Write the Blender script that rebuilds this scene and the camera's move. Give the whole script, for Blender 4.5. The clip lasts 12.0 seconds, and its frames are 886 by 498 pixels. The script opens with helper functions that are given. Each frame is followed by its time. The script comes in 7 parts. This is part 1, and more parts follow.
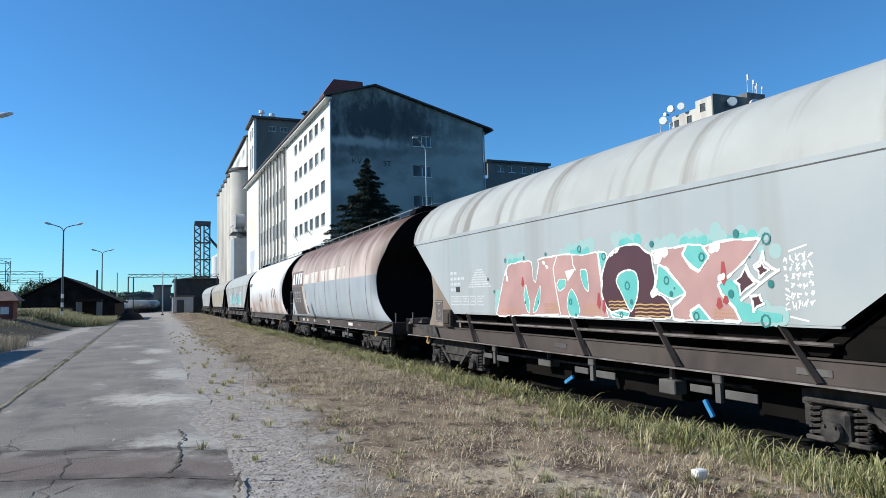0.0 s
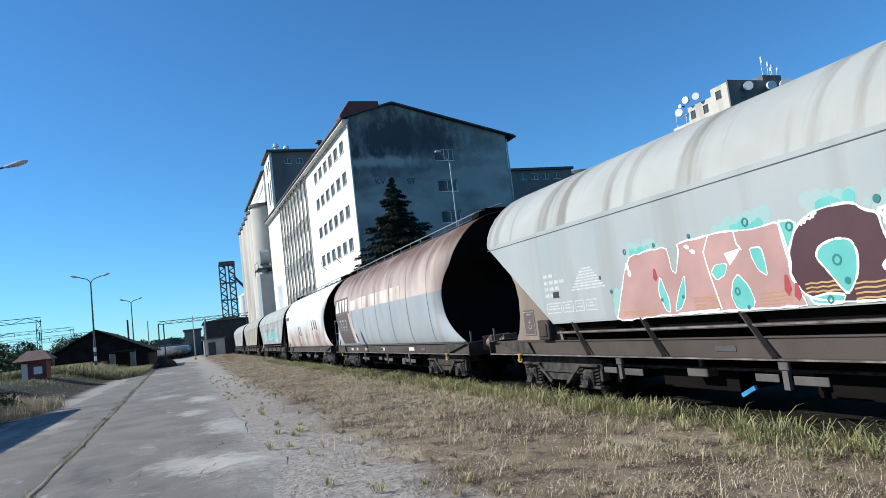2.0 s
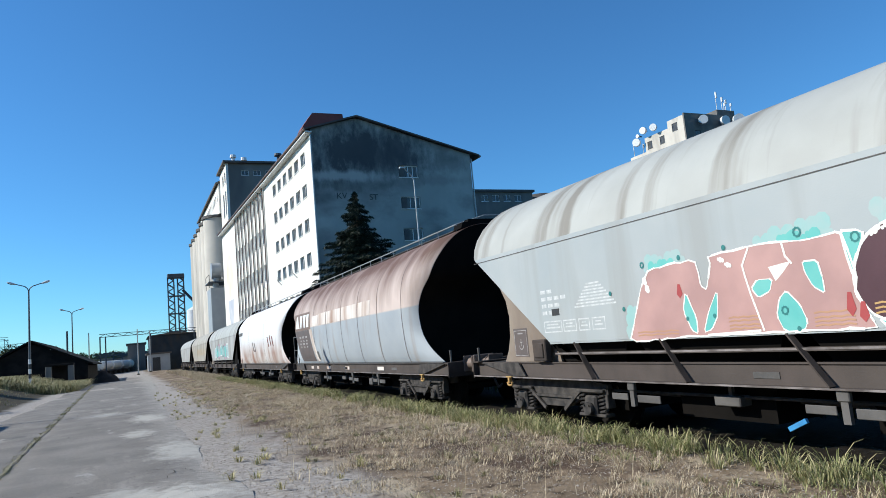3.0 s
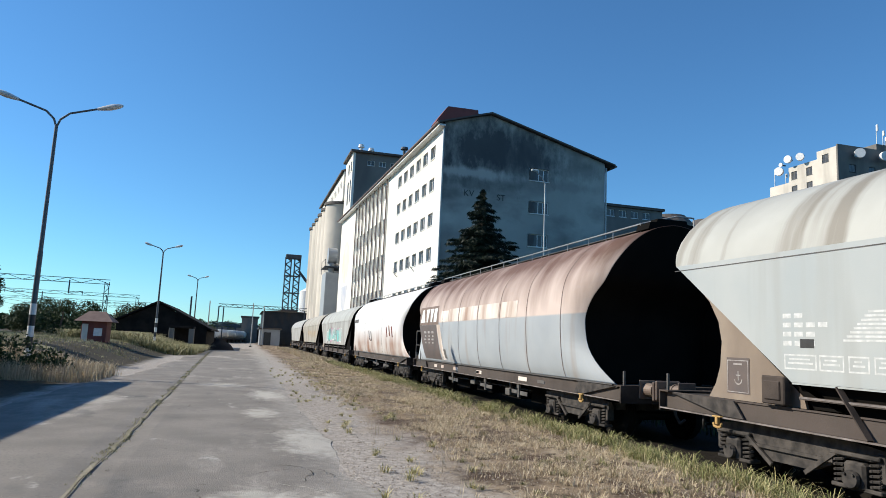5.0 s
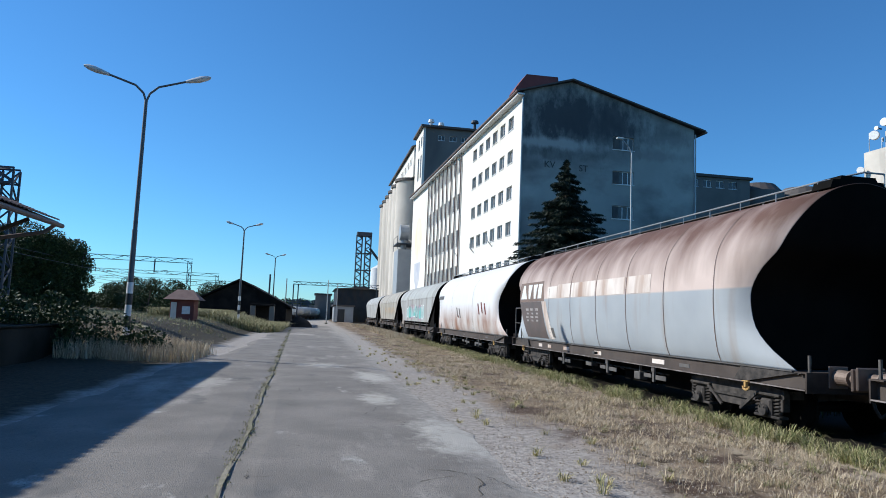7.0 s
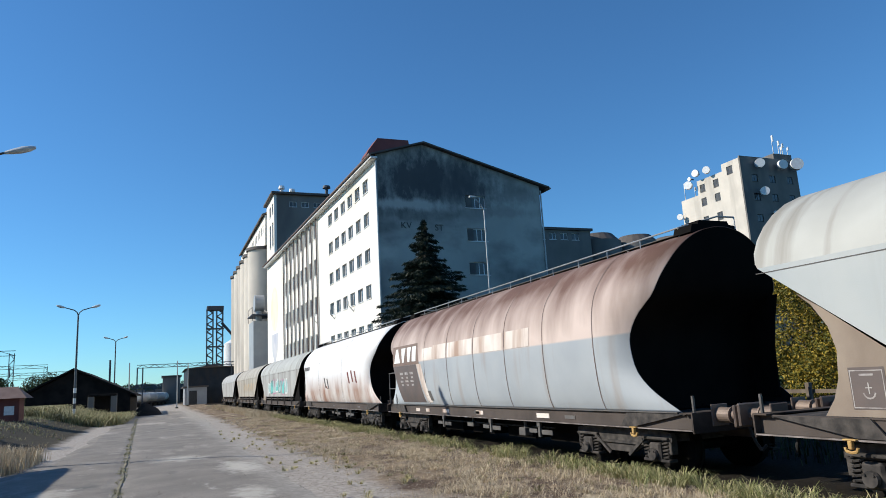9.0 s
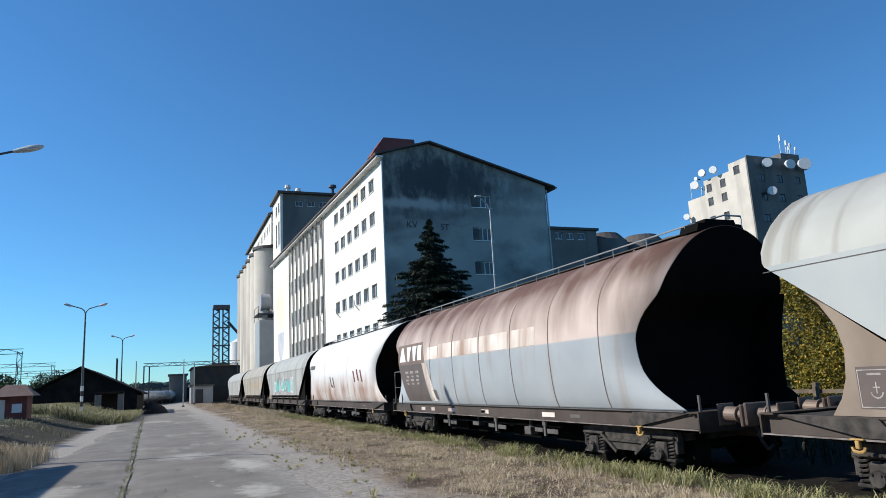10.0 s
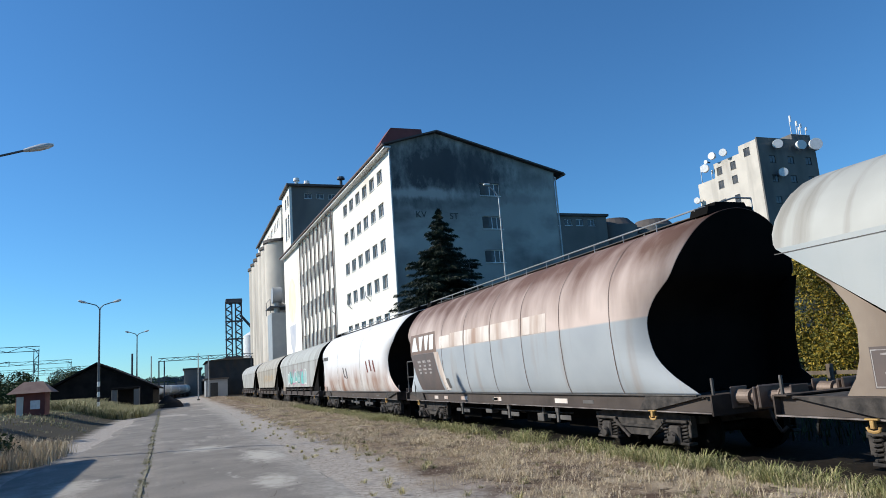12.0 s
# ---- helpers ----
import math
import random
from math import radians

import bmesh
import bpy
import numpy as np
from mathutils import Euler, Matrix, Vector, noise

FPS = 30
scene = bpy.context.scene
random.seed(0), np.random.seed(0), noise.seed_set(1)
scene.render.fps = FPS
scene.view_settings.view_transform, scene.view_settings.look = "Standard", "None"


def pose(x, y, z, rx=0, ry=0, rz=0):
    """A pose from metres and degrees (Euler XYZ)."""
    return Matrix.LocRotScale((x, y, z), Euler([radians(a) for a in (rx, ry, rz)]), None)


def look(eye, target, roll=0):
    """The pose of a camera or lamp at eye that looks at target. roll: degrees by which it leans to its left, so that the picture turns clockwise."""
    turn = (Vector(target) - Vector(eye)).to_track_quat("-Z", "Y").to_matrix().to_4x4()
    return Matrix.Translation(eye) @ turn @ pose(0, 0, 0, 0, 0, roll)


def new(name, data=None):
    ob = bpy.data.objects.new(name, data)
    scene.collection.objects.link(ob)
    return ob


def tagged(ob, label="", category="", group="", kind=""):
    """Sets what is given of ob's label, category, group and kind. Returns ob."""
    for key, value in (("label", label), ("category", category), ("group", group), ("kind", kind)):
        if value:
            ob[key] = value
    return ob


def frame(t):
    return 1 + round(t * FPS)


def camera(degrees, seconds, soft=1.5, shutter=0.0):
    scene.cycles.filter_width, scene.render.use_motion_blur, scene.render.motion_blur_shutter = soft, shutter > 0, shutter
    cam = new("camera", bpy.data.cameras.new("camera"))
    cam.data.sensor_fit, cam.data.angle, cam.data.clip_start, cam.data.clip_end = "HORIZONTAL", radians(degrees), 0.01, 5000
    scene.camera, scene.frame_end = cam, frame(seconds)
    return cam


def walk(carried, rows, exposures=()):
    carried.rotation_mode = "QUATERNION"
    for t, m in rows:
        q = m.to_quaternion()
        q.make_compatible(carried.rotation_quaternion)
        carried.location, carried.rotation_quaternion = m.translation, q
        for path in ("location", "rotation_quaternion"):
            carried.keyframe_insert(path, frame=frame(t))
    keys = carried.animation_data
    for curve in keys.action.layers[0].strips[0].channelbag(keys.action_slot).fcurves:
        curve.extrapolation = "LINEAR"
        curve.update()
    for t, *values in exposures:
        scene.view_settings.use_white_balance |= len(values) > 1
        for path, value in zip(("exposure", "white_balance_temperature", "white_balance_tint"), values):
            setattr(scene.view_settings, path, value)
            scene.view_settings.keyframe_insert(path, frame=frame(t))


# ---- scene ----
cam = camera(66.1, 12.0, soft=0.9)
PATH = [
    (0, (0.766, -0.402, 1.677), (1.533, 1.439, 1.823), -1.2),
    (0.5, (0.63, 0.208, 1.608), (1.556, 1.952, 1.921), -0.8),
    (1, (0.579, 0.919, 1.613), (1.422, 2.71, 1.897), -2.7),
    (1.5, (0.441, 1.395, 1.659), (1.5, 3.075, 1.897), -1.0),
    (2, (0.439, 2.138, 1.675), (1.153, 3.995, 1.879), -6.8),
    (2.5, (0.358, 2.749, 1.713), (1.275, 4.512, 1.938), -2.1),
    (3, (0.321, 3.487, 1.659), (1.16, 5.285, 1.91), -5.3),
    (3.2, (0.301, 3.792, 1.684), (0.967, 5.659, 1.952), -5.6),
    (4.8, (-0.016, 5.702, 1.65), (0.599, 7.584, 1.931), -0.3),
    (5, (-0.111, 5.962, 1.658), (0.433, 7.866, 1.936), 2.5),
    (5.5, (-0.266, 6.517, 1.577), (0.105, 8.47, 1.803), 1.1),
    (5.8, (-0.394, 6.847, 1.6), (-0.3, 8.831, 1.834), -1.1),
    (6, (-0.458, 7.043, 1.64), (-0.381, 9.026, 1.891), -4.7),
    (6.5, (-0.701, 7.413, 1.674), (-0.362, 9.366, 1.943), 1.0),
    (6.7, (-0.809, 7.563, 1.667), (-0.453, 9.523, 1.849), 2.3),
    (8.3, (-1.197, 8.469, 1.762), (-0.683, 10.366, 2.132), -2.3),
    (8.5, (-1.165, 8.497, 1.741), (-0.566, 10.374, 2.079), -2.6),
    (9, (-1.165, 8.46, 1.783), (-0.405, 10.27, 2.162), -3.3),
    (9.5, (-1.215, 8.451, 1.771), (-0.439, 10.25, 2.176), -3.6),
    (10, (-1.163, 8.465, 1.763), (-0.418, 10.283, 2.142), -3.1),
    (10.5, (-1.155, 8.469, 1.768), (-0.379, 10.28, 2.113), -2.7),
    (11, (-1.166, 8.47, 1.774), (-0.406, 10.285, 2.133), -3.7),
    (11.5, (-1.183, 8.446, 1.764), (-0.441, 10.269, 2.12), -4.1),
    (12, (-1.161, 8.454, 1.752), (-0.443, 10.287, 2.102), -4.2),
]
walk(cam, [(t, look(eye, target, roll)) for t, eye, target, roll in PATH], exposures=((0, 0.15, 6250, 7), (3.2, 0.18, 6250, 7), (4.8, 0.26, 6600, 9), (5.4, 0.27, 7600, 9), (5.9, 0.24, 7500, 9), (6.6, 0.06, 6000, 9), (8.3, 0.19, 7100, 9), (9.4, 0.11, 6450, 9), (12, 0.1, 6500, 9)))

# ---- world, sun ----
SUN_TO = Vector((-1.40, 0.57, 1.0)).normalized()
world = bpy.data.worlds.new("world")
scene.world = world
world.use_nodes = True
wn = world.node_tree
wn.nodes.clear()
sky = wn.nodes.new("ShaderNodeTexSky")
sky.sky_type = "NISHITA"
sky.sun_disc = False
sky.sun_elevation = math.asin(SUN_TO.z)
sky.sun_rotation = math.atan2(SUN_TO.x, SUN_TO.y)
sky.altitude = 100
sky.air_density, sky.dust_density, sky.ozone_density = 1.0, 0.0, 6.0
bgn = wn.nodes.new("ShaderNodeBackground")
bgn.inputs["Strength"].default_value = 0.12
won = wn.nodes.new("ShaderNodeOutputWorld")
tint = wn.nodes.new("ShaderNodeMix")
tint.data_type, tint.blend_type = "RGBA", "MULTIPLY"
tint.inputs[0].default_value = 1.0
tint.inputs[7].default_value = (0.58, 0.95, 1.12, 1)
wn.links.new(sky.outputs[0], tint.inputs[6])
wn.links.new(tint.outputs[2], bgn.inputs[0])
wn.links.new(bgn.outputs[0], won.inputs[0])
sun = new("sun", bpy.data.lights.new("sun", "SUN"))
sun.data.energy, sun.data.angle, sun.data.color = 5.2, radians(0.55), (1.0, 0.95, 0.86)
sun.matrix_world = look(SUN_TO * 300, (0, 0, 0))


# ---- materials ----
def mat(name, c1, c2=None, scale=3.0, rough=0.7, bump=0.15, metal=0.0, stain=None, stain_scale=0.6, stain_amount=0.5,
        stretch=(1, 1, 1), fine=40.0, spec=0.4):
    """Two colours mixed by a broad noise, a stain colour by a broader stretched one, and fine grain in bump and roughness."""
    m = bpy.data.materials.new(name)
    m.use_nodes = True
    nt = m.node_tree
    bs = nt.nodes["Principled BSDF"]
    bs.inputs["Metallic"].default_value = metal
    bs.inputs["Specular IOR Level"].default_value = spec
    tc = nt.nodes.new("ShaderNodeTexCoord")
    n1 = nt.nodes.new("ShaderNodeTexNoise")
    n1.inputs["Scale"].default_value, n1.inputs["Detail"].default_value = scale, 8
    nt.links.new(tc.outputs["Object"], n1.inputs["Vector"])
    mix = nt.nodes.new("ShaderNodeMix")
    mix.data_type = "RGBA"
    r1 = nt.nodes.new("ShaderNodeMapRange")
    r1.inputs[1].default_value, r1.inputs[2].default_value = 0.35, 0.65
    nt.links.new(n1.outputs[0], r1.inputs[0])
    nt.links.new(r1.outputs[0], mix.inputs[0])
    c2 = c2 or tuple(v * 0.75 for v in c1)
    mix.inputs[6].default_value, mix.inputs[7].default_value = (*c1, 1), (*c2, 1)
    out = mix.outputs[2]
    if stain:
        mp = nt.nodes.new("ShaderNodeMapping")
        mp.inputs["Scale"].default_value = stretch
        nt.links.new(tc.outputs["Object"], mp.inputs[0])
        n2 = nt.nodes.new("ShaderNodeTexNoise")
        n2.inputs["Scale"].default_value, n2.inputs["Detail"].default_value = stain_scale, 6
        nt.links.new(mp.outputs[0], n2.inputs["Vector"])
        r2 = nt.nodes.new("ShaderNodeMapRange")
        r2.inputs[1].default_value, r2.inputs[2].default_value = 0.62 - 0.3 * stain_amount, 0.78 - 0.2 * stain_amount
        nt.links.new(n2.outputs[0], r2.inputs[0])
        mx2 = nt.nodes.new("ShaderNodeMix")
        mx2.data_type = "RGBA"
        nt.links.new(r2.outputs[0], mx2.inputs[0])
        nt.links.new(out, mx2.inputs[6])
        mx2.inputs[7].default_value = (*stain, 1)
        out = mx2.outputs[2]
    nt.links.new(out, bs.inputs["Base Color"])
    n3 = nt.nodes.new("ShaderNodeTexNoise")
    n3.inputs["Scale"].default_value, n3.inputs["Detail"].default_value = fine, 4
    nt.links.new(tc.outputs["Object"], n3.inputs["Vector"])
    r3 = nt.nodes.new("ShaderNodeMapRange")
    r3.inputs[3].default_value, r3.inputs[4].default_value = max(0.05, rough - 0.12), min(1, rough + 0.12)
    nt.links.new(n3.outputs[0], r3.inputs[0])
    nt.links.new(r3.outputs[0], bs.inputs["Roughness"])
    if bump:
        b = nt.nodes.new("ShaderNodeBump")
        b.inputs["Strength"].default_value, b.inputs["Distance"].default_value = bump, 0.02
        nt.links.new(n3.outputs[0], b.inputs["Height"])
        nt.links.new(b.outputs[0], bs.inputs["Normal"])
    return m


def banded(name, low, high, z, soft=0.03, **kw):
    """A paint that changes colour at a height on the thing: low below z, high above, with a stained edge."""
    m = mat(name, low, **kw)
    nt = m.node_tree
    bs = nt.nodes["Principled BSDF"]
    src = bs.inputs["Base Color"].links[0].from_socket
    tc = nt.nodes.new("ShaderNodeTexCoord")
    sp = nt.nodes.new("ShaderNodeSeparateXYZ")
    nt.links.new(tc.outputs["Object"], sp.inputs[0])
    mp = nt.nodes.new("ShaderNodeMapping")
    mp.inputs["Scale"].default_value = (0.8, 1.5, 0.45)
    nt.links.new(tc.outputs["Object"], mp.inputs[0])
    ns = nt.nodes.new("ShaderNodeTexNoise")
    ns.inputs["Scale"].default_value, ns.inputs["Detail"].default_value = 1.1, 7
    nt.links.new(mp.outputs[0], ns.inputs["Vector"])
    hi = nt.nodes.new("ShaderNodeValToRGB")
    hi.color_ramp.elements[0].position, hi.color_ramp.elements[0].color = 0.28, (*high[0], 1)
    hi.color_ramp.elements[1].position, hi.color_ramp.elements[1].color = 0.74, (*high[1], 1)
    gz = nt.nodes.new("ShaderNodeMapRange")
    gz.inputs[1].default_value, gz.inputs[2].default_value, gz.inputs[3].default_value, gz.inputs[4].default_value = z, z + 1.3, 0.24, -0.20
    nt.links.new(sp.outputs[2], gz.inputs[0])
    ad = nt.nodes.new("ShaderNodeMath")
    sof = nt.nodes.new("ShaderNodeMapRange")
    sof.inputs[1].default_value, sof.inputs[2].default_value, sof.inputs[3].default_value, sof.inputs[4].default_value = 0.2, 0.8, 0.33, 0.69
    nt.links.new(ns.outputs[0], sof.inputs[0])
    nt.links.new(sof.outputs[0], ad.inputs[0])
    nt.links.new(gz.outputs[0], ad.inputs[1])
    nt.links.new(ad.outputs[0], hi.inputs[0])
    rg = nt.nodes.new("ShaderNodeMapRange")
    rg.inputs[1].default_value, rg.inputs[2].default_value = z - soft, z + soft
    nt.links.new(sp.outputs[2], rg.inputs[0])
    mx = nt.nodes.new("ShaderNodeMix")
    mx.data_type = "RGBA"
    nt.links.new(rg.outputs[0], mx.inputs[0])
    nt.links.new(src, mx.inputs[6])
    nt.links.new(hi.outputs[0], mx.inputs[7])
    nt.links.new(mx.outputs[2], bs.inputs["Base Color"])
    return m


def leafy(name, ca, cb, cc=None, rough=0.6):
    """Leaf and blade colours that change from piece to piece."""
    m = bpy.data.materials.new(name)
    m.use_nodes = True
    nt = m.node_tree
    bs = nt.nodes["Principled BSDF"]
    bs.inputs["Roughness"].default_value = rough
    bs.inputs["Specular IOR Level"].default_value = 0.25
    ge = nt.nodes.new("ShaderNodeNewGeometry")
    cr = nt.nodes.new("ShaderNodeValToRGB")
    cr.color_ramp.elements[0].color, cr.color_ramp.elements[1].color = (*ca, 1), (*cb, 1)
    if cc:
        e = cr.color_ramp.elements.new(0.55)
        e.color = (*cc, 1)
    nt.links.new(ge.outputs["Random Per Island"], cr.inputs[0])
    nt.links.new(cr.outputs[0], bs.inputs["Base Color"])
    return m


M_WAGON_GREY = mat("grey_wagon_paint", (0.395, 0.42, 0.415), (0.345, 0.38, 0.385), 0.8, 0.55, 0.05, stain=(0.33, 0.345, 0.335), stain_scale=1.0,
                   stain_amount=0.45, stretch=(0.6, 2.6, 0.18), fine=60)
M_WAGON_ROOF = mat("weathered_wagon_roof", (0.40, 0.405, 0.375), (0.35, 0.352, 0.325), 1.1, 0.6, 0.05, stain=(0.215, 0.20, 0.17), stain_scale=1.0,
                   stain_amount=0.38, stretch=(0.25, 2.6, 0.2), fine=60)
M_RUSTY = banded("rusty_over_grey_paint", (0.35, 0.38, 0.40), ((0.115, 0.058, 0.040), (0.56, 0.46, 0.41)), 2.43, 0.02, c2=(0.31, 0.34, 0.365), scale=1.0,
                 rough=0.66, bump=0.05, stain=(0.30, 0.29, 0.28), stain_scale=0.8, stain_amount=0.2, stretch=(1, 3, 0.4), fine=60)
M_WHITE_RUST = banded("white_over_rusty_paint", (0.42, 0.33, 0.29), ((0.66, 0.65, 0.64), (0.72, 0.72, 0.72)), 2.05, 0.45, c2=(0.60, 0.57, 0.54), scale=0.8,
                      rough=0.5, bump=0.05, stain=(0.30, 0.17, 0.12), stain_scale=0.7, stain_amount=0.5, stretch=(1, 2, 0.6), fine=60)
M_BEIGE_WAGON = mat("beige_wagon_paint", (0.40, 0.37, 0.31), (0.32, 0.29, 0.24), 0.9, 0.6, 0.05, stain=(0.22, 0.19, 0.15), stretch=(1, 3, 0.4))
M_STONE_WAGON = mat("stone_grey_wagon_paint", (0.40, 0.40, 0.38), (0.32, 0.32, 0.30), 0.9, 0.6, 0.05, stain=(0.24, 0.22, 0.2), stretch=(1, 3, 0.4))
M_PATCH = mat("cream_overpaint", (0.72, 0.66, 0.60), (0.58, 0.50, 0.44), 1.2, 0.6, 0.03, stain=(0.36, 0.25, 0.19), stretch=(1, 4, 0.4))
M_BROWNPANEL = mat("brown_wagon_paint", (0.15, 0.105, 0.085), (0.20, 0.14, 0.11), 1.2, 0.65, 0.05)
M_DARKPANEL = mat("dark_wagon_paint", (0.10, 0.085, 0.08), (0.13, 0.10, 0.09), 2.0, 0.6, 0.05)
# Near-black: the deep shade at the wagon ends is put into this colour.
M_END = mat("shade_black_end_paint", (0.007, 0.0065, 0.006), (0.011, 0.0095, 0.0085), 1.5, 0.95, 0.05, spec=0.05)
M_STEEL = mat("dirty_brown_steel", (0.050, 0.041, 0.037), (0.080, 0.064, 0.055), 3.0, 0.8, 0.15, stain=(0.03, 0.025, 0.022), stain_scale=2, spec=0.15)
M_SEAM = mat("rusty_weld_seam", (0.12, 0.085, 0.07), (0.19, 0.155, 0.145), 1.5, 0.8, 0.1, spec=0.2)
# Lighter steel that paints the sunlit highlight on frame edges.
M_EDGE_LIGHT = mat("steel_edge_highlight", (0.26, 0.23, 0.22), (0.14, 0.12, 0.11), 4.0, 0.6, 0.1, stain=(0.08, 0.065, 0.058), stain_scale=3)
M_SOLE = mat("brown_frame_paint", (0.056, 0.046, 0.041), (0.085, 0.070, 0.061), 1.2, 0.7, 0.08, stain=(0.095, 0.075, 0.066), stain_scale=1.5, stretch=(1, 1, 0.4), spec=0.2)
M_BOGIE = mat("greasy_bogie_steel", (0.030, 0.028, 0.027), (0.085, 0.075, 0.068), 6.0, 0.75, 0.2, spec=0.2)
M_BUFFER = mat("rusty_buffer_steel", (0.16, 0.12, 0.10), (0.22, 0.17, 0.14), 5.0, 0.55, 0.1, metal=0.3)
M_PLATE = mat("beige_end_plate_paint", (0.30, 0.245, 0.19), (0.24, 0.19, 0.15), 2.0, 0.65, 0.06, stain=(0.17, 0.13, 0.10), stretch=(1, 1, 0.4))
M_GREYBOX = mat("grey_box_paint", (0.12, 0.112, 0.105), (0.075, 0.07, 0.066), 4, 0.6, 0.1)
# Wheel colour lowered to near black to include the shade under the frame.
M_WHEEL = mat("shade_black_wheel_steel", (0.010, 0.009, 0.008), (0.016, 0.014, 0.012), 5, 0.9, 0.1, spec=0.1)
M_YELLOW = mat("yellow_hook_paint", (0.52, 0.34, 0.12), (0.36, 0.22, 0.08), 8, 0.6, 0.1)
M_BLUE = mat("blue_lever_paint", (0.05, 0.27, 0.55), (0.04, 0.2, 0.42), 8, 0.5, 0.1)
M_RAIL = mat("rusty_rail_steel", (0.16, 0.10, 0.07), (0.22, 0.15, 0.11), 6, 0.6, 0.1, metal=0.4)
M_SLEEPER = mat("weathered_sleeper_wood", (0.11, 0.085, 0.065), (0.16, 0.13, 0.10), 5, 0.85, 0.3)
M_WHITE = mat("white_marking_paint", (0.74, 0.74, 0.72), (0.62, 0.62, 0.60), 6, 0.6, 0.03)
M_STENCIL = mat("worn_white_stencil_paint", (0.62, 0.63, 0.62), (0.45, 0.47, 0.465), 14, 0.6, 0.03)
M_PALEMARK = mat("worn_white_lettering", (0.42, 0.40, 0.38), (0.24, 0.21, 0.20), 7, 0.6, 0.03)
M_CREAM = mat("cream_marking_paint", (0.86, 0.85, 0.78), (0.80, 0.79, 0.72), 6, 0.6, 0.03)
M_BLACK = mat("black_marking_paint", (0.03, 0.03, 0.03), (0.045, 0.045, 0.045), 6, 0.6, 0.03)
M_TEAL = mat("turquoise_spray_paint", (0.12, 0.44, 0.40), (0.17, 0.49, 0.44), 2.5, 0.5, 0.03)
M_TEAL_PALE = mat("thin_turquoise_spray_paint", (0.29, 0.48, 0.455), (0.37, 0.46, 0.445), 3.5, 0.5, 0.03)
M_TEAL_DARK = mat("dark_teal_spray_paint", (0.03, 0.17, 0.16), (0.04, 0.2, 0.19), 3, 0.5, 0.03)
M_SALMON = mat("salmon_spray_paint", (0.50, 0.30, 0.27), (0.40, 0.24, 0.22), 1.5, 0.5, 0.03)
M_SALMON_DARK = mat("ochre_brown_spray_paint", (0.47, 0.27, 0.16), (0.41, 0.23, 0.14), 2, 0.5, 0.03)
M_PLUM = mat("plum_spray_paint", (0.085, 0.036, 0.045), (0.07, 0.03, 0.038), 2, 0.5, 0.03)
M_GOLD = mat("ochre_spray_paint", (0.55, 0.35, 0.14), (0.48, 0.3, 0.12), 4, 0.5, 0.03)
M_REDPAINT = mat("red_spray_paint", (0.40, 0.07, 0.07), (0.34, 0.06, 0.06), 4, 0.5, 0.03)
M_PINK = mat("pink_spray_paint", (0.55, 0.2, 0.32), (0.45, 0.16, 0.28), 4, 0.5, 0.03)

M_FACADE = mat("white_render_wall", (0.76, 0.73, 0.665), (0.72, 0.69, 0.625), 0.25, 0.85, 0.08, stain=(0.60, 0.56, 0.48), stain_scale=0.25, stain_amount=0.15, stretch=(1, 1, 0.3), fine=20)
M_GABLE = mat("weathered_grey_render", (0.45, 0.46, 0.425), (0.35, 0.36, 0.335), 0.22, 0.9, 0.12, stain=(0.115, 0.115, 0.115), stain_scale=0.16, stain_amount=0.45,
              stretch=(1.0, 1, 1.6), fine=15)


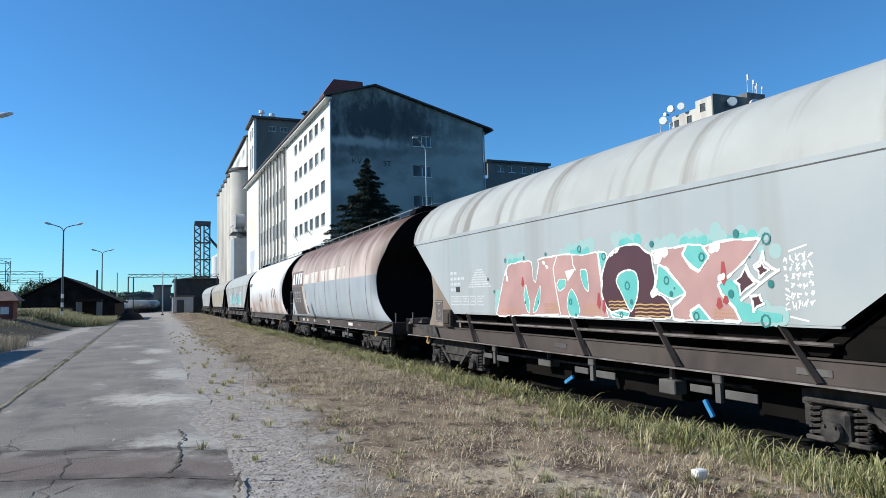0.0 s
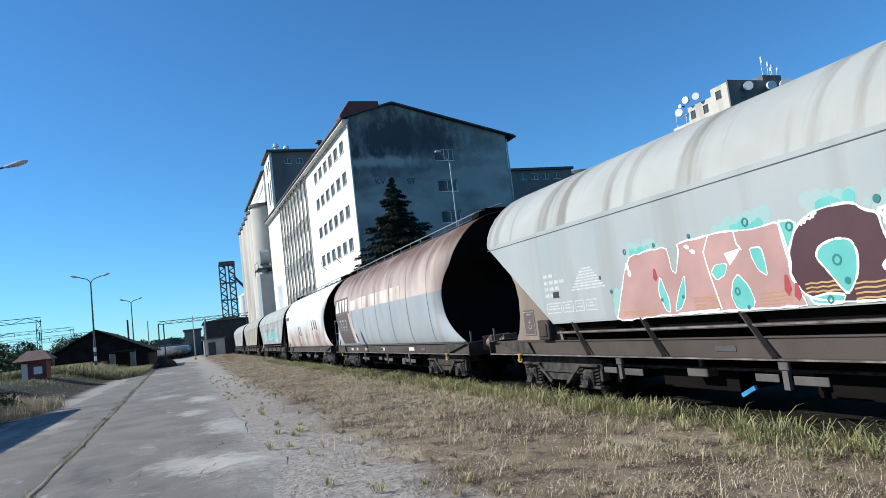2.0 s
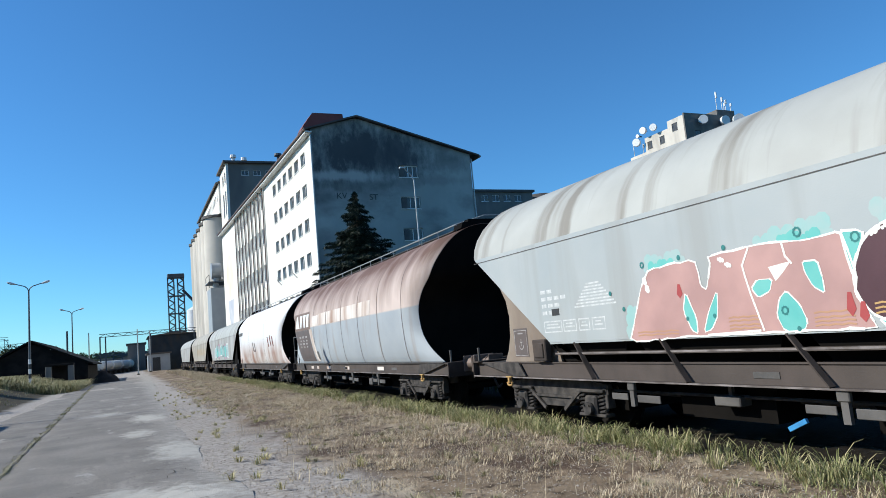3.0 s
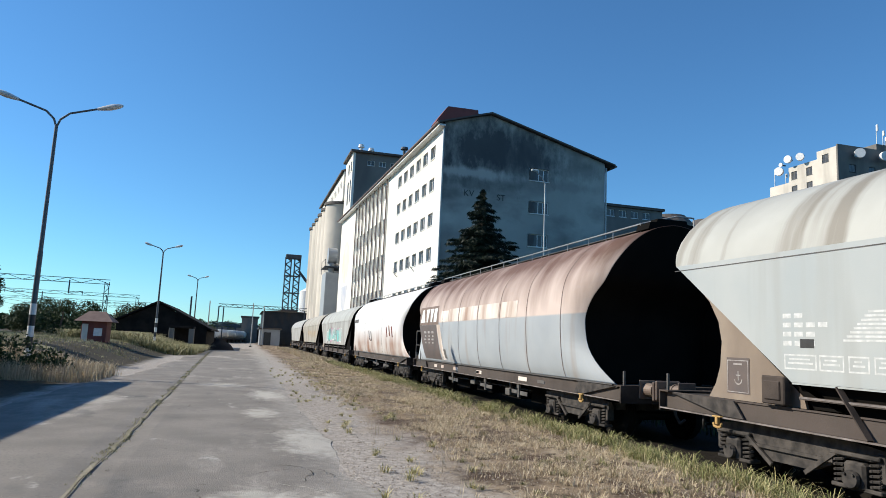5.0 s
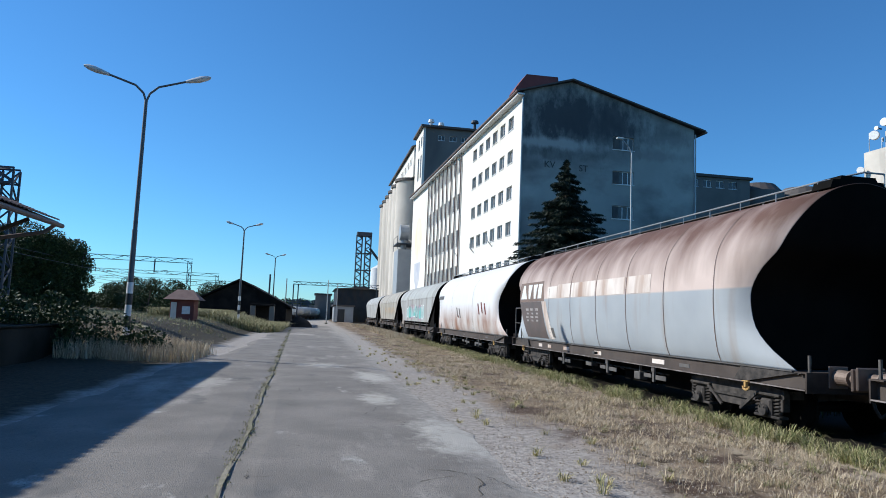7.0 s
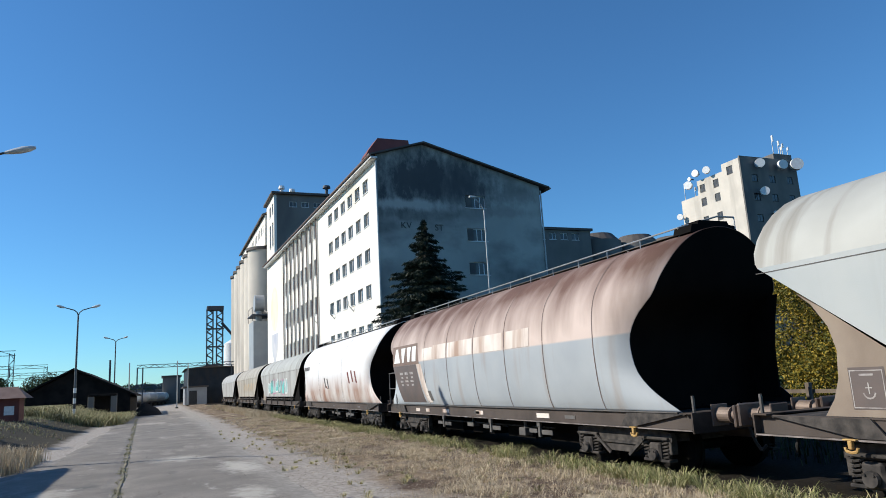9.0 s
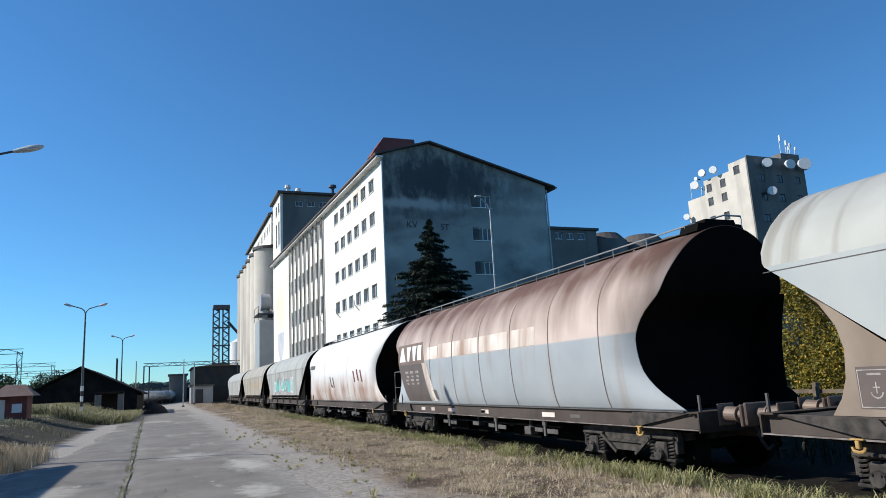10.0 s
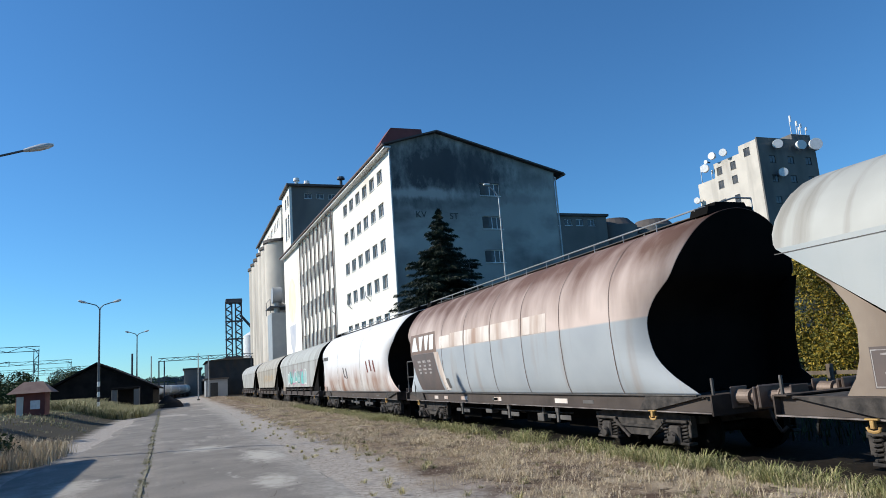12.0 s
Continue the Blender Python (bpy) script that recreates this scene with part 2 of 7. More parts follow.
def patched(m, spots, flat=False):
    """Uneven round spots of other colours on a wall: (centre, half-size, colour, colour, noise scale, strength)."""
    nt = m.node_tree
    bs = nt.nodes["Principled BSDF"]
    src = bs.inputs["Base Color"].links[0].from_socket
    tc = nt.nodes.new("ShaderNodeTexCoord")
    for k, (c, h, ca, cb, sc, strength) in enumerate(spots):
        sub = nt.nodes.new("ShaderNodeVectorMath")
        sub.operation = "SUBTRACT"
        sub.inputs[1].default_value = (c[0], c[1], 0) if flat else (c[0], 62.0, c[1])
        nt.links.new(tc.outputs["Object"], sub.inputs[0])
        dv = nt.nodes.new("ShaderNodeVectorMath")
        dv.operation = "MULTIPLY"
        dv.inputs[1].default_value = (1 / h[0], 1 / h[1], 0) if flat else (1 / h[0], 0, 1 / h[1])
        nt.links.new(sub.outputs[0], dv.inputs[0])
        ln = nt.nodes.new("ShaderNodeVectorMath")
        ln.operation = "LENGTH"
        nt.links.new(dv.outputs[0], ln.inputs[0])
        ns = nt.nodes.new("ShaderNodeTexNoise")
        ns.inputs["Scale"].default_value, ns.inputs["Detail"].default_value, ns.inputs["Roughness"].default_value = sc, 10, 0.68
        mp = nt.nodes.new("ShaderNodeMapping")
        mp.inputs["Location"].default_value, mp.inputs["Scale"].default_value = (3.1 * k, 0, 1.7 * k), (1.2, 1, 0.55)
        nt.links.new(tc.outputs["Object"], mp.inputs[0])
        nt.links.new(mp.outputs[0], ns.inputs["Vector"])
        ma = nt.nodes.new("ShaderNodeMath")
        ma.operation = "MULTIPLY_ADD"
        ma.inputs[1].default_value = 2.6
        nt.links.new(ns.outputs[0], ma.inputs[0])
        nt.links.new(ln.outputs[1], ma.inputs[2])
        mr = nt.nodes.new("ShaderNodeMapRange")
        mr.inputs[1].default_value, mr.inputs[2].default_value, mr.inputs[3].default_value, mr.inputs[4].default_value = 1.7, 2.5, strength, 0.0
        nt.links.new(ma.outputs[0], mr.inputs[0])
        cm = nt.nodes.new("ShaderNodeMix")
        cm.data_type = "RGBA"
        cm.inputs[6].default_value, cm.inputs[7].default_value = (*ca, 1), (*cb, 1)
        nt.links.new(ns.outputs[0], cm.inputs[0])
        mx = nt.nodes.new("ShaderNodeMix")
        mx.data_type = "RGBA"
        nt.links.new(mr.outputs[0], mx.inputs[0])
        nt.links.new(src, mx.inputs[6])
        nt.links.new(cm.outputs[2], mx.inputs[7])
        src = mx.outputs[2]
    nt.links.new(src, bs.inputs["Base Color"])
    return m


patched(M_GABLE, [((19.2, 19.3), (5.4, 3.2), (0.035, 0.039, 0.048), (0.085, 0.09, 0.095), 0.6, 0.95),
                  ((23.8, 19.3), (3.4, 2.3), (0.042, 0.046, 0.055), (0.10, 0.105, 0.11), 0.7, 0.9),
                  ((29.0, 18.4), (2.6, 1.0), (0.10, 0.10, 0.10), (0.15, 0.148, 0.14), 0.8, 0.5),
                  ((18.5, 16.9), (5.0, 0.5), (0.46, 0.455, 0.43), (0.36, 0.355, 0.33), 1.0, 0.95),
                  ((27.5, 16.6), (4.5, 0.5), (0.28, 0.275, 0.26), (0.23, 0.225, 0.21), 1.0, 0.6),
                  ((18.0, 15.9), (3.5, 0.5), (0.09, 0.092, 0.09), (0.13, 0.13, 0.125), 0.9, 0.6),
                  ((21.0, 10.0), (9.0, 3.0), (0.30, 0.31, 0.29), (0.38, 0.385, 0.36), 0.5, 0.5)])
M_MOULD = mat("dark_weather_stain", (0.07, 0.072, 0.075), (0.12, 0.118, 0.11), 0.5, 0.9, 0.1)
M_BAND = mat("pale_worn_render", (0.30, 0.29, 0.27), (0.20, 0.195, 0.18), 0.8, 0.9, 0.1, stain=(0.16, 0.155, 0.15), stain_scale=0.5, stretch=(1, 1, 4))
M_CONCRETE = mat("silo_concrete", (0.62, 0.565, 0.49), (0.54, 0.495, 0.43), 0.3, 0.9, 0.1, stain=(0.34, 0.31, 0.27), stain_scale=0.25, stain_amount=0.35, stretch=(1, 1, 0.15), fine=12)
# Darker concrete whose tone includes the shade on walls facing -y.
M_TOWERGREY = mat("shade_toned_concrete", (0.20, 0.185, 0.17), (0.16, 0.15, 0.135), 0.3, 0.9, 0.1, stain=(0.12, 0.115, 0.11), stain_scale=0.3, stretch=(1, 1, 0.3), fine=12)
M_METALGREY = mat("grey_sheet_metal", (0.36, 0.37, 0.38), (0.31, 0.32, 0.33), 0.6, 0.5, 0.04, metal=0.2)
M_ROOFDARK = mat("dark_roof_sheet", (0.075, 0.065, 0.06), (0.10, 0.085, 0.075), 1, 0.7, 0.1)
M_REDROOF = mat("red_roof_sheet", (0.19, 0.05, 0.045), (0.15, 0.04, 0.035), 1, 0.6, 0.08)
M_GUTTER = mat("brown_gutter_metal", (0.15, 0.10, 0.085), (0.19, 0.13, 0.11), 3, 0.55, 0.05)
M_PIPE = mat("galvanised_pipe", (0.40, 0.41, 0.41), (0.34, 0.35, 0.35), 3, 0.45, 0.04, metal=0.5)
M_FRAMEW = mat("white_window_frame", (0.78, 0.78, 0.76), (0.70, 0.70, 0.68), 3, 0.6, 0.04)
M_GLASS = mat("dusty_window_glass", (0.05, 0.05, 0.05), (0.10, 0.095, 0.085), 0.6, 0.15, 0.0, spec=0.5)
M_BRICKRED = mat("red_brick_paint", (0.13, 0.04, 0.034), (0.17, 0.055, 0.045), 2, 0.8, 0.15)
M_TILE = mat("brown_roof_tile", (0.16, 0.10, 0.085), (0.21, 0.14, 0.115), 2.5, 0.8, 0.2)
M_PLASTER = mat("old_white_plaster", (0.66, 0.63, 0.56), (0.58, 0.55, 0.48), 0.9, 0.9, 0.15, stain=(0.42, 0.39, 0.33), stain_scale=0.8, stretch=(1, 1, 0.4))
M_WOODDARK = mat("dark_stained_wood", (0.07, 0.05, 0.038), (0.10, 0.07, 0.055), 4, 0.75, 0.2)
M_POLE = mat("grey_pole_paint", (0.11, 0.12, 0.125), (0.08, 0.087, 0.092), 3, 0.55, 0.06)
M_LAMPHEAD = mat("light_grey_lamp_housing", (0.62, 0.62, 0.60), (0.54, 0.54, 0.52), 4, 0.45, 0.03)
M_HALL = mat("blue_grey_sheeting", (0.018, 0.026, 0.036), (0.03, 0.04, 0.052), 0.5, 0.7, 0.05, stain=(0.045, 0.038, 0.034), stretch=(1, 1, 0.3), spec=0.2)
M_LATTICE = mat("dark_lattice_steel", (0.035, 0.05, 0.068), (0.05, 0.065, 0.085), 3, 0.65, 0.06)
# Concrete this dark because the shadow over the ramp is in its colour.
M_RAMP = mat("shade_black_concrete", (0.022, 0.023, 0.018), (0.014, 0.016, 0.011), 0.8, 0.95, 0.2, stain=(0.045, 0.043, 0.036), spec=0.1)
M_DISH = mat("white_antenna_shell", (0.78, 0.78, 0.77), (0.70, 0.70, 0.69), 2, 0.5, 0.02)
# Black tone taken from the shed front's shade, painted as base colour.
M_SHED = mat("shed_shade_black", (0.012, 0.011, 0.0105), (0.024, 0.020, 0.018), 1.2, 0.95, 0.15, spec=0.1)
M_BARK = mat("tree_bark", (0.10, 0.08, 0.06), (0.14, 0.115, 0.09), 8, 0.9, 0.4)
M_SPRUCE = leafy("spruce_needles", (0.006, 0.013, 0.007), (0.024, 0.036, 0.017), (0.012, 0.022, 0.011))
M_LEAF = leafy("dark_tree_leaves", (0.016, 0.032, 0.010), (0.065, 0.092, 0.030), (0.034, 0.056, 0.018))
M_LEAFY = leafy("yellowing_bush_leaves", (0.03, 0.042, 0.008), (0.42, 0.28, 0.035), (0.17, 0.145, 0.02))
M_DRY = leafy("dry_grass_blades", (0.34, 0.265, 0.17), (0.70, 0.59, 0.42), (0.54, 0.44, 0.30))
M_GREEN = leafy("green_grass_blades", (0.13, 0.155, 0.05), (0.56, 0.48, 0.28), (0.30, 0.30, 0.13))
M_WEED = leafy("road_weed_leaves", (0.13, 0.145, 0.06), (0.46, 0.40, 0.23), (0.28, 0.26, 0.13))


def layered(name, layers, bump=0.5, fine=30.0, rough=0.92):
    """Ground colours: each layer after the first is (colour, colour, noise scale, cover 0..1, stretch)."""
    m = mat(name, layers[0][0], layers[0][1], layers[0][2], rough, bump, fine=fine, spec=0.2)
    nt = m.node_tree
    bs = nt.nodes["Principled BSDF"]
    out = bs.inputs["Base Color"].links[0].from_socket
    tc = nt.nodes.new("ShaderNodeTexCoord")
    for k, (ca, cb, sc, cover, stretch) in enumerate(layers[1:]):
        mp = nt.nodes.new("ShaderNodeMapping")
        mp.inputs["Scale"].default_value = stretch
        mp.inputs["Location"].default_value = (k * 7.3, k * 3.1, 0)
        nt.links.new(tc.outputs["Object"], mp.inputs[0])
        ns = nt.nodes.new("ShaderNodeTexNoise")
        ns.inputs["Scale"].default_value, ns.inputs["Detail"].default_value, ns.inputs["Roughness"].default_value = sc, 9, 0.62
        nt.links.new(mp.outputs[0], ns.inputs["Vector"])
        mr = nt.nodes.new("ShaderNodeMapRange")
        mr.inputs[1].default_value, mr.inputs[2].default_value = 0.72 - 0.42 * cover, 0.80 - 0.42 * cover
        nt.links.new(ns.outputs[0], mr.inputs[0])
        ns2 = nt.nodes.new("ShaderNodeTexNoise")
        ns2.inputs["Scale"].default_value, ns2.inputs["Detail"].default_value = sc * 9, 5
        nt.links.new(tc.outputs["Object"], ns2.inputs["Vector"])
        cm = nt.nodes.new("ShaderNodeMix")
        cm.data_type = "RGBA"
        cm.inputs[6].default_value, cm.inputs[7].default_value = (*ca, 1), (*cb, 1)
        nt.links.new(ns2.outputs[0], cm.inputs[0])
        mx = nt.nodes.new("ShaderNodeMix")
        mx.data_type = "RGBA"
        nt.links.new(mr.outputs[0], mx.inputs[0])
        nt.links.new(out, mx.inputs[6])
        nt.links.new(cm.outputs[2], mx.inputs[7])
        out = mx.outputs[2]
    nt.links.new(out, bs.inputs["Base Color"])
    return m


M_GROUND = layered("dry_stony_ground", [((0.27, 0.205, 0.14), (0.16, 0.118, 0.08), 2.2),
                   ((0.46, 0.385, 0.285), (0.34, 0.275, 0.19), 0.55, 0.46, (1, 0.5, 1)),
                   ((0.37, 0.32, 0.285), (0.26, 0.22, 0.195), 0.35, 0.34, (1, 0.35, 1)),
                   ((0.062, 0.041, 0.030), (0.125, 0.085, 0.062), 0.9, 0.53, (1, 0.6, 1)),
                   ((0.055, 0.040, 0.028), (0.10, 0.072, 0.05), 4.0, 0.42, (1, 0.8, 1)),
                   ((0.42, 0.36, 0.28), (0.30, 0.25, 0.19), 16.0, 0.26, (1, 1, 1))], 1.0, 22)


def zone(m, colours, axis, edge, soft, wobble, sc=0.5, below=True):
    """Lays another pair of colours over a ground material where a coordinate is below (or above) an uneven edge."""
    nt = m.node_tree
    bs = nt.nodes["Principled BSDF"]
    src = bs.inputs["Base Color"].links[0].from_socket
    tc = nt.nodes.new("ShaderNodeTexCoord")
    sp = nt.nodes.new("ShaderNodeSeparateXYZ")
    nt.links.new(tc.outputs["Object"], sp.inputs[0])
    ns = nt.nodes.new("ShaderNodeTexNoise")
    ns.inputs["Scale"].default_value, ns.inputs["Detail"].default_value, ns.inputs["Roughness"].default_value = sc, 10, 0.65
    nt.links.new(tc.outputs["Object"], ns.inputs["Vector"])
    ma = nt.nodes.new("ShaderNodeMath")
    ma.operation = "MULTIPLY_ADD"
    nt.links.new(ns.outputs[0], ma.inputs[0])
    ma.inputs[1].default_value = wobble
    nt.links.new(sp.outputs[axis], ma.inputs[2])
    mr = nt.nodes.new("ShaderNodeMapRange")
    a, b = edge + wobble / 2 - soft, edge + wobble / 2 + soft
    mr.inputs[1].default_value, mr.inputs[2].default_value = a, b
    mr.inputs[3].default_value, mr.inputs[4].default_value = (1, 0) if below else (0, 1)
    nt.links.new(ma.outputs[0], mr.inputs[0])
    n2 = nt.nodes.new("ShaderNodeTexNoise")
    n2.inputs["Scale"].default_value, n2.inputs["Detail"].default_value = 9.0, 8
    nt.links.new(tc.outputs["Object"], n2.inputs["Vector"])
    r2 = nt.nodes.new("ShaderNodeMapRange")
    r2.inputs[1].default_value, r2.inputs[2].default_value = 0.35, 0.65
    nt.links.new(n2.outputs[0], r2.inputs[0])
    cm = nt.nodes.new("ShaderNodeMix")
    cm.data_type = "RGBA"
    cm.inputs[6].default_value, cm.inputs[7].default_value = (*colours[0], 1), (*colours[1], 1)
    nt.links.new(r2.outputs[0], cm.inputs[0])
    mx = nt.nodes.new("ShaderNodeMix")
    mx.data_type = "RGBA"
    nt.links.new(mr.outputs[0], mx.inputs[0])
    nt.links.new(src, mx.inputs[6])
    nt.links.new(cm.outputs[2], mx.inputs[7])
    nt.links.new(mx.outputs[2], bs.inputs["Base Color"])
    return m


zone(M_GROUND, ((0.40, 0.365, 0.325), (0.265, 0.235, 0.21)), 0, 2.7, 0.4, 3.2, 0.6)
# Black ground beside the track: the wagons' shade painted into the soil.
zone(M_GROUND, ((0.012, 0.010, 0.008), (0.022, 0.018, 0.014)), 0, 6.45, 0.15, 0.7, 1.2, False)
M_GROUND.node_tree.nodes["Principled BSDF"].inputs["Specular IOR Level"].default_value = 0.1
zone(M_GROUND, ((0.085, 0.072, 0.05), (0.045, 0.04, 0.03)), 0, -5.2, 0.25, 1.2, 0.8)
M_FIELD = layered("meadow_soil", [((0.27, 0.24, 0.125), (0.36, 0.31, 0.18), 0.5),
                  ((0.16, 0.17, 0.07), (0.22, 0.215, 0.10), 0.12, 0.4, (1, 1, 1)),
                  ((0.36, 0.31, 0.23), (0.30, 0.25, 0.18), 0.09, 0.25, (1, 1, 1))], 0.8, 12)
zone(M_FIELD, ((0.38, 0.33, 0.26), (0.30, 0.255, 0.19)), 0, -7.2, 0.3, 5.0, 0.35, False)
M_ASPHALT = layered("worn_asphalt", [((0.245, 0.222, 0.197), (0.183, 0.166, 0.148), 0.9),
                    ((0.42, 0.385, 0.345), (0.305, 0.275, 0.242), 0.32, 0.40, (1.0, 0.35, 1)),
                    ((0.10, 0.097, 0.092), (0.15, 0.143, 0.135), 0.5, 0.30, (0.7, 0.45, 1)),
                    ((0.52, 0.50, 0.46), (0.38, 0.36, 0.33), 1.3, 0.20, (1, 0.45, 1)),
                    ((0.13, 0.125, 0.115), (0.20, 0.19, 0.175), 28.0, 0.42, (1, 1, 1)),
                    ((0.42, 0.40, 0.37), (0.33, 0.31, 0.29), 40.0, 0.22, (1, 1, 1)),
                    ((0.085, 0.08, 0.07), (0.13, 0.12, 0.10), 4.5, 0.14, (1, 1, 1))], 0.5, 70)
zone(M_ASPHALT, ((0.40, 0.37, 0.33), (0.27, 0.245, 0.215)), 0, 1.05, 0.4, 2.4, 0.7, False)
patched(M_ASPHALT, [((x, y), h, (0.56, 0.53, 0.47), (0.42, 0.395, 0.35), 3.2, k) for x, y, h, k in
        ((0.8, 12.7, (0.75, 0.8), 0.95), (1.1, 17.4, (0.6, 1.4), 0.8), (0.1, 13.3, (0.4, 0.6), 0.6), (0.7, 26.4, (0.5, 1.6), 0.8), (1.0, 8.2, (0.6, 1.0), 0.8),
         (0.4, 21.5, (0.35, 1.0), 0.7), (-0.6, 30.0, (0.8, 1.0), 0.6), (-3.2, 24.0, (0.5, 1.2), 0.5))], True)
# the dark repaired trench across the lane
patched(M_ASPHALT, [((x, 7.62 - 0.43 * x), (0.85, 0.75), (0.13, 0.10, 0.085), (0.20, 0.165, 0.145), 2.2, 0.8) for x in (-1.5, -0.7, 0.1, 0.8, 1.5)], True)
patched(M_ASPHALT, [((x, c - 0.43 * x), (0.55, 0.24), (0.06, 0.05, 0.043), (0.11, 0.092, 0.08), 3.0, 0.85) for c in (8.5, 7.1) for x in (-1.2, -0.2, 0.7, 1.5)], True)
# Ballast blackened so its colour holds the shade below the wagons.
M_BALLAST = layered("shade_black_ballast", [((0.005, 0.0045, 0.004), (0.011, 0.009, 0.008), 8.0), ((0.014, 0.011, 0.009), (0.008, 0.007, 0.006), 1.2, 0.25, (1, 1, 1))], 1.0, 20)
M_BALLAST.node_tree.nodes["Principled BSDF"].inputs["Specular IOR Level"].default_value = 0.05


# ---- mesh building ----
class Shape:
    """Collects points and faces of one mesh."""

    def __init__(self):
        self.v, self.f = [], []

    def add(self, pts, faces):
        n = len(self.v)
        self.v += [tuple(p) for p in pts]
        self.f += [tuple(i + n for i in fc) for fc in faces]
        return self

    def box(self, x0, x1, y0, y1, z0, z1, c=0.0):
        if c <= 0:
            p = [(x, y, z) for z in (z0, z1) for y in (y0, y1) for x in (x0, x1)]
            return self.add(p, [(0, 2, 3, 1), (4, 5, 7, 6), (0, 1, 5, 4), (2, 6, 7, 3), (0, 4, 6, 2), (1, 3, 7, 5)])
        bm = bmesh.new()
        bmesh.ops.create_cube(bm, size=1)
        for v in bm.verts:
            v.co = Vector(((x0 + x1) / 2 + v.co.x * (x1 - x0), (y0 + y1) / 2 + v.co.y * (y1 - y0), (z0 + z1) / 2 + v.co.z * (z1 - z0)))
        bmesh.ops.bevel(bm, geom=list(bm.edges), offset=c, segments=1, affect="EDGES")
        bm.verts.index_update()
        self.add([v.co[:] for v in bm.verts], [[v.index for v in f.verts] for f in bm.faces])
        bm.free()
        return self

    def tube(self, p0, p1, r0, r1=None, n=10, caps=True):
        r1 = r0 if r1 is None else r1
        a, b = Vector(p0), Vector(p1)
        d = (b - a).normalized()
        u = d.orthogonal().normalized()
        w = d.cross(u)
        ring = [(math.cos(2 * math.pi * i / n), math.sin(2 * math.pi * i / n)) for i in range(n)]
        pts = [a + (u * c + w * s) * r0 for c, s in ring] + [b + (u * c + w * s) * r1 for c, s in ring]
        fs = [(i, (i + 1) % n, n + (i + 1) % n, n + i) for i in range(n)]
        if caps:
            fs += [tuple(range(n - 1, -1, -1)), tuple(range(n, 2 * n))]
        return self.add(pts, fs)

    def bar(self, p0, p1, w, h=None):
        """A square bar from point to point."""
        h = h or w
        a, b = Vector(p0), Vector(p1)
        d = (b - a).normalized()
        u = d.cross(Vector((0, 0, 1)))
        u = Vector((1, 0, 0)) if u.length < 1e-4 else u.normalized()
        s = u.cross(d)
        pts = [q + u * (i * w / 2) + s * (j * h / 2) for q in (a, b) for i, j in ((-1, -1), (1, -1), (1, 1), (-1, 1))]
        return self.add(pts, [(0, 1, 2, 3), (7, 6, 5, 4), (0, 4, 5, 1), (1, 5, 6, 2), (2, 6, 7, 3), (3, 7, 4, 0)])

    def path(self, pts, r, n=8):
        for a, b in zip(pts, pts[1:]):
            self.tube(a, b, r, n=n)
        return self

    def prism(self, poly, axis, a, b):
        """A flat outline pushed from a to b along an axis. Outline pairs are the two other axes in order."""
        k = len(poly)
        def put(p, t):
            q = list(p)
            q.insert(axis, t)
            return q
        pts = [put(p, a) for p in poly] + [put(p, b) for p in poly]
        return self.add(pts, [tuple(range(k - 1, -1, -1)), tuple(range(k, 2 * k))] + [(i, (i + 1) % k, k + (i + 1) % k, k + i) for i in range(k)])

    def mesh(self, name, m, smooth=False):
        me = bpy.data.meshes.new(name)
        me.from_pydata(self.v, [], self.f)
        if m:
            me.materials.append(m)
        bm = bmesh.new()
        bm.from_mesh(me)
        bmesh.ops.recalc_face_normals(bm, faces=bm.faces)
        bm.to_mesh(me)
        bm.free()
        if smooth:
            me.polygons.foreach_set("use_smooth", [True] * len(me.polygons))
            me.set_sharp_from_angle(angle=radians(40))
        me.update()
        return me


def part(name, shape, material, parent, label="", smooth=False):
    ob = new(name, shape.mesh(name, material, smooth) if isinstance(shape, Shape) else shape)
    ob.parent = parent
    if label:
        ob["label"] = label
    return ob


def thing(name, label, category, place=(0, 0, 0), group="", kind=""):
    ob = new(name)
    ob.location = place
    return tagged(ob, label, category, group, kind)


def solid(name, shape, material, label, category, group="", kind="", smooth=False, place=(0, 0, 0)):
    ob = new(name, shape.mesh(name, material, smooth))
    ob.location = place
    return tagged(ob, label, category, group, kind)


def raw_mesh(name, verts, faces, m):
    me = bpy.data.meshes.new(name)
    me.from_pydata(verts, [], faces)
    me.materials.append(m)
    me.update()
    return me


def step(a, b, v):
    t = min(1, max(0, (v - a) / (b - a)))
    return t * t * (3 - 2 * t)


def ground_z(x, y):
    """The ground's height: flat by the track, a low bank rising on the far side of the road."""
    rise = 0.95 * step(-4.8, -9.5, x) * step(29, 36, y)
    return rise + 0.03 * noise.noise((x * 0.5, y * 0.5, 0)) * step(1.2, 3, abs(x + 1.5)) - 0.02


# ---- ground, road, track ----
def sheet(name, xs, ys, zf, m, label, category):
    verts = [(x, y, zf(x, y)) for y in ys for x in xs]
    n = len(xs)
    faces = [(j * n + i, j * n + i + 1, (j + 1) * n + i + 1, (j + 1) * n + i) for j in range(len(ys) - 1) for i in range(n - 1)]
    ob = new(name, raw_mesh(name, verts, faces, m))
    return tagged(ob, label, category, kind="structure")


def spread(parts):
    out = []
    for a, b, n in parts:
        out += [a + (b - a) * i / n for i in range(n)]
    return out + [parts[-1][1]]


XS = spread([(-1500, -200, 6), (-200, -30, 17), (-30, -3, 54), (-3, 12, 40), (12, 60, 16), (60, 300, 6), (300, 1500, 5)])
YS = spread([(-800, -60, 5), (-60, 0, 10), (0, 60, 120), (60, 140, 40), (140, 400, 8), (400, 3000, 6)])
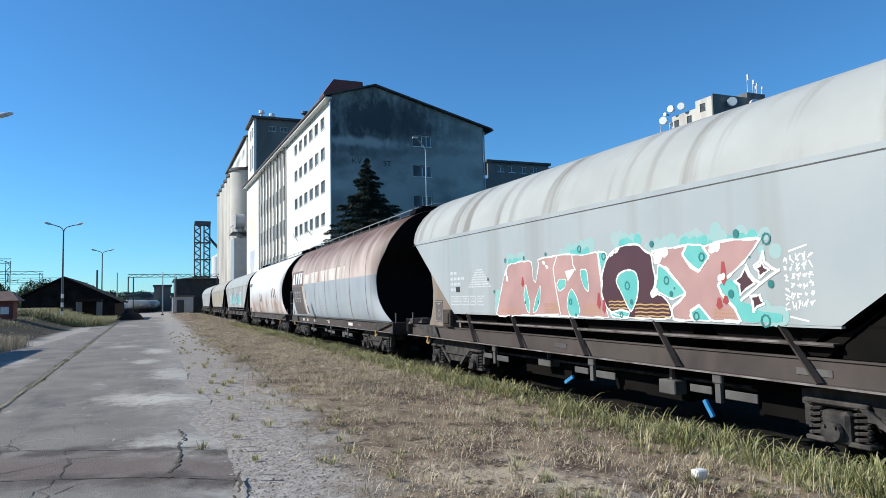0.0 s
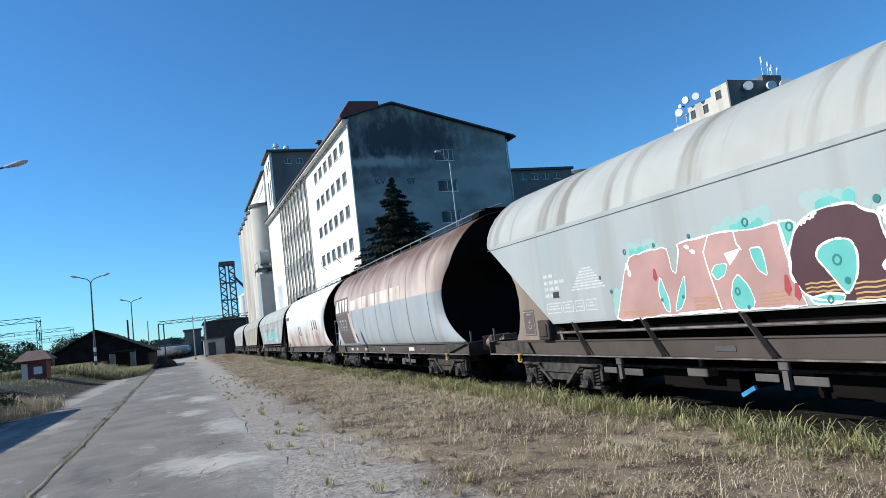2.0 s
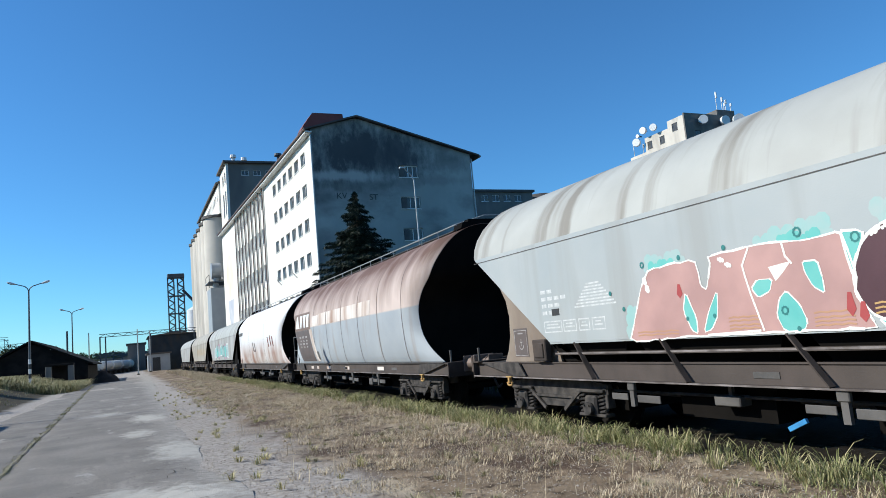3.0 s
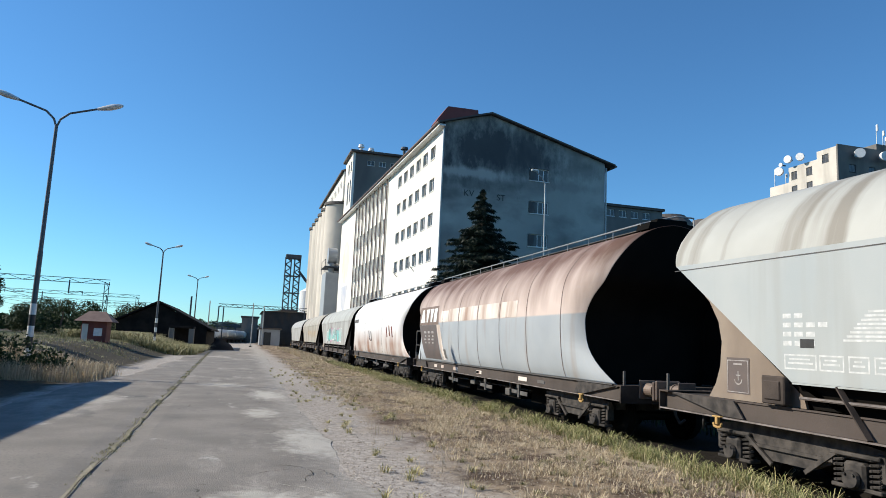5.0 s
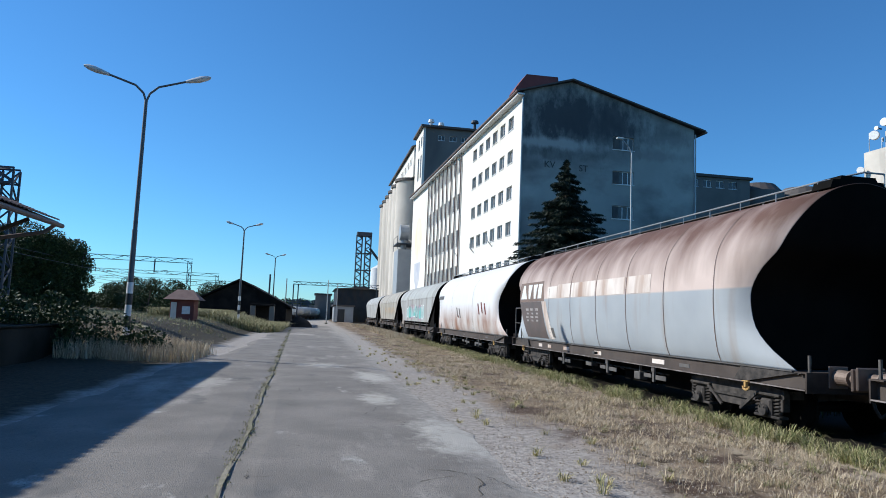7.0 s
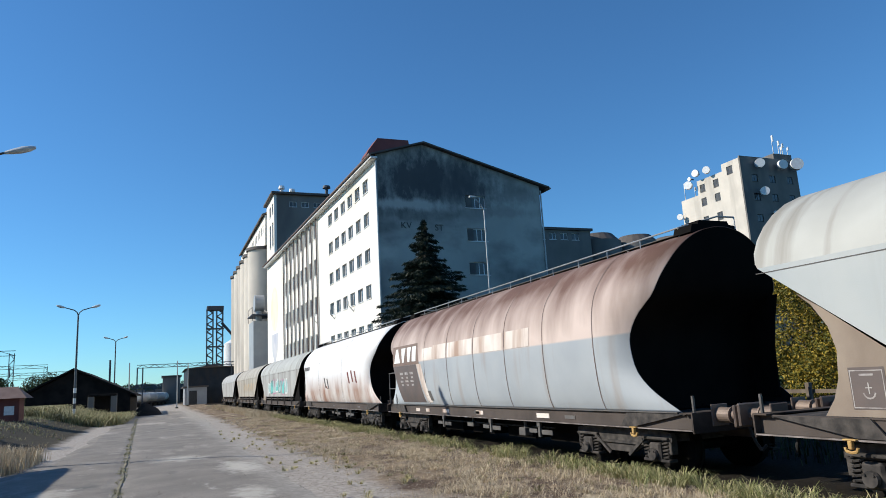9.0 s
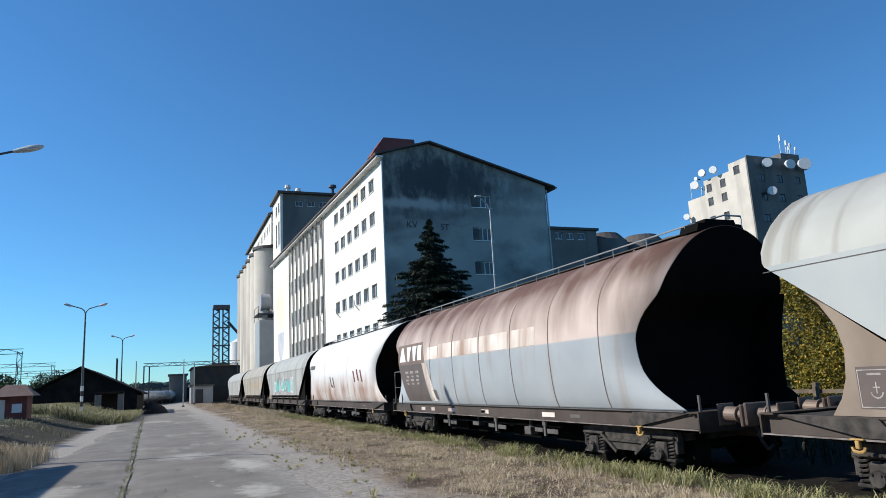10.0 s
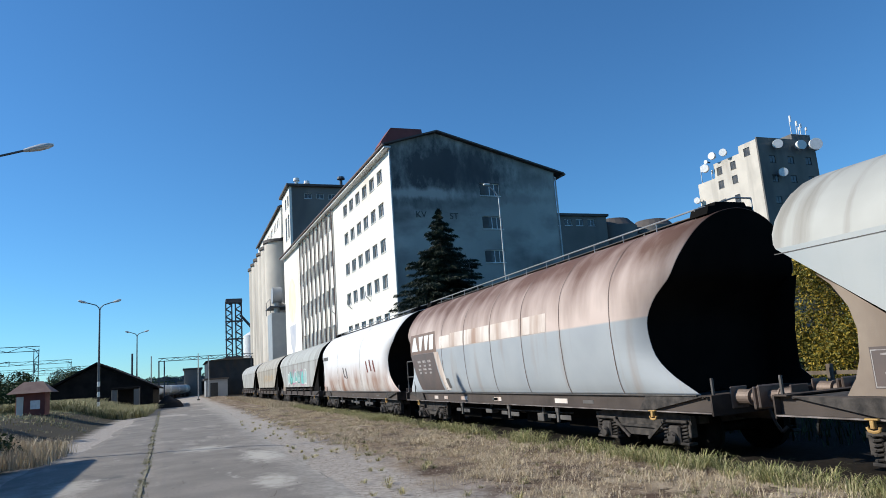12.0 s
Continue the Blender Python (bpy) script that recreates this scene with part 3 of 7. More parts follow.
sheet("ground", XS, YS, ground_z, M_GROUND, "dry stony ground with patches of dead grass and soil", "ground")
XF = spread([(-400, -60, 8), (-60, -9, 34), (-9, -5.2, 14)])
YF = spread([(31, 60, 58), (60, 140, 40), (140, 500, 10)])


def field_z(x, y):
    edge = step(-6.2, -8.5, x + 1.3 * noise.noise((x * 0.3, y * 0.25, 3)))
    return ground_z(x, y) + 0.05 * edge - 0.06 + 0.03 * noise.noise((x, y, 5))


sheet("meadow", XF, YF, field_z, M_FIELD, "meadow of yellow-green grass with bare sandy patches", "meadow")


def joint_x(y):
    return -1.65 - 0.0217 * (y - 13) + 0.04 * noise.noise((y * 0.9, 1.5, 0))


def road_right(y):
    return 1.45 + 0.22 * noise.noise((y * 0.35, 7.7, 0)) + 0.08 * noise.noise((y * 2.1, 3.3, 0)) + 0.012 * max(0, y - 30)


def road_left(y):
    return -4.9 + 0.35 * noise.noise((y * 0.3, 1.2, 0)) + 0.1 * noise.noise((y * 1.7, 9.2, 0)) + 0.9 * step(30, 36, y) - 0.004 * max(0, y - 40)


def slab(name, left, right, y0, y1, dy, top, m, label, lip=(0.2, 0.2), nx=10):
    verts, faces = [], []
    rows = int((y1 - y0) / dy) + 1
    for j in range(rows):
        y = y0 + dy * j
        a, b = left(y), right(y)
        verts.append((a, y, -0.08))
        for i in range(nx + 1):
            x = a + (b - a) * i / nx
            verts.append((x, y, top * (lip[0] if i == 0 else lip[1] if i == nx else 0.35 if (i == 1 and lip[0] < 0) or (i == nx - 1 and lip[1] < 0) else 1) + 0.012 * noise.noise((x * 0.6, y * 0.35, 2)) + max(0, ground_z(x, y))))
        verts.append((b, y, -0.08))
    n = nx + 3
    faces = [(j * n + i, j * n + i + 1, (j + 1) * n + i + 1, (j + 1) * n + i) for j in range(rows - 1) for i in range(n - 1)]
    ob = new(name, raw_mesh(name, verts, faces, m))
    return tagged(ob, label, "road", kind="structure")


slab("road", lambda y: joint_x(y) + 0.004, road_right, -12, 98, 0.25, 0.03, M_ASPHALT,
     "worn grey asphalt lane with pale patches and a broken edge", (0.2, -0.6))
slab("road_lane", road_left, lambda y: joint_x(y) - 0.004, -12, 98, 0.25, 0.03, M_ASPHALT,
     "grey asphalt lane along a grassy joint", (-0.6, 0.2))
# cracks that run over the asphalt, dark where open and pale where dust fills them
def crack_run(sh, pts, wide, seed):
    q = random.Random(seed)
    for (a, b), (c, d) in zip(pts, pts[1:]):
        n = max(2, int(math.hypot(c - a, d - b) / 0.10))
        row = [(a + (c - a) * i / n + q.uniform(-0.025, 0.025), b + (d - b) * i / n + q.uniform(-0.025, 0.025)) for i in range(n + 1)]
        row[0], row[-1] = (a, b), (c, d)
        for (x, y), (u, v) in zip(row, row[1:]):
            if q.random() < 0.12:
                continue
            w = wide * q.uniform(0.3, 1.3)
            l = math.hypot(u - x, v - y) or 1
            px, py = -(v - y) / l * w, (u - x) / l * w
            zz = [0.0345 + 0.012 * noise.noise((g[0] * 0.6, g[1] * 0.35, 2)) for g in ((x, y), (u, v))]
            sh.add([(x - px, y - py, zz[0]), (x + px, y + py, zz[0]), (u + px, v + py, zz[1]), (u - px, v - py, zz[1])], [(0, 1, 2, 3)])


def wander(q, x, y, a, count, lo, hi):
    out = [(x, y)]
    for _ in range(count):
        a += q.uniform(-0.7, 0.7)
        l = q.uniform(lo, hi)
        x, y = min(1.25, max(-1.5, x + l * math.cos(a))), y + l * math.sin(a)
        out.append((x, y))
    return out


rnd = random.Random(4)
dark_cracks, pale_cracks = Shape(), Shape()
for k in range(34):
    crack_run(dark_cracks, wander(rnd, rnd.uniform(-1.3, 1.2), rnd.uniform(6, 34), rnd.uniform(0, 6.28), rnd.randint(4, 9), 0.12, 0.3), 0.006, k)
for c in (8.52, 7.12):
    crack_run(dark_cracks, [(x, c - 0.43 * x + 0.05 * noise.noise((x * 2, c, 0))) for x in (-1.6, -1.0, -0.4, 0.2, 0.8, 1.3, 1.8)], 0.013, int(c * 10))
for x0, y0, x1, y1 in ((0.98, 8.2, 0.85, 6.7), (-0.25, 8.7, -0.1, 7.2), (1.02, 9.4, 0.98, 8.2), (1.5, 6.6, 1.2, 5.2)):
    crack_run(dark_cracks, [(x0, y0), ((x0 + x1) / 2 + 0.06, (y0 + y1) / 2), (x1, y1)], 0.016, int(y0 * 10))
for k in range(22):
    crack_run(pale_cracks, wander(rnd, rnd.uniform(-1.4, 1.2), 8.8 + 5 * rnd.random(), rnd.choice((0, 3.14)) + rnd.uniform(-0.6, 0.6), rnd.randint(2, 5), 0.10, 0.22), 0.007, 100 + k)
M_CRACK = mat("crack_dirt", (0.05, 0.042, 0.034), (0.10, 0.085, 0.065), 5, 0.95, 0.2)
M_CRACK_PALE = mat("pale_crack_dust", (0.46, 0.43, 0.37), (0.34, 0.315, 0.27), 9, 0.95, 0.1)
part("cracks", dark_cracks, M_CRACK, bpy.data.objects["road"], "dark cracks in the asphalt")
part("dusty_cracks", pale_cracks, M_CRACK_PALE, bpy.data.objects["road"], "cracks filled with pale dust")

# soil and moss in the joint between the lanes
seam_v = []
for j in range(400):
    y = -10 + 0.25 * j
    wl, wr = (0.006 + 0.055 * max(0.0, 0.22 + 0.9 * noise.noise((y * f, k, 0))) for k, f in ((11.0, 0.9), (14.0, 1.1)))
    for x in (joint_x(y) - wl, joint_x(y) + wr):
        seam_v.append((x, y, 0.036 + 0.012 * noise.noise((x * 0.6, y * 0.35, 2))))
M_JOINT = mat("mossy_joint_soil", (0.16, 0.145, 0.085), (0.25, 0.225, 0.155), 5, 0.95, 0.4, stain=(0.30, 0.27, 0.21), stain_scale=0.9, stain_amount=0.4, fine=50)
tagged(new("joint_soil", raw_mesh("joint_soil", seam_v, [(2 * j, 2 * j + 1, 2 * j + 3, 2 * j + 2) for j in range(399)], M_JOINT)), "mossy soil in the joint between the lanes", "soil", kind="structure")

XC = 8.0
RAIL_Z = -0.05
TRACK = thing("railway_track", "rusty railway track with wooden sleepers in dark ballast", "track", (XC, 0, 0), kind="structure")
# Bed widened far behind the track to blacken the shaded ground there.
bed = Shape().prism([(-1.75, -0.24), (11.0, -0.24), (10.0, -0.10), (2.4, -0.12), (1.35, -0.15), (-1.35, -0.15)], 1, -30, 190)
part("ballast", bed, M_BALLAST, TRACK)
for s in (-1, 1):
    r = Shape()
    for w, z0, z1 in ((0.07, -0.20, -0.185), (0.012, -0.19, -0.09), (0.036, -0.09, RAIL_Z)):
        r.box(s * 0.7525 - w, s * 0.7525 + w, -30, 190, z0, z1)
    part("rail", r, M_RAIL, TRACK)
sl = Shape().box(-1.25, 1.25, -0.13, 0.13, -0.24, -0.14, 0.012).mesh("sleeper", M_SLEEPER)
for k in range(110):
    o = part("sleeper", sl, None, TRACK)
    o.location = (0, -20 + 0.65 * k, 0)


# ---- wagons ----
def bogie(parent, yc):
    side = Shape()
    for s in (-1, 1):
        prof = [(-1.25, 0.62), (-1.25, 0.76), (-0.7, 0.82), (0.7, 0.82), (1.25, 0.76), (1.25, 0.62), (0.75, 0.62), (0.55, 0.50), (0.3, 0.40), (-0.3, 0.40), (-0.55, 0.50), (-0.75, 0.62)]
        side.prism([(y + yc, z) for y, z in prof], 0, s * 1.12 - 0.04, s * 1.12 + 0.04)
        side.box(s * 1.15 - 0.05, s * 1.15 + 0.05, yc - 0.62, yc + 0.62, 0.54, 0.58)
        side.box(s * 1.12 - 0.12, s * 1.12 + 0.12, yc - 0.35, yc + 0.35, 0.80, 0.88, 0.01)
        for e in (-1, 1):
            side.box(s * 1.12 - 0.1, s * 1.12 + 0.1, yc + e * 0.9 - 0.3, yc + e * 0.9 + 0.3, 0.645, 0.69, 0.01)
            side.bar((s * 1.2, yc + e * 0.66, 0.66), (s * 1.2, yc + e * 0.25, 0.36), 0.03, 0.05)
            side.box(s * 1.12 - 0.05, s * 1.12 + 0.09, yc + e * 1.18 - 0.05, yc + e * 1.18 + 0.05, 0.42, 0.72, 0.01)
    side.box(-1.0, 1.0, yc - 0.2, yc + 0.2, 0.5, 0.8)
    for e in (-1, 1):
        side.box(-1.0, 1.0, yc + e * 1.2 - 0.05, yc + e * 1.2 + 0.05, 0.62, 0.74)
    b = part("bogie", side, M_BOGIE, parent, "dark greasy two-axle bogie frame")
    for e in (-1, 1):
        y = yc + e * 0.9
        w = Shape().tube((-1.05, y, 0.41), (1.05, y, 0.41), 0.085, n=10)
        for s in (-1, 1):
            w.tube((s * 0.70, y, 0.41), (s * 0.83, y, 0.41), 0.45, n=28)
            w.tube((s * 0.66, y, 0.41), (s * 0.70, y, 0.41), 0.48, 0.48, n=28)
            w.tube((s * 0.83, y, 0.41), (s * 0.86, y, 0.41), 0.16, 0.12, n=14)
        part("wheelset", w, M_WHEEL, b, smooth=True)
        for s in (-1, 1):
            ab = Shape().box(s * 1.12 - 0.11, s * 1.12 + 0.13, y - 0.13, y + 0.13, 0.30, 0.60, 0.03)
            ab.tube((s * 1.25, y, 0.42), (s * 1.29, y, 0.42), 0.10, 0.09, n=14)
            ab.box(s * 1.12 - 0.09, s * 1.12 + 0.09, y - 0.30, y + 0.30, 0.30, 0.345, 0.01)
            for q in (-1, 1):
                ab.tube((s * 1.285, y + q * 0.05, 0.47), (s * 1.31, y + q * 0.05, 0.47), 0.015, n=6)
            part("axle_box", ab, M_BOGIE, b)
            for q in (-1, 1):
                sp = Shape().path([(s * 1.15 + 0.06 * math.cos(1.047 * k), y + q * 0.215 + 0.06 * math.sin(1.047 * k), 0.35 + 0.30 * k / 33) for k in range(34)], 0.017, 5)
                part("spring", sp, M_BOGIE, b)
    about = Matrix.Translation((0, yc, 0))
    for ob in (b, *b.children):
        wheels = ob.name.startswith("wheelset")
        ob.data.transform(about @ Matrix.Diagonal((1 if wheels else 1.04, 1.13, 1 if wheels else 1.06, 1)) @ Matrix.Translation((0, -yc, 0 if wheels else -0.10)))
    return b


def underframe(w, half, bogie_y, rich=True, levers=False):
    """Frame, buffers, couplings and bogies under a wagon; half is half its length over the buffers."""
    h = half - 0.62
    for s in (-1, 1):
        ch = Shape().prism([(s * x, z) for x, z in ((1.29, 0.775), (1.42, 0.775), (1.42, 0.79), (1.31, 0.79), (1.31, 1.02), (1.33, 1.02), (1.33, 1.04), (1.29, 1.04))], 1, -h, h)
        part("solebar", ch, M_SOLE, w)
        # Added thin strip: painted highlight along the lower flange edge.
        part("solebar_lip", Shape().box(min(s * 1.421, s * 1.426), max(s * 1.421, s * 1.426), -h, h, 0.772, 0.793), M_EDGE_LIGHT, w)
    deck = Shape().box(-1.28, 1.28, -h, h, 0.96, 1.0)
    for y in (-4, -2, 0, 2, 4):
        deck.box(-1.28, 1.28, y - 0.06, y + 0.06, 0.75, 0.95)
    deck.box(-0.25, -0.2, -h, h, 0.6, 0.95).box(0.2, 0.25, -h, h, 0.6, 0.95)
    part("deck", deck, M_STEEL, w)
    for e in (-1, 1):
        hs = Shape().box(-1.42, 1.42, min(e * h, e * (h + 0.03)), max(e * h, e * (h + 0.03)), 0.74, 1.06)
        hs.box(-1.42, 1.42, min(e * (h - 0.22), e * h), max(e * (h - 0.22), e * h), 1.04, 1.06)
        part("headstock", hs, M_STEEL, w)
        part("end_deck", Shape().box(-1.35, 1.35, min(e * (h - 1.6), e * (h - 0.23)), max(e * (h - 1.6), e * (h - 0.23)), 1.005, 1.025), M_BOGIE, w)
        for s in (-1, 1):
            x = s * 0.875
            bf = Shape().box(x - 0.17, x + 0.17, min(e * (h + 0.03), e * (h + 0.06)), max(e * (h + 0.03), e * (h + 0.06)), 0.83, 1.17, 0.01)
            bf.tube((x, e * (h + 0.06), 1.0), (x, e * (h + 0.32), 1.0), 0.125, 0.115, n=20)
            bf.tube((x, e * (h + 0.32), 1.0), (x, e * (h + 0.35), 1.0), 0.13, n=20)
            bf.tube((x, e * (h + 0.35), 1.0), (x, e * (h + 0.56), 1.0), 0.085, n=16)
            bf.box(x - 0.25, x + 0.25, min(e * (h + 0.56), e * (h + 0.605)), max(e * (h + 0.56), e * (h + 0.605)), 0.83, 1.17, 0.02)
            part("buffer", bf, M_BUFFER, w, smooth=False)
            post = Shape().tube((s * 1.30, e * (h - 0.05), 1.05), (s * 1.30, e * (h - 0.05), 1.32), 0.025, n=8)
            part("marker_post", post, M_GREYBOX, w)
            hk = Shape().box(s * 1.44 - 0.03, s * 1.44 + 0.03, e * (h - 1.45) - 0.09, e * (h - 1.45) + 0.09, 0.78, 0.80, 0.006)
            hk.box(s * 1.44 - 0.03, s * 1.44 + 0.03, e * (h - 1.45) - 0.028, e * (h - 1.45) + 0.028, 0.68, 0.78, 0.008)
            hk.path([(s * 1.44, e * (h - 1.45) + a, z) for a, z in ((-0.085, 0.70), (-0.07, 0.655), (0.0, 0.64), (0.07, 0.655), (0.085, 0.70))], 0.02, 6)
            part("rope_hook", hk, M_YELLOW, w, "yellow painted steel rope hook")
            br = Shape().prism([(e * (h - 0.25), 1.03), (e * (h - 1.7), 1.03), (e * (h - 1.9), 0.80), (e * (h - 1.5), 0.80)], 0, s * 1.36 - 0.012, s * 1.36 + 0.012)
            part("corner_gusset", br, M_BOGIE, w)
        cp = Shape().box(-0.05, 0.05, min(e * (h + 0.03), e * (h + 0.4)), max(e * (h + 0.03), e * (h + 0.4)), 0.86, 1.0, 0.02)
        cp.path([(0, e * (h + 0.3), 0.92), (0, e * (h + 0.5), 0.78), (0, e * (h + 0.62), 0.86)], 0.035)
        part("draw_hook", cp, M_STEEL, w)
        ho = Shape().path([(-0.4, e * (h + 0.02), 0.85), (-0.4, e * (h + 0.14), 0.8), (-0.4, e * (h + 0.24), 0.55), (-0.36, e * (h + 0.3), 0.42), (-0.3, e * (h + 0.36), 0.5)], 0.025)
        part("brake_hose", ho, M_BLACK, w)
    for y in (-bogie_y - (0.6 if levers else 0.0), bogie_y):
        bogie(w, y)
    tank = Shape().tube((0.6, -0.8, 0.62), (0.6, 0.8, 0.62), 0.18, n=16)
    part("brake_reservoir", tank, M_BOGIE, w, smooth=True)
    rod = Shape().tube((-0.55, -bogie_y, 0.5), (-0.55, bogie_y, 0.5), 0.03, n=6).tube((-1.1, -3.2, 0.62), (-1.1, 3.4, 0.60), 0.022, n=6)
    part("brake_rod", rod, M_BOGIE, w)
    if rich:
        for y, wd, z0, z1, x in ((-2.05, 0.15, 0.42, 0.60, -1.30), (1.1, 0.2, 0.5, 0.62, -1.2)):
            bx = Shape().box(x, x + 0.2, y - wd, y + wd, z0, z1, 0.012)
            bx.bar((x + 0.1, y, z1), (x + 0.1, y, 0.8), 0.05)
            part("equipment_box", bx, M_GREYBOX, w)
        for y in (-3.0, -0.55, 2.6):
            lv = Shape().bar((-1.36, y, 0.78), (-1.36, y, 0.44), 0.05, 0.08).box(-1.40, -1.34, y - 0.07, y + 0.07, 0.66, 0.775, 0.01)
            lv.box(-1.38, -1.36, y + 0.10, y + 0.45, 0.52, 0.61, 0.006).box(-1.38, -1.36, y - 0.55, y - 0.10, 0.50, 0.60, 0.006)
            part("changeover_bracket", lv, M_GREYBOX, w)
        for y, dy in ((-2.85, 0.12), (-0.15, -0.22)) if levers else ():
            part("brake_lever", Shape().bar((-1.44, y, 0.46), (-1.44, y - dy, 0.20 + abs(dy) * 0.7), 0.035, 0.05), M_BLUE, w, "blue painted brake lever")
        for a, b in ((-4.4, -4.0), (0.2, 0.55)):
            part("number_bar", Shape().box(-1.318, -1.311, a, b, 0.86, 0.93), M_GREYBOX, w)


def ends_at(cut, z):
    for (za, ya), (zb, yb) in zip(cut, cut[1:]):
        if za <= z <= zb:
            return ya + (yb - ya) * (z - za) / (zb - za)
    return cut[-1][1] if z > cut[-1][0] else cut[0][1]


def loft(prof, half, cut, sides=(-1, 1), ny=8, thick=0.0):
    """A shell along y through a profile of (x, z), both ends cut back by cut(z). Open below."""
    pts = [(-x, z) for x, z in prof] + [(x, z) for x, z in reversed(prof)][1 if prof[-1][0] == 0 else 0:]
    sh = Shape()
    v, f = [], []
    for x, z in pts:
        e = half - ends_at(cut, z)
        for j in range(ny + 1):
            v.append((x, -e + 2 * e * j / ny, z))
    n = ny + 1
    for i in range(len(pts) - 1):
        for j in range(ny):
            f.append((i * n + j, i * n + j + 1, (i + 1) * n + j + 1, (i + 1) * n + j))
    return sh.add(v, f)


def strip(prof, half, cut, z0, z1, s, ny=6):
    """The part of one side (s) of a profile between two heights."""
    zs = [z0] + [z for _, z in prof if z0 < z < z1] + [z1]
    v, f = [], []
    for z in zs:
        x = ends_at([(b, a) for a, b in prof], z)
        e = half - ends_at(cut, z)
        v += [(s * x, -e + 2 * e * j / ny, z) for j in range(ny + 1)]
    n = ny + 1
    for i in range(len(zs) - 1):
        for j in range(ny):
            f.append((i * n + j, i * n + j + 1, (i + 1) * n + j + 1, (i + 1) * n + j))
    return Shape().add(v, f)


def end_cap(prof, half, cut, e, inset=0.0, shift=None):
    """The wall across one end, following the cut (or another one, set further in)."""
    c = shift or cut
    v, f = [], []
    for x, z in prof:
        y = e * (half - ends_at(c, z) - inset)
        v += [(-(x - 0.012), y, z), (x - 0.012, y, z)]
    for i in range(len(prof) - 1):
        f.append((2 * i, 2 * i + 1, 2 * i + 3, 2 * i + 2))
    return Shape().add(v, f)


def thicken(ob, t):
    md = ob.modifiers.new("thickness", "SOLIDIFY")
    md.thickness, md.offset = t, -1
    # Inner faces get the black end paint in place of their shadow.
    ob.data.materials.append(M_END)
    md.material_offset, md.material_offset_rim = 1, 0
    return ob


PROF_FLAT = [(1.36, 1.36), (1.36, 2.2), (1.36, 3.03), (1.335, 3.10), (1.295, 3.25), (1.21, 3.44), (1.07, 3.64), (0.87, 3.83), (0.62, 3.99), (0.32, 4.11), (0.10, 4.155), (0.0, 4.16)]
CUT_FLAT = [(1.36, 2.5), (3.06, 0.05), (3.3, 0.0), (4.3, 0.12)]
PROF_ROUND = [(1.30, 1.05), (1.38, 1.25), (1.44, 1.6), (1.47, 2.0), (1.48, 2.3), (1.465, 2.65), (1.42, 3.0), (1.32, 3.3), (1.14, 3.58), (0.93, 3.82), (0.70, 4.0), (0.42, 4.13), (0.15, 4.19), (0.0, 4.2)]
CUT_ROUND = [(1.05, 0.05), (1.2, 0.26), (1.37, 0.52), (1.6, 0.78), (1.85, 0.93), (2.26, 0.98), (2.5, 0.9), (2.73, 0.72), (2.9, 0.5), (3.08, 0.30), (3.5, 0.16), (4.2, 0.0)]


def smoothed(pts, k=4):
    """More points along a profile, on a smooth curve through the given ones."""
    out = []
    n = len(pts)
    for i in range(n - 1):
        p0, p1, p2, p3 = (Vector(pts[max(0, min(n - 1, j))]) for j in (i - 1, i, i + 1, i + 2))
        for s in range(k):
            t = s / k
            out.append(tuple(0.5 * ((2 * p1) + (p2 - p0) * t + (2 * p0 - 5 * p1 + 4 * p2 - p3) * t * t + (3 * p1 - p0 - 3 * p2 + p3) * t ** 3)))
    return out + [tuple(pts[-1])]


PROF_ROUND = smoothed(PROF_ROUND, 3)
CUT_ROUND = smoothed(CUT_ROUND, 4)
HOPPER_END = [(1.05, 3.2), (2.2, 2.0), (3.2, 0.9), (3.7, 0.45), (4.2, 0.06)]


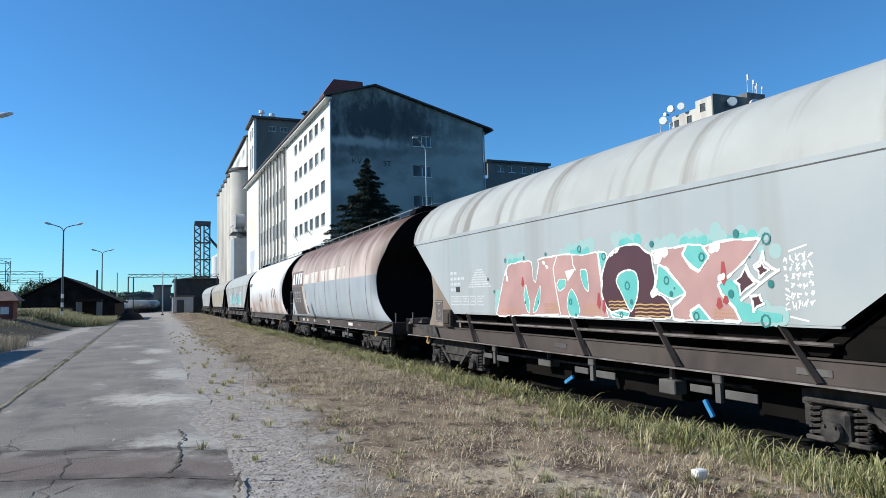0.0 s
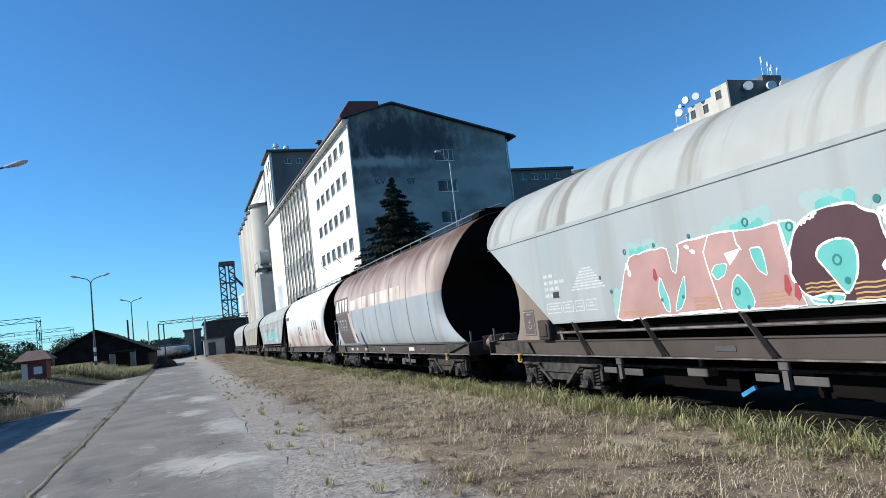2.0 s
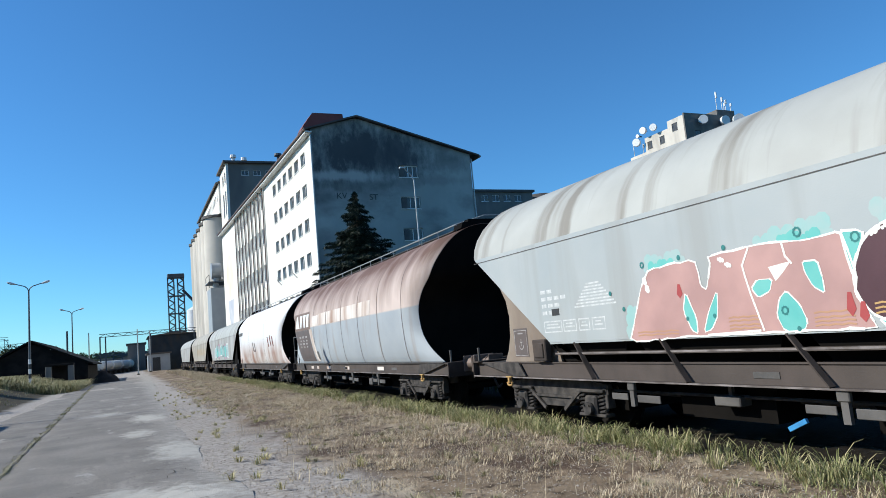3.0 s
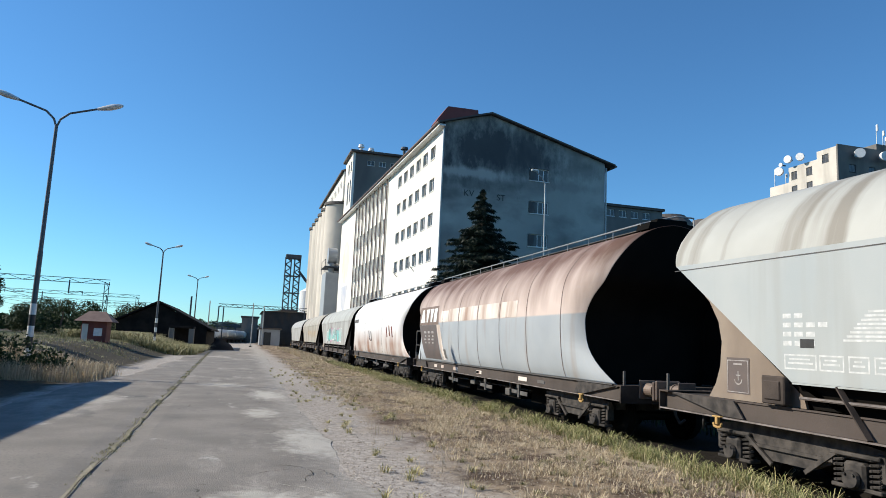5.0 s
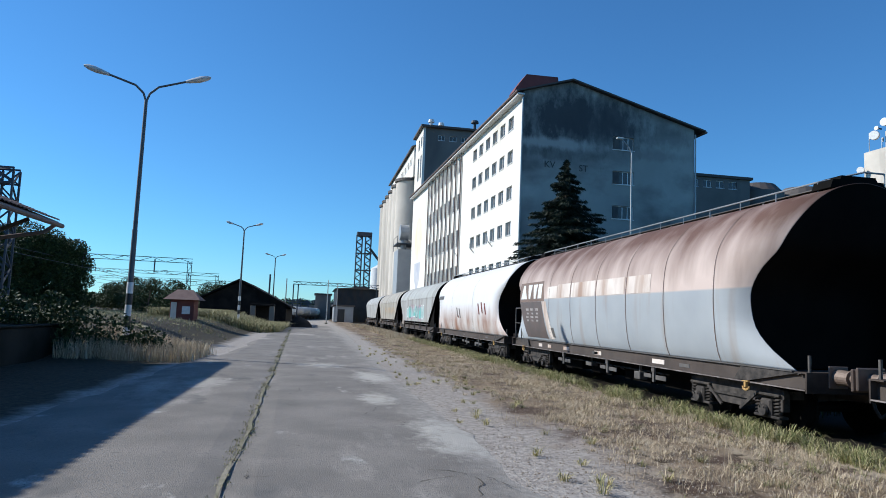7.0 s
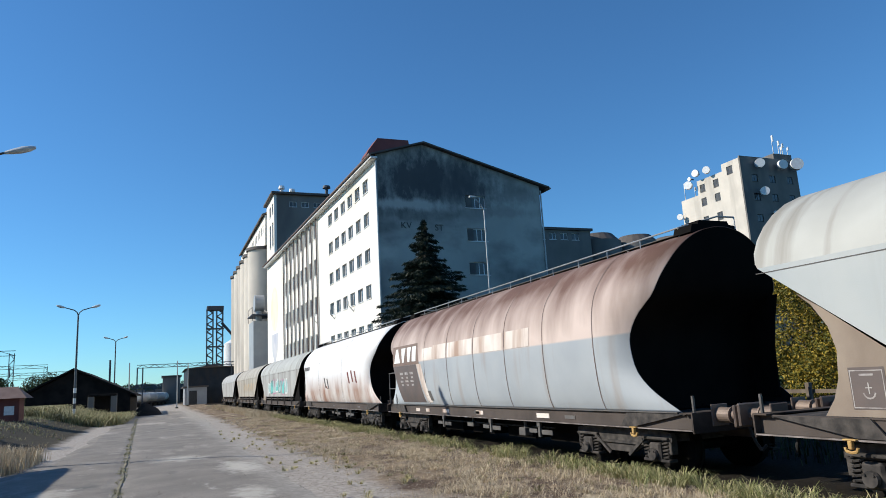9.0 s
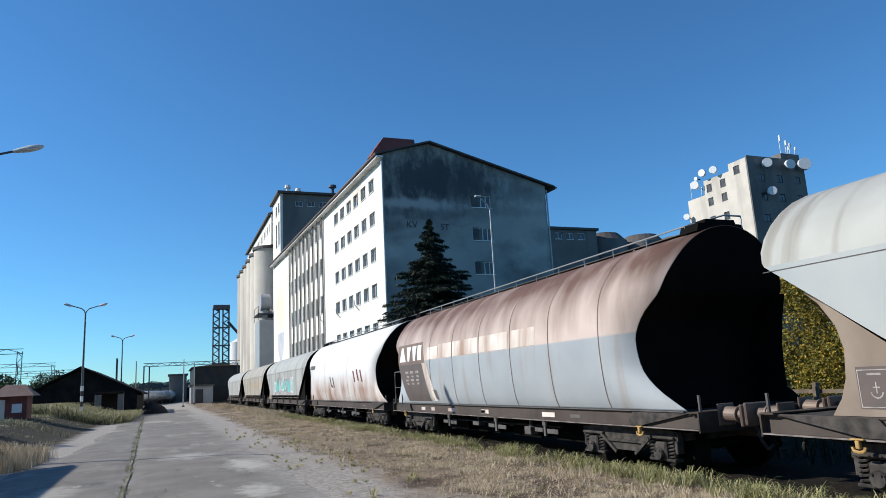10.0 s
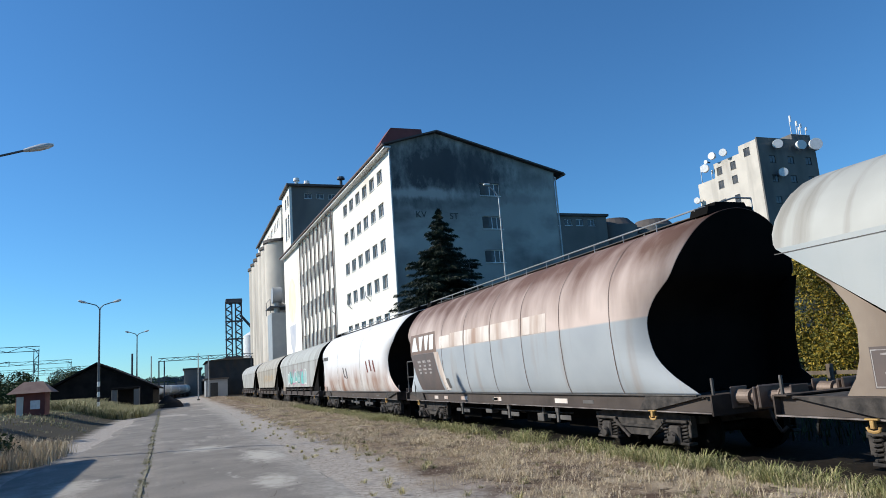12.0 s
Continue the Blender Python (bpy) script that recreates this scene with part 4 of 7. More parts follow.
def flat_wagon(yc, half_body, half, bogie_y, m_side, m_roof, label, rich=False, end_marks=True):
    w = thing("hopper_wagon", label, "wagon", (XC, yc, 0), group="grain wagons on the siding")
    for s in (-1, 1):
        part("side_wall", strip(PROF_FLAT, half_body, CUT_FLAT, 1.36, 3.03, s), m_side, w, smooth=True)
        part("side_flange", Shape().box(min(s * 1.355, s * 1.30), max(s * 1.355, s * 1.30), -(half_body - 2.5), half_body - 2.5, 1.335, 1.358), m_side, w)
        e = half_body - 0.06
        part("seam", Shape().box(min(s * 1.352, s * 1.366), max(s * 1.352, s * 1.366), -e, e, 2.950, 2.962), M_GREYBOX, w)
    rf = [p for p in PROF_FLAT if p[1] >= 3.03]
    part("roof", loft(rf, half_body, CUT_FLAT, ny=10), m_roof, w, smooth=True)
    for e in (-1, 1):
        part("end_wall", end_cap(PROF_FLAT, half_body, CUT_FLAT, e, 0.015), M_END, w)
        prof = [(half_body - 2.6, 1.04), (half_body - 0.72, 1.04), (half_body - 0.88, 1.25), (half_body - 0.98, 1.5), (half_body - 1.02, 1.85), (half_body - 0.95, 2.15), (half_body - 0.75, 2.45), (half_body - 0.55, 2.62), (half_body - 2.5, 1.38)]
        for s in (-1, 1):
            # The -y plates are painted black to carry the shade there.
            part("end_plate", Shape().prism([(e * y, z) for y, z in prof], 0, s * 1.21 - 0.02, s * 1.21 + 0.02), M_PLATE if e > 0 else M_END, w, "beige-brown end support plate with a round cut" if e > 0 else "end support plate, its shade painted black")
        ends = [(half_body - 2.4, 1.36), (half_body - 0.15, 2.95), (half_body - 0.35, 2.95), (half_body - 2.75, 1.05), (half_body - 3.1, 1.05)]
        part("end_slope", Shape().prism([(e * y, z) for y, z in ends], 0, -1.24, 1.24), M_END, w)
    # chutes under the body
    for k, y in enumerate((-half_body * 0.56, -half_body * 0.19, half_body * 0.19, half_body * 0.56)):
        v = [(sx * a, y + sy * b, z) for a, b, z in ((1.24, half_body * 0.17, 1.37), (0.98, 0.75, 0.55), (0.98, 0.75, 0.30)) for sx, sy in ((-1, -1), (1, -1), (1, 1), (-1, 1))]
        f = [(4 * q + i, 4 * q + (i + 1) % 4, 4 * q + 4 + (i + 1) % 4, 4 * q + 4 + i) for q in (0, 1) for i in range(4)] + [(8, 9, 10, 11)]
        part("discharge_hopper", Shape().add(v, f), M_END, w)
    n = 5
    for s in (-1, 1):
        for k in range(n):
            y = -(half_body - 3.19) + (2 * (half_body - 3.19)) * k / (n - 1)
            st = Shape().bar((s * 1.335, y, 1.345), (s * 1.40, y - 0.46, 0.80), 0.08, 0.02)
            part("strut", st, M_STEEL, w)
        an = Shape().box(min(s * 1.20, s * 1.34), max(s * 1.20, s * 1.34), -(half_body - 2.6), half_body - 2.6, 1.175, 1.19)
        an.box(s * 1.335 - 0.006, s * 1.335 + 0.006, -(half_body - 2.6), half_body - 2.6, 1.155, 1.19)
        part("side_rail", an, M_SOLE, w)
        # Added thin strip: painted highlight along the rail edge.
        part("side_rail_lip", Shape().box(min(s * 1.342, s * 1.347), max(s * 1.342, s * 1.347), -(half_body - 2.6), half_body - 2.6, 1.168, 1.192), M_EDGE_LIGHT, w)
    underframe(w, half, bogie_y, rich, rich)
    return w


def round_wagon(yc, half_body, half, bogie_y, m_shell, label, rich=True, seams=()):
    w = thing("hopper_wagon", label, "wagon", (XC, yc, 0), group="grain wagons on the siding")
    sh = part("shell", loft(PROF_ROUND, half_body, CUT_ROUND, ny=10), m_shell, w, smooth=True)
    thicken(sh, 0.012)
    for y in seams:
        rib = Shape()
        pr = [(-x, z) for x, z in PROF_ROUND] + [(x, z) for x, z in reversed(PROF_ROUND)][1:]
        pts = []
        for x, z in pr:
            k = 1 + 0.006 / max(0.3, abs(x))
            pts += [(x * k, y - 0.012, z + (0.006 if z > 3.6 else 0)), (x * k, y + 0.012, z + (0.006 if z > 3.6 else 0))]
        rib.add(pts, [(2 * i, 2 * i + 1, 2 * i + 3, 2 * i + 2) for i in range(len(pr) - 1)])
        part("seam_rib", rib, M_SEAM, w)
    for e in (-1, 1):
        # The end wall's shade comes from the black paint.
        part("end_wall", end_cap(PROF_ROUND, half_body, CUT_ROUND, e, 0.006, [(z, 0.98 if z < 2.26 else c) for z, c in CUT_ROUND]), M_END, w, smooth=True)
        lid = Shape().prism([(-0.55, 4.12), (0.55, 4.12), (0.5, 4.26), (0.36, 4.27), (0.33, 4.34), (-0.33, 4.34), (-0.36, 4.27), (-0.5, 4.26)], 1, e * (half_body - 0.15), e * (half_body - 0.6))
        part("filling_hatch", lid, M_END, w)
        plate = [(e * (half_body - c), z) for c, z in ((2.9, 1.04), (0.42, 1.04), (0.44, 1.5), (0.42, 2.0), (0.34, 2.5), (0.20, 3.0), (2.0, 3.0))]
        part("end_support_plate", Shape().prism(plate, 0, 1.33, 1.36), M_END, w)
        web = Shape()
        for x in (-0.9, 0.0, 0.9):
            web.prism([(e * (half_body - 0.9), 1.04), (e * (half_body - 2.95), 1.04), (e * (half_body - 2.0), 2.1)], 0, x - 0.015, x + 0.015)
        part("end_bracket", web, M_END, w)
    low = Shape().box(-1.2, 1.2, -(half_body - 3.1), half_body - 3.1, 1.02, 1.10)
    for s in (-1, 1):
        low.box(min(s * 1.28, s * 1.36), max(s * 1.28, s * 1.36), -(half_body - 0.1), half_body - 0.1, 1.042, 1.062)
    part("body_flange", low, M_GREYBOX, w)
    for k, y in enumerate((-3.2, -1.1, 1.1, 3.2)):
        v = [(sx * a, y + sy * b, z) for a, b, z in ((1.1, 1.05, 1.03), (0.8, 0.7, 0.5), (0.8, 0.7, 0.30)) for sx, sy in ((-1, -1), (1, -1), (1, 1), (-1, 1))]
        f = [(4 * q + i, 4 * q + (i + 1) % 4, 4 * q + 4 + (i + 1) % 4, 4 * q + 4 + i) for q in (0, 1) for i in range(4)] + [(8, 9, 10, 11)]
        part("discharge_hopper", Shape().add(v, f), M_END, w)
    rail = Shape()
    L = half_body - 0.5
    rail.tube((-0.50, -L, 4.27), (-0.50, L, 4.27), 0.016, n=6)
    for k in range(14):
        y = -L + 2 * L * k / 13
        rail.tube((-0.50, y, 4.06), (-0.50, y, 4.27), 0.012, n=5)
    for e in (-1, 1):
        rail.path([(-0.50, e * L, 4.27), (0.1, e * (L + 0.35), 4.42), (0.5, e * (L + 0.35), 4.42), (0.5, e * (L + 0.35), 4.2)], 0.016, 6)
    part("roof_handrail", rail, M_PIPE, w)
    wk = Shape().box(-0.30, 0.30, -L, L, 4.205, 4.22)
    for k in range(9):
        y = -L + 2 * L * k / 8
        wk.box(-0.28, 0.28, y - 0.03, y + 0.03, 4.15, 4.205)
    part("roof_walkway", wk, M_GREYBOX, w)
    # ladder frame and steps at the far end
    e = 1
    lad = Shape()
    for dy in (0.0, 0.75):
        y = half - 1.25 + dy - 0.4
        lad.path([(-1.40, y, 1.05), (-1.40, y, 2.15)], 0.02, 6)
    lad.path([(-1.40, half - 1.65, 2.15), (-1.40, half - 0.9, 2.15)], 0.02, 6)
    lad.path([(-1.40, half - 1.65, 1.6), (-1.40, half - 0.9, 1.6)], 0.016, 6)
    part("access_handrail", lad, M_GREYBOX, w)
    underframe(w, half, bogie_y, rich)
    return w


def side_panel(w, name, prof, corners, m, off=0.005, label=""):
    """A painted panel on the near side of a wagon's shell between two edges, each (y at top, y at bottom), over heights."""
    (z1, a1, b1), (z0, a0, b0) = corners
    v, f = [], []
    k = 9
    for i in range(k + 1):
        z = z0 + (z1 - z0) * i / k
        x = ends_at([(b, a) for a, b in prof], z) + off
        a, b = a0 + (a1 - a0) * i / k, b0 + (b1 - b0) * i / k
        v += [(-x, a, z), (-x, b, z)]
    f = [(2 * i, 2 * i + 1, 2 * i + 3, 2 * i + 2) for i in range(k)]
    return part(name, Shape().add(v, f), m, w, label, smooth=True)


def flat_paint(w, name, polys, m, x, label=""):
    """Painted outlines (y, z in the wagon's own axes, counted from the world's zero) on a flat side."""
    sh = Shape()
    y0 = w.location.y
    for k, p in enumerate(polys):
        sh.add([(x - XC - 0.000003 * k, y - y0, z) for y, z in p], [tuple(range(len(p)))])
    return part(name, sh, m, w, label)


def stroke(pts, r):
    """Short straight brush strokes of width 2r as four-cornered outlines."""
    out = []
    for (a, b), (c, d) in zip(pts, pts[1:]):
        l = math.hypot(c - a, d - b) or 1
        u, v = (c - a) / l * r, (d - b) / l * r
        out.append([(a - u - v, b - v + u), (c + u - v, d + v + u), (c + u + v, d + v - u), (a - u + v, b - v - u)])
    return out


def outline(poly, r):
    return stroke(list(poly) + [poly[0]], r)


def sprayed(poly, r, seed):
    """A hand-sprayed outline: short strokes whose width and place waver."""
    q = random.Random(seed)
    out = []
    pts = list(poly) + [poly[0]]
    for (a, b), (c, d) in zip(pts, pts[1:]):
        n = max(1, int(math.hypot(c - a, d - b) / 0.12))
        row = [(a + (c - a) * i / n + (q.uniform(-1, 1) * 0.012 if 0 < i < n else 0), b + (d - b) * i / n + (q.uniform(-1, 1) * 0.012 if 0 < i < n else 0)) for i in range(n + 1)]
        for p, e in zip(row, row[1:]):
            out += stroke([p, e], r * q.uniform(0.45, 1.2))
    return out


def dot(y, z, r, n=10):
    return [(y + r * math.cos(6.2832 * i / n), z + r * 1.15 * math.sin(6.2832 * i / n)) for i in range(n)]


def ring(y, z, r, w):
    return outline(dot(y, z, r, 9), w)


def ragged(a, b, z0, z1, seed, up):
    """A cloud of overlapping soft-edged spray spots along a stretch."""
    q = random.Random(seed)
    return [dot(q.uniform(a, b), q.uniform(z0, z1), q.uniform(0.05, 0.13) * up, 9) for _ in range(int(abs(b - a) * 26))]


def rounded(poly, k, times=1):
    """The outline with its corners cut, softer each time."""
    for _ in range(times):
        out = []
        for (a, b), (c, d) in zip(poly, poly[1:] + poly[:1]):
            out += [(a + (c - a) * k, b + (d - b) * k), (c - (c - a) * k, d - (d - b) * k)]
        poly = out
    return poly


W1 = flat_wagon(8.63, 7.05, 7.95, 4.77, M_WAGON_GREY, M_WAGON_ROOF, "pale grey grain hopper wagon with a large graffiti piece", rich=True)
W2 = round_wagon(25.1, 7.6, 8.5, 5.7, M_RUSTY, "rust-streaked blue-grey round-bodied grain hopper wagon", seams=(-5.5, -3.6, -1.77, 0.04, 1.9, 3.75))
W3 = round_wagon(41.6, 7.6, 8.02, 5.7, M_WHITE_RUST, "white round-bodied grain hopper wagon with rusty lower sides", seams=(-1.9, 3.0))
W4 = flat_wagon(59.4, 8.9, 9.5, 6.2, M_STONE_WAGON, M_WAGON_ROOF, "grey hopper wagon with turquoise and red graffiti")
W5 = flat_wagon(79.0, 9.0, 9.7, 6.4, M_BEIGE_WAGON, M_BEIGE_WAGON, "dirty beige hopper wagon in a row")
W6 = flat_wagon(98.9, 9.2, 9.8, 6.6, M_STONE_WAGON, M_STONE_WAGON, "pale grey hopper wagon at the end of the row")

# panels and lettering bars on the round wagons
side_panel(W2, "brown_panel", PROF_ROUND, ((3.04, 4.42, 6.95), (2.36, 4.22, 6.86)), M_BROWNPANEL, label="brown painted panel behind the white shapes")
side_panel(W2, "dark_panel", PROF_ROUND, ((2.355, 4.50, 6.85), (1.14, 4.0, 6.2)), M_DARKPANEL, 0.006, label="dark grey-brown painted data panel")
side_panel(W2, "pale_edge", PROF_ROUND, ((2.355, 4.06, 4.48), (1.14, 3.45, 3.82)), M_PATCH, 0.007)
side_panel(W2, "grey_mark", PROF_ROUND, ((1.50, 3.42, 3.66), (1.20, 3.30, 3.52)), M_GREYBOX, 0.009)
for y, wd in ((4.95, 0.36), (4.05, 0.3), (2.55, 0.5), (0.2, 0.45), (-3.1, 0.55)):
    part("number_bar", Shape().box(-1.318, -1.311, y - wd / 2, y + wd / 2, 0.85, 0.95), M_PATCH, W2)
for a, b in ((3.05, 3.95), (1.95, 3.0), (0.1, 1.85), (-1.7, 0.0), (-3.0, -1.8)):
    side_panel(W2, "overpainted_patch", PROF_ROUND, ((2.86 if a < 3 else 2.82, a, b), (2.44, a, b)), M_PATCH, 0.006, "cream overpaint on the rusty shell")


def logo_bars(w, prof, y0, y1, z0, z1, count, m, thick=0.32):
    for k in range(count):
        a = y0 + (y1 - y0) * k / count
        b = a + (y1 - y0) / count * 0.8
        side_panel(w, "lettering_bar", prof, ((z1, a, b), (z0, a, b)), m, 0.01)


for a1, b1, a0, b0 in ((6.35, 6.55, 6.05, 6.72), (5.55, 6.0, 5.68, 5.86), (4.98, 5.42, 5.10, 5.30), (4.50, 4.88, 4.50, 4.88)):
    side_panel(W2, "logo_shape", PROF_ROUND, ((2.95, a1, b1), (2.46, a0, b0)), M_WHITE, 0.012)
for r, (za, zb) in enumerate(((2.05, 2.13), (1.92, 1.98), (1.80, 1.86), (1.68, 1.74))):
    for k in range(3):
        side_panel(W2, "lettering_bar", PROF_ROUND, ((zb, 4.85 + 0.5 * k, 5.15 + 0.5 * k - 0.1 * (r % 2)), (za, 4.82 + 0.5 * k, 5.12 + 0.5 * k - 0.1 * (r % 2))), M_PALEMARK, 0.011)
logo_bars(W3, PROF_ROUND, 5.5, 6.9, 2.75, 2.95, 4, M_GREYBOX)
for k, (a, b, z0, z1) in enumerate(((1.3, 1.5, 1.75, 2.25), (0.7, 0.9, 1.7, 2.2), (-3.4, -3.2, 1.9, 2.4), (-4.0, -3.8, 1.95, 2.45), (-4.6, -4.4, 1.9, 2.4), (1.0, 1.2, 1.7, 1.85))):
    side_panel(W3, "graffiti_stroke", PROF_ROUND, ((z1, a + 0.25, b + 0.25), (z0, a, b)), M_BRICKRED if k > 1 else M_GREYBOX, 0.008)
tq = random.Random(31)
for k in range(7):
    y = 59.4 - 4.3 + k * 1.25
    jit = lambda pts: [(a + tq.uniform(-0.2, 0.2), b + tq.uniform(-0.16, 0.16)) for a, b in pts]
    glyph = rounded(jit([(y, 1.6), (y + 0.55, 1.55), (y + 1.05, 1.6), (y + 1.2, 2.35), (y + 0.75, 2.5), (y + 0.55, 2.05), (y + 0.3, 2.5), (y - 0.05, 2.35)]), 0.2)
    flat_paint(W4, "graffiti_letter", [glyph], M_TEAL if k % 2 else M_TEAL_PALE, XC - 1.364)
    tagged(flat_paint(W4, "graffiti_outline", outline(glyph, 0.035), (M_WHITE, M_PINK, M_TEAL_DARK)[k % 3], XC - 1.368), kind="stuff")
    flat_paint(W5, "graffiti_stroke", stroke([(y + 17.5, 2.0), (y + 18.1, 2.5), (y + 18.4, 1.9)], 0.05), M_GOLD, XC - 1.366)

# the graffiti piece
GX = XC - 1.3605
LMT = [(11.15, 1.32), (10.94, 1.74), (10.79, 2.05), (10.6, 2.27), (9.77, 2.3), (9.72, 1.96), (9.64, 1.91), (9.53, 2.21), (9.55, 2.3), (8.96, 2.33), (8.63, 2.33), (8.25, 2.29),
       (7.85, 2.32), (7.8, 2.11), (7.76, 1.87), (7.8, 1.7), (7.67, 1.44), (7.64, 1.36), (8.77, 1.36), (10.03, 1.36)]
LO = [(7.79, 1.87), (7.73, 2.04), (7.62, 2.23), (7.42, 2.34), (7.17, 2.37), (6.93, 2.36), (6.82, 2.26), (6.68, 2.21), (6.67, 2.06), (6.62, 1.91), (6.65, 1.77), (6.75, 1.68), (6.58, 1.7),
      (6.43, 1.62), (6.36, 1.52), (6.34, 1.37), (7.17, 1.37), (7.63, 1.44), (7.79, 1.7)]
LX = [(6.68, 2.24), (6.44, 2.26), (6.04, 2.28), (6.12, 2.17), (5.99, 2.01), (5.86, 1.95), (5.68, 2.12), (5.78, 2.24), (5.37, 2.29), (4.95, 2.27), (5.03, 2.17), (5.19, 2.02), (5.4, 1.88), (5.57, 1.79),
      (5.52, 1.68), (5.34, 1.52), (5.26, 1.37), (5.69, 1.37), (5.81, 1.49), (5.88, 1.55), (6.02, 1.48), (6.03, 1.42), (5.98, 1.37), (6.32, 1.37), (6.34, 1.52), (6.08, 1.69), (6.21, 1.83), (6.4, 2.01), (6.58, 2.09)]
LH = [(7.45, 1.87), (7.38, 1.98), (7.19, 2.03), (7.01, 2.0), (6.96, 1.85), (7.0, 1.63), (7.13, 1.45), (7.2, 1.51), (7.33, 1.71)]
COUNTERS = [[(9.99, 1.92), (10.07, 1.68), (9.96, 1.43), (9.87, 1.39), (9.86, 1.58)], [(9.48, 1.9), (9.66, 1.64), (9.77, 1.4), (9.64, 1.43), (9.52, 1.59)],
            [(8.99, 1.86), (8.9, 1.95), (8.7, 1.94), (8.75, 1.81), (8.91, 1.75)], [(8.31, 2.08), (8.14, 2.07), (8.11, 1.88), (8.11, 1.73), (8.23, 1.81), (8.3, 1.97)],
            [(8.55, 1.8), (8.41, 1.64), (8.35, 1.46), (8.4, 1.37), (8.64, 1.37), (8.71, 1.54), (8.65, 1.72)]]
COUNTERS_X = [[(7.85, 2.32), (7.68, 2.3), (7.62, 2.26), (7.74, 2.04), (7.79, 1.87), (7.83, 2.11)], [(7.6, 1.44), (7.35, 1.48), (7.17, 1.45), (7.21, 1.37), (7.54, 1.37)],
              [(6.56, 2.07), (6.41, 1.99), (6.26, 1.85), (6.1, 1.72), (6.13, 1.68), (6.33, 1.62), (6.55, 1.71), (6.63, 1.75), (6.59, 1.91)],
              [(6.06, 2.29), (5.78, 2.26), (5.68, 2.12), (5.85, 1.96), (5.99, 2.04), (6.11, 2.17)], [(6.02, 1.48), (5.88, 1.55), (5.77, 1.45), (5.69, 1.37), (6.0, 1.37)],
              [(5.4, 1.85), (5.32, 1.81), (5.27, 1.69), (5.24, 1.59), (5.11, 1.56), (5.0, 1.49), (4.72, 1.47), (4.72, 1.38), (5.26, 1.37), (5.42, 1.62), (5.56, 1.77)]]
mist = []
for a, b, z0, z1 in ((10.7, 9.9, 2.28, 2.38), (8.85, 7.95, 2.30, 2.44), (7.45, 6.9, 2.36, 2.48), (6.8, 6.1, 2.24, 2.36), (6.2, 5.5, 2.26, 2.42), (5.6, 4.85, 2.26, 2.36), (11.2, 10.85, 1.40, 1.75), (4.95, 4.72, 2.0, 2.2), (5.1, 4.7, 1.4, 1.52)):
    mist += ragged(a, b, z0, z1, int(a * 10), 0.75)
flat_paint(W1, "turquoise_haze", mist, M_TEAL_PALE, GX - 0.0006)
core = []
for a, b, z0, z1 in ((10.55, 10.1, 2.26, 2.32), (8.6, 8.1, 2.30, 2.37), (7.3, 6.95, 2.36, 2.42), (6.1, 5.65, 2.24, 2.33), (5.5, 5.0, 2.26, 2.31)):
    core += ragged(a, b, z0, z1, int(a * 11), 0.6)
flat_paint(W1, "turquoise_spray", core, M_TEAL, GX - 0.0016)
LMT, LX, LO, LH = rounded(LMT, 0.12), rounded(LX, 0.10), rounded(LO, 0.22, 2), rounded(LH, 0.22, 2)
COUNTERS = [rounded(p, 0.16) for p in COUNTERS] + [LH] + [rounded(p, 0.12) for p in COUNTERS_X]
flat_paint(W1, "salmon_letter", [LMT], M_SALMON, GX - 0.0024)
flat_paint(W1, "salmon_letter", [LX], M_SALMON, GX - 0.0024)
flat_paint(W1, "plum_letter", [LO], M_PLUM, GX - 0.0028)
flat_paint(W1, "pale_counter", [[(8.73, 2.07), (8.44, 2.1), (8.57, 1.98), (8.66, 1.91)]], M_CREAM, GX - 0.0030)
for counter in COUNTERS:
    flat_paint(W1, "turquoise_counter", [counter], M_TEAL, GX - 0.0032)
white = sprayed(LMT, 0.013, 1) + sprayed(LO, 0.014, 4) + sprayed(LX, 0.017, 6) + sum([sprayed(p, 0.008 if i < 5 else 0.013, 20 + i) for i, p in enumerate(COUNTERS[:-1])], [])
for pts in ([(8.96, 2.31), (9.07, 2.13), (9.05, 2.0), (9.01, 1.81), (8.9, 1.4)], [(8.52, 2.3), (8.50, 2.16), (8.44, 2.08)], [(9.70, 1.37), (8.95, 1.39)]):
    white += stroke(pts, 0.012)
for a, b, c, d, r in ((10.72, 2.16, 10.66, 1.98, 0.045), (9.40, 2.26, 9.24, 2.14, 0.03), (7.55, 2.25, 7.36, 2.32, 0.03), (6.60, 2.21, 6.40, 2.20, 0.05), (6.62, 2.12, 6.52, 2.14, 0.045), (5.66, 2.20, 5.54, 2.22, 0.05), (6.70, 1.69, 6.62, 1.72, 0.05), (5.55, 1.86, 5.48, 1.88, 0.035)):
    white += [dot(a + (c - a) * i / 5, b + (d - b) * i / 5 + 0.012 * ((i * 7) % 3 - 1), r * (0.55 + 0.2 * ((i * 5) % 3)), 12) for i in range(6)]
# white-edged stars with long sweeps
STARS = ([(5.17, 1.96), (5.12, 1.87), (5.05, 1.79), (5.17, 1.73), (5.25, 1.67), (5.26, 1.78), (5.32, 1.82), (5.23, 1.87)],
         [(4.94, 2.01), (4.91, 1.96), (4.85, 1.93), (4.92, 1.89), (4.98, 1.85), (4.99, 1.92), (5.03, 1.96), (4.97, 1.98)],
         [(4.99, 1.66), (4.97, 1.61), (4.94, 1.57), (5.03, 1.54), (5.08, 1.49), (5.09, 1.59), (5.11, 1.65), (5.04, 1.66)])
for k, p in enumerate(STARS):
    flat_paint(W1, "plum_star", [p], M_PLUM, GX - 0.0032)
    white += sprayed(p, 0.014, 50 + k)
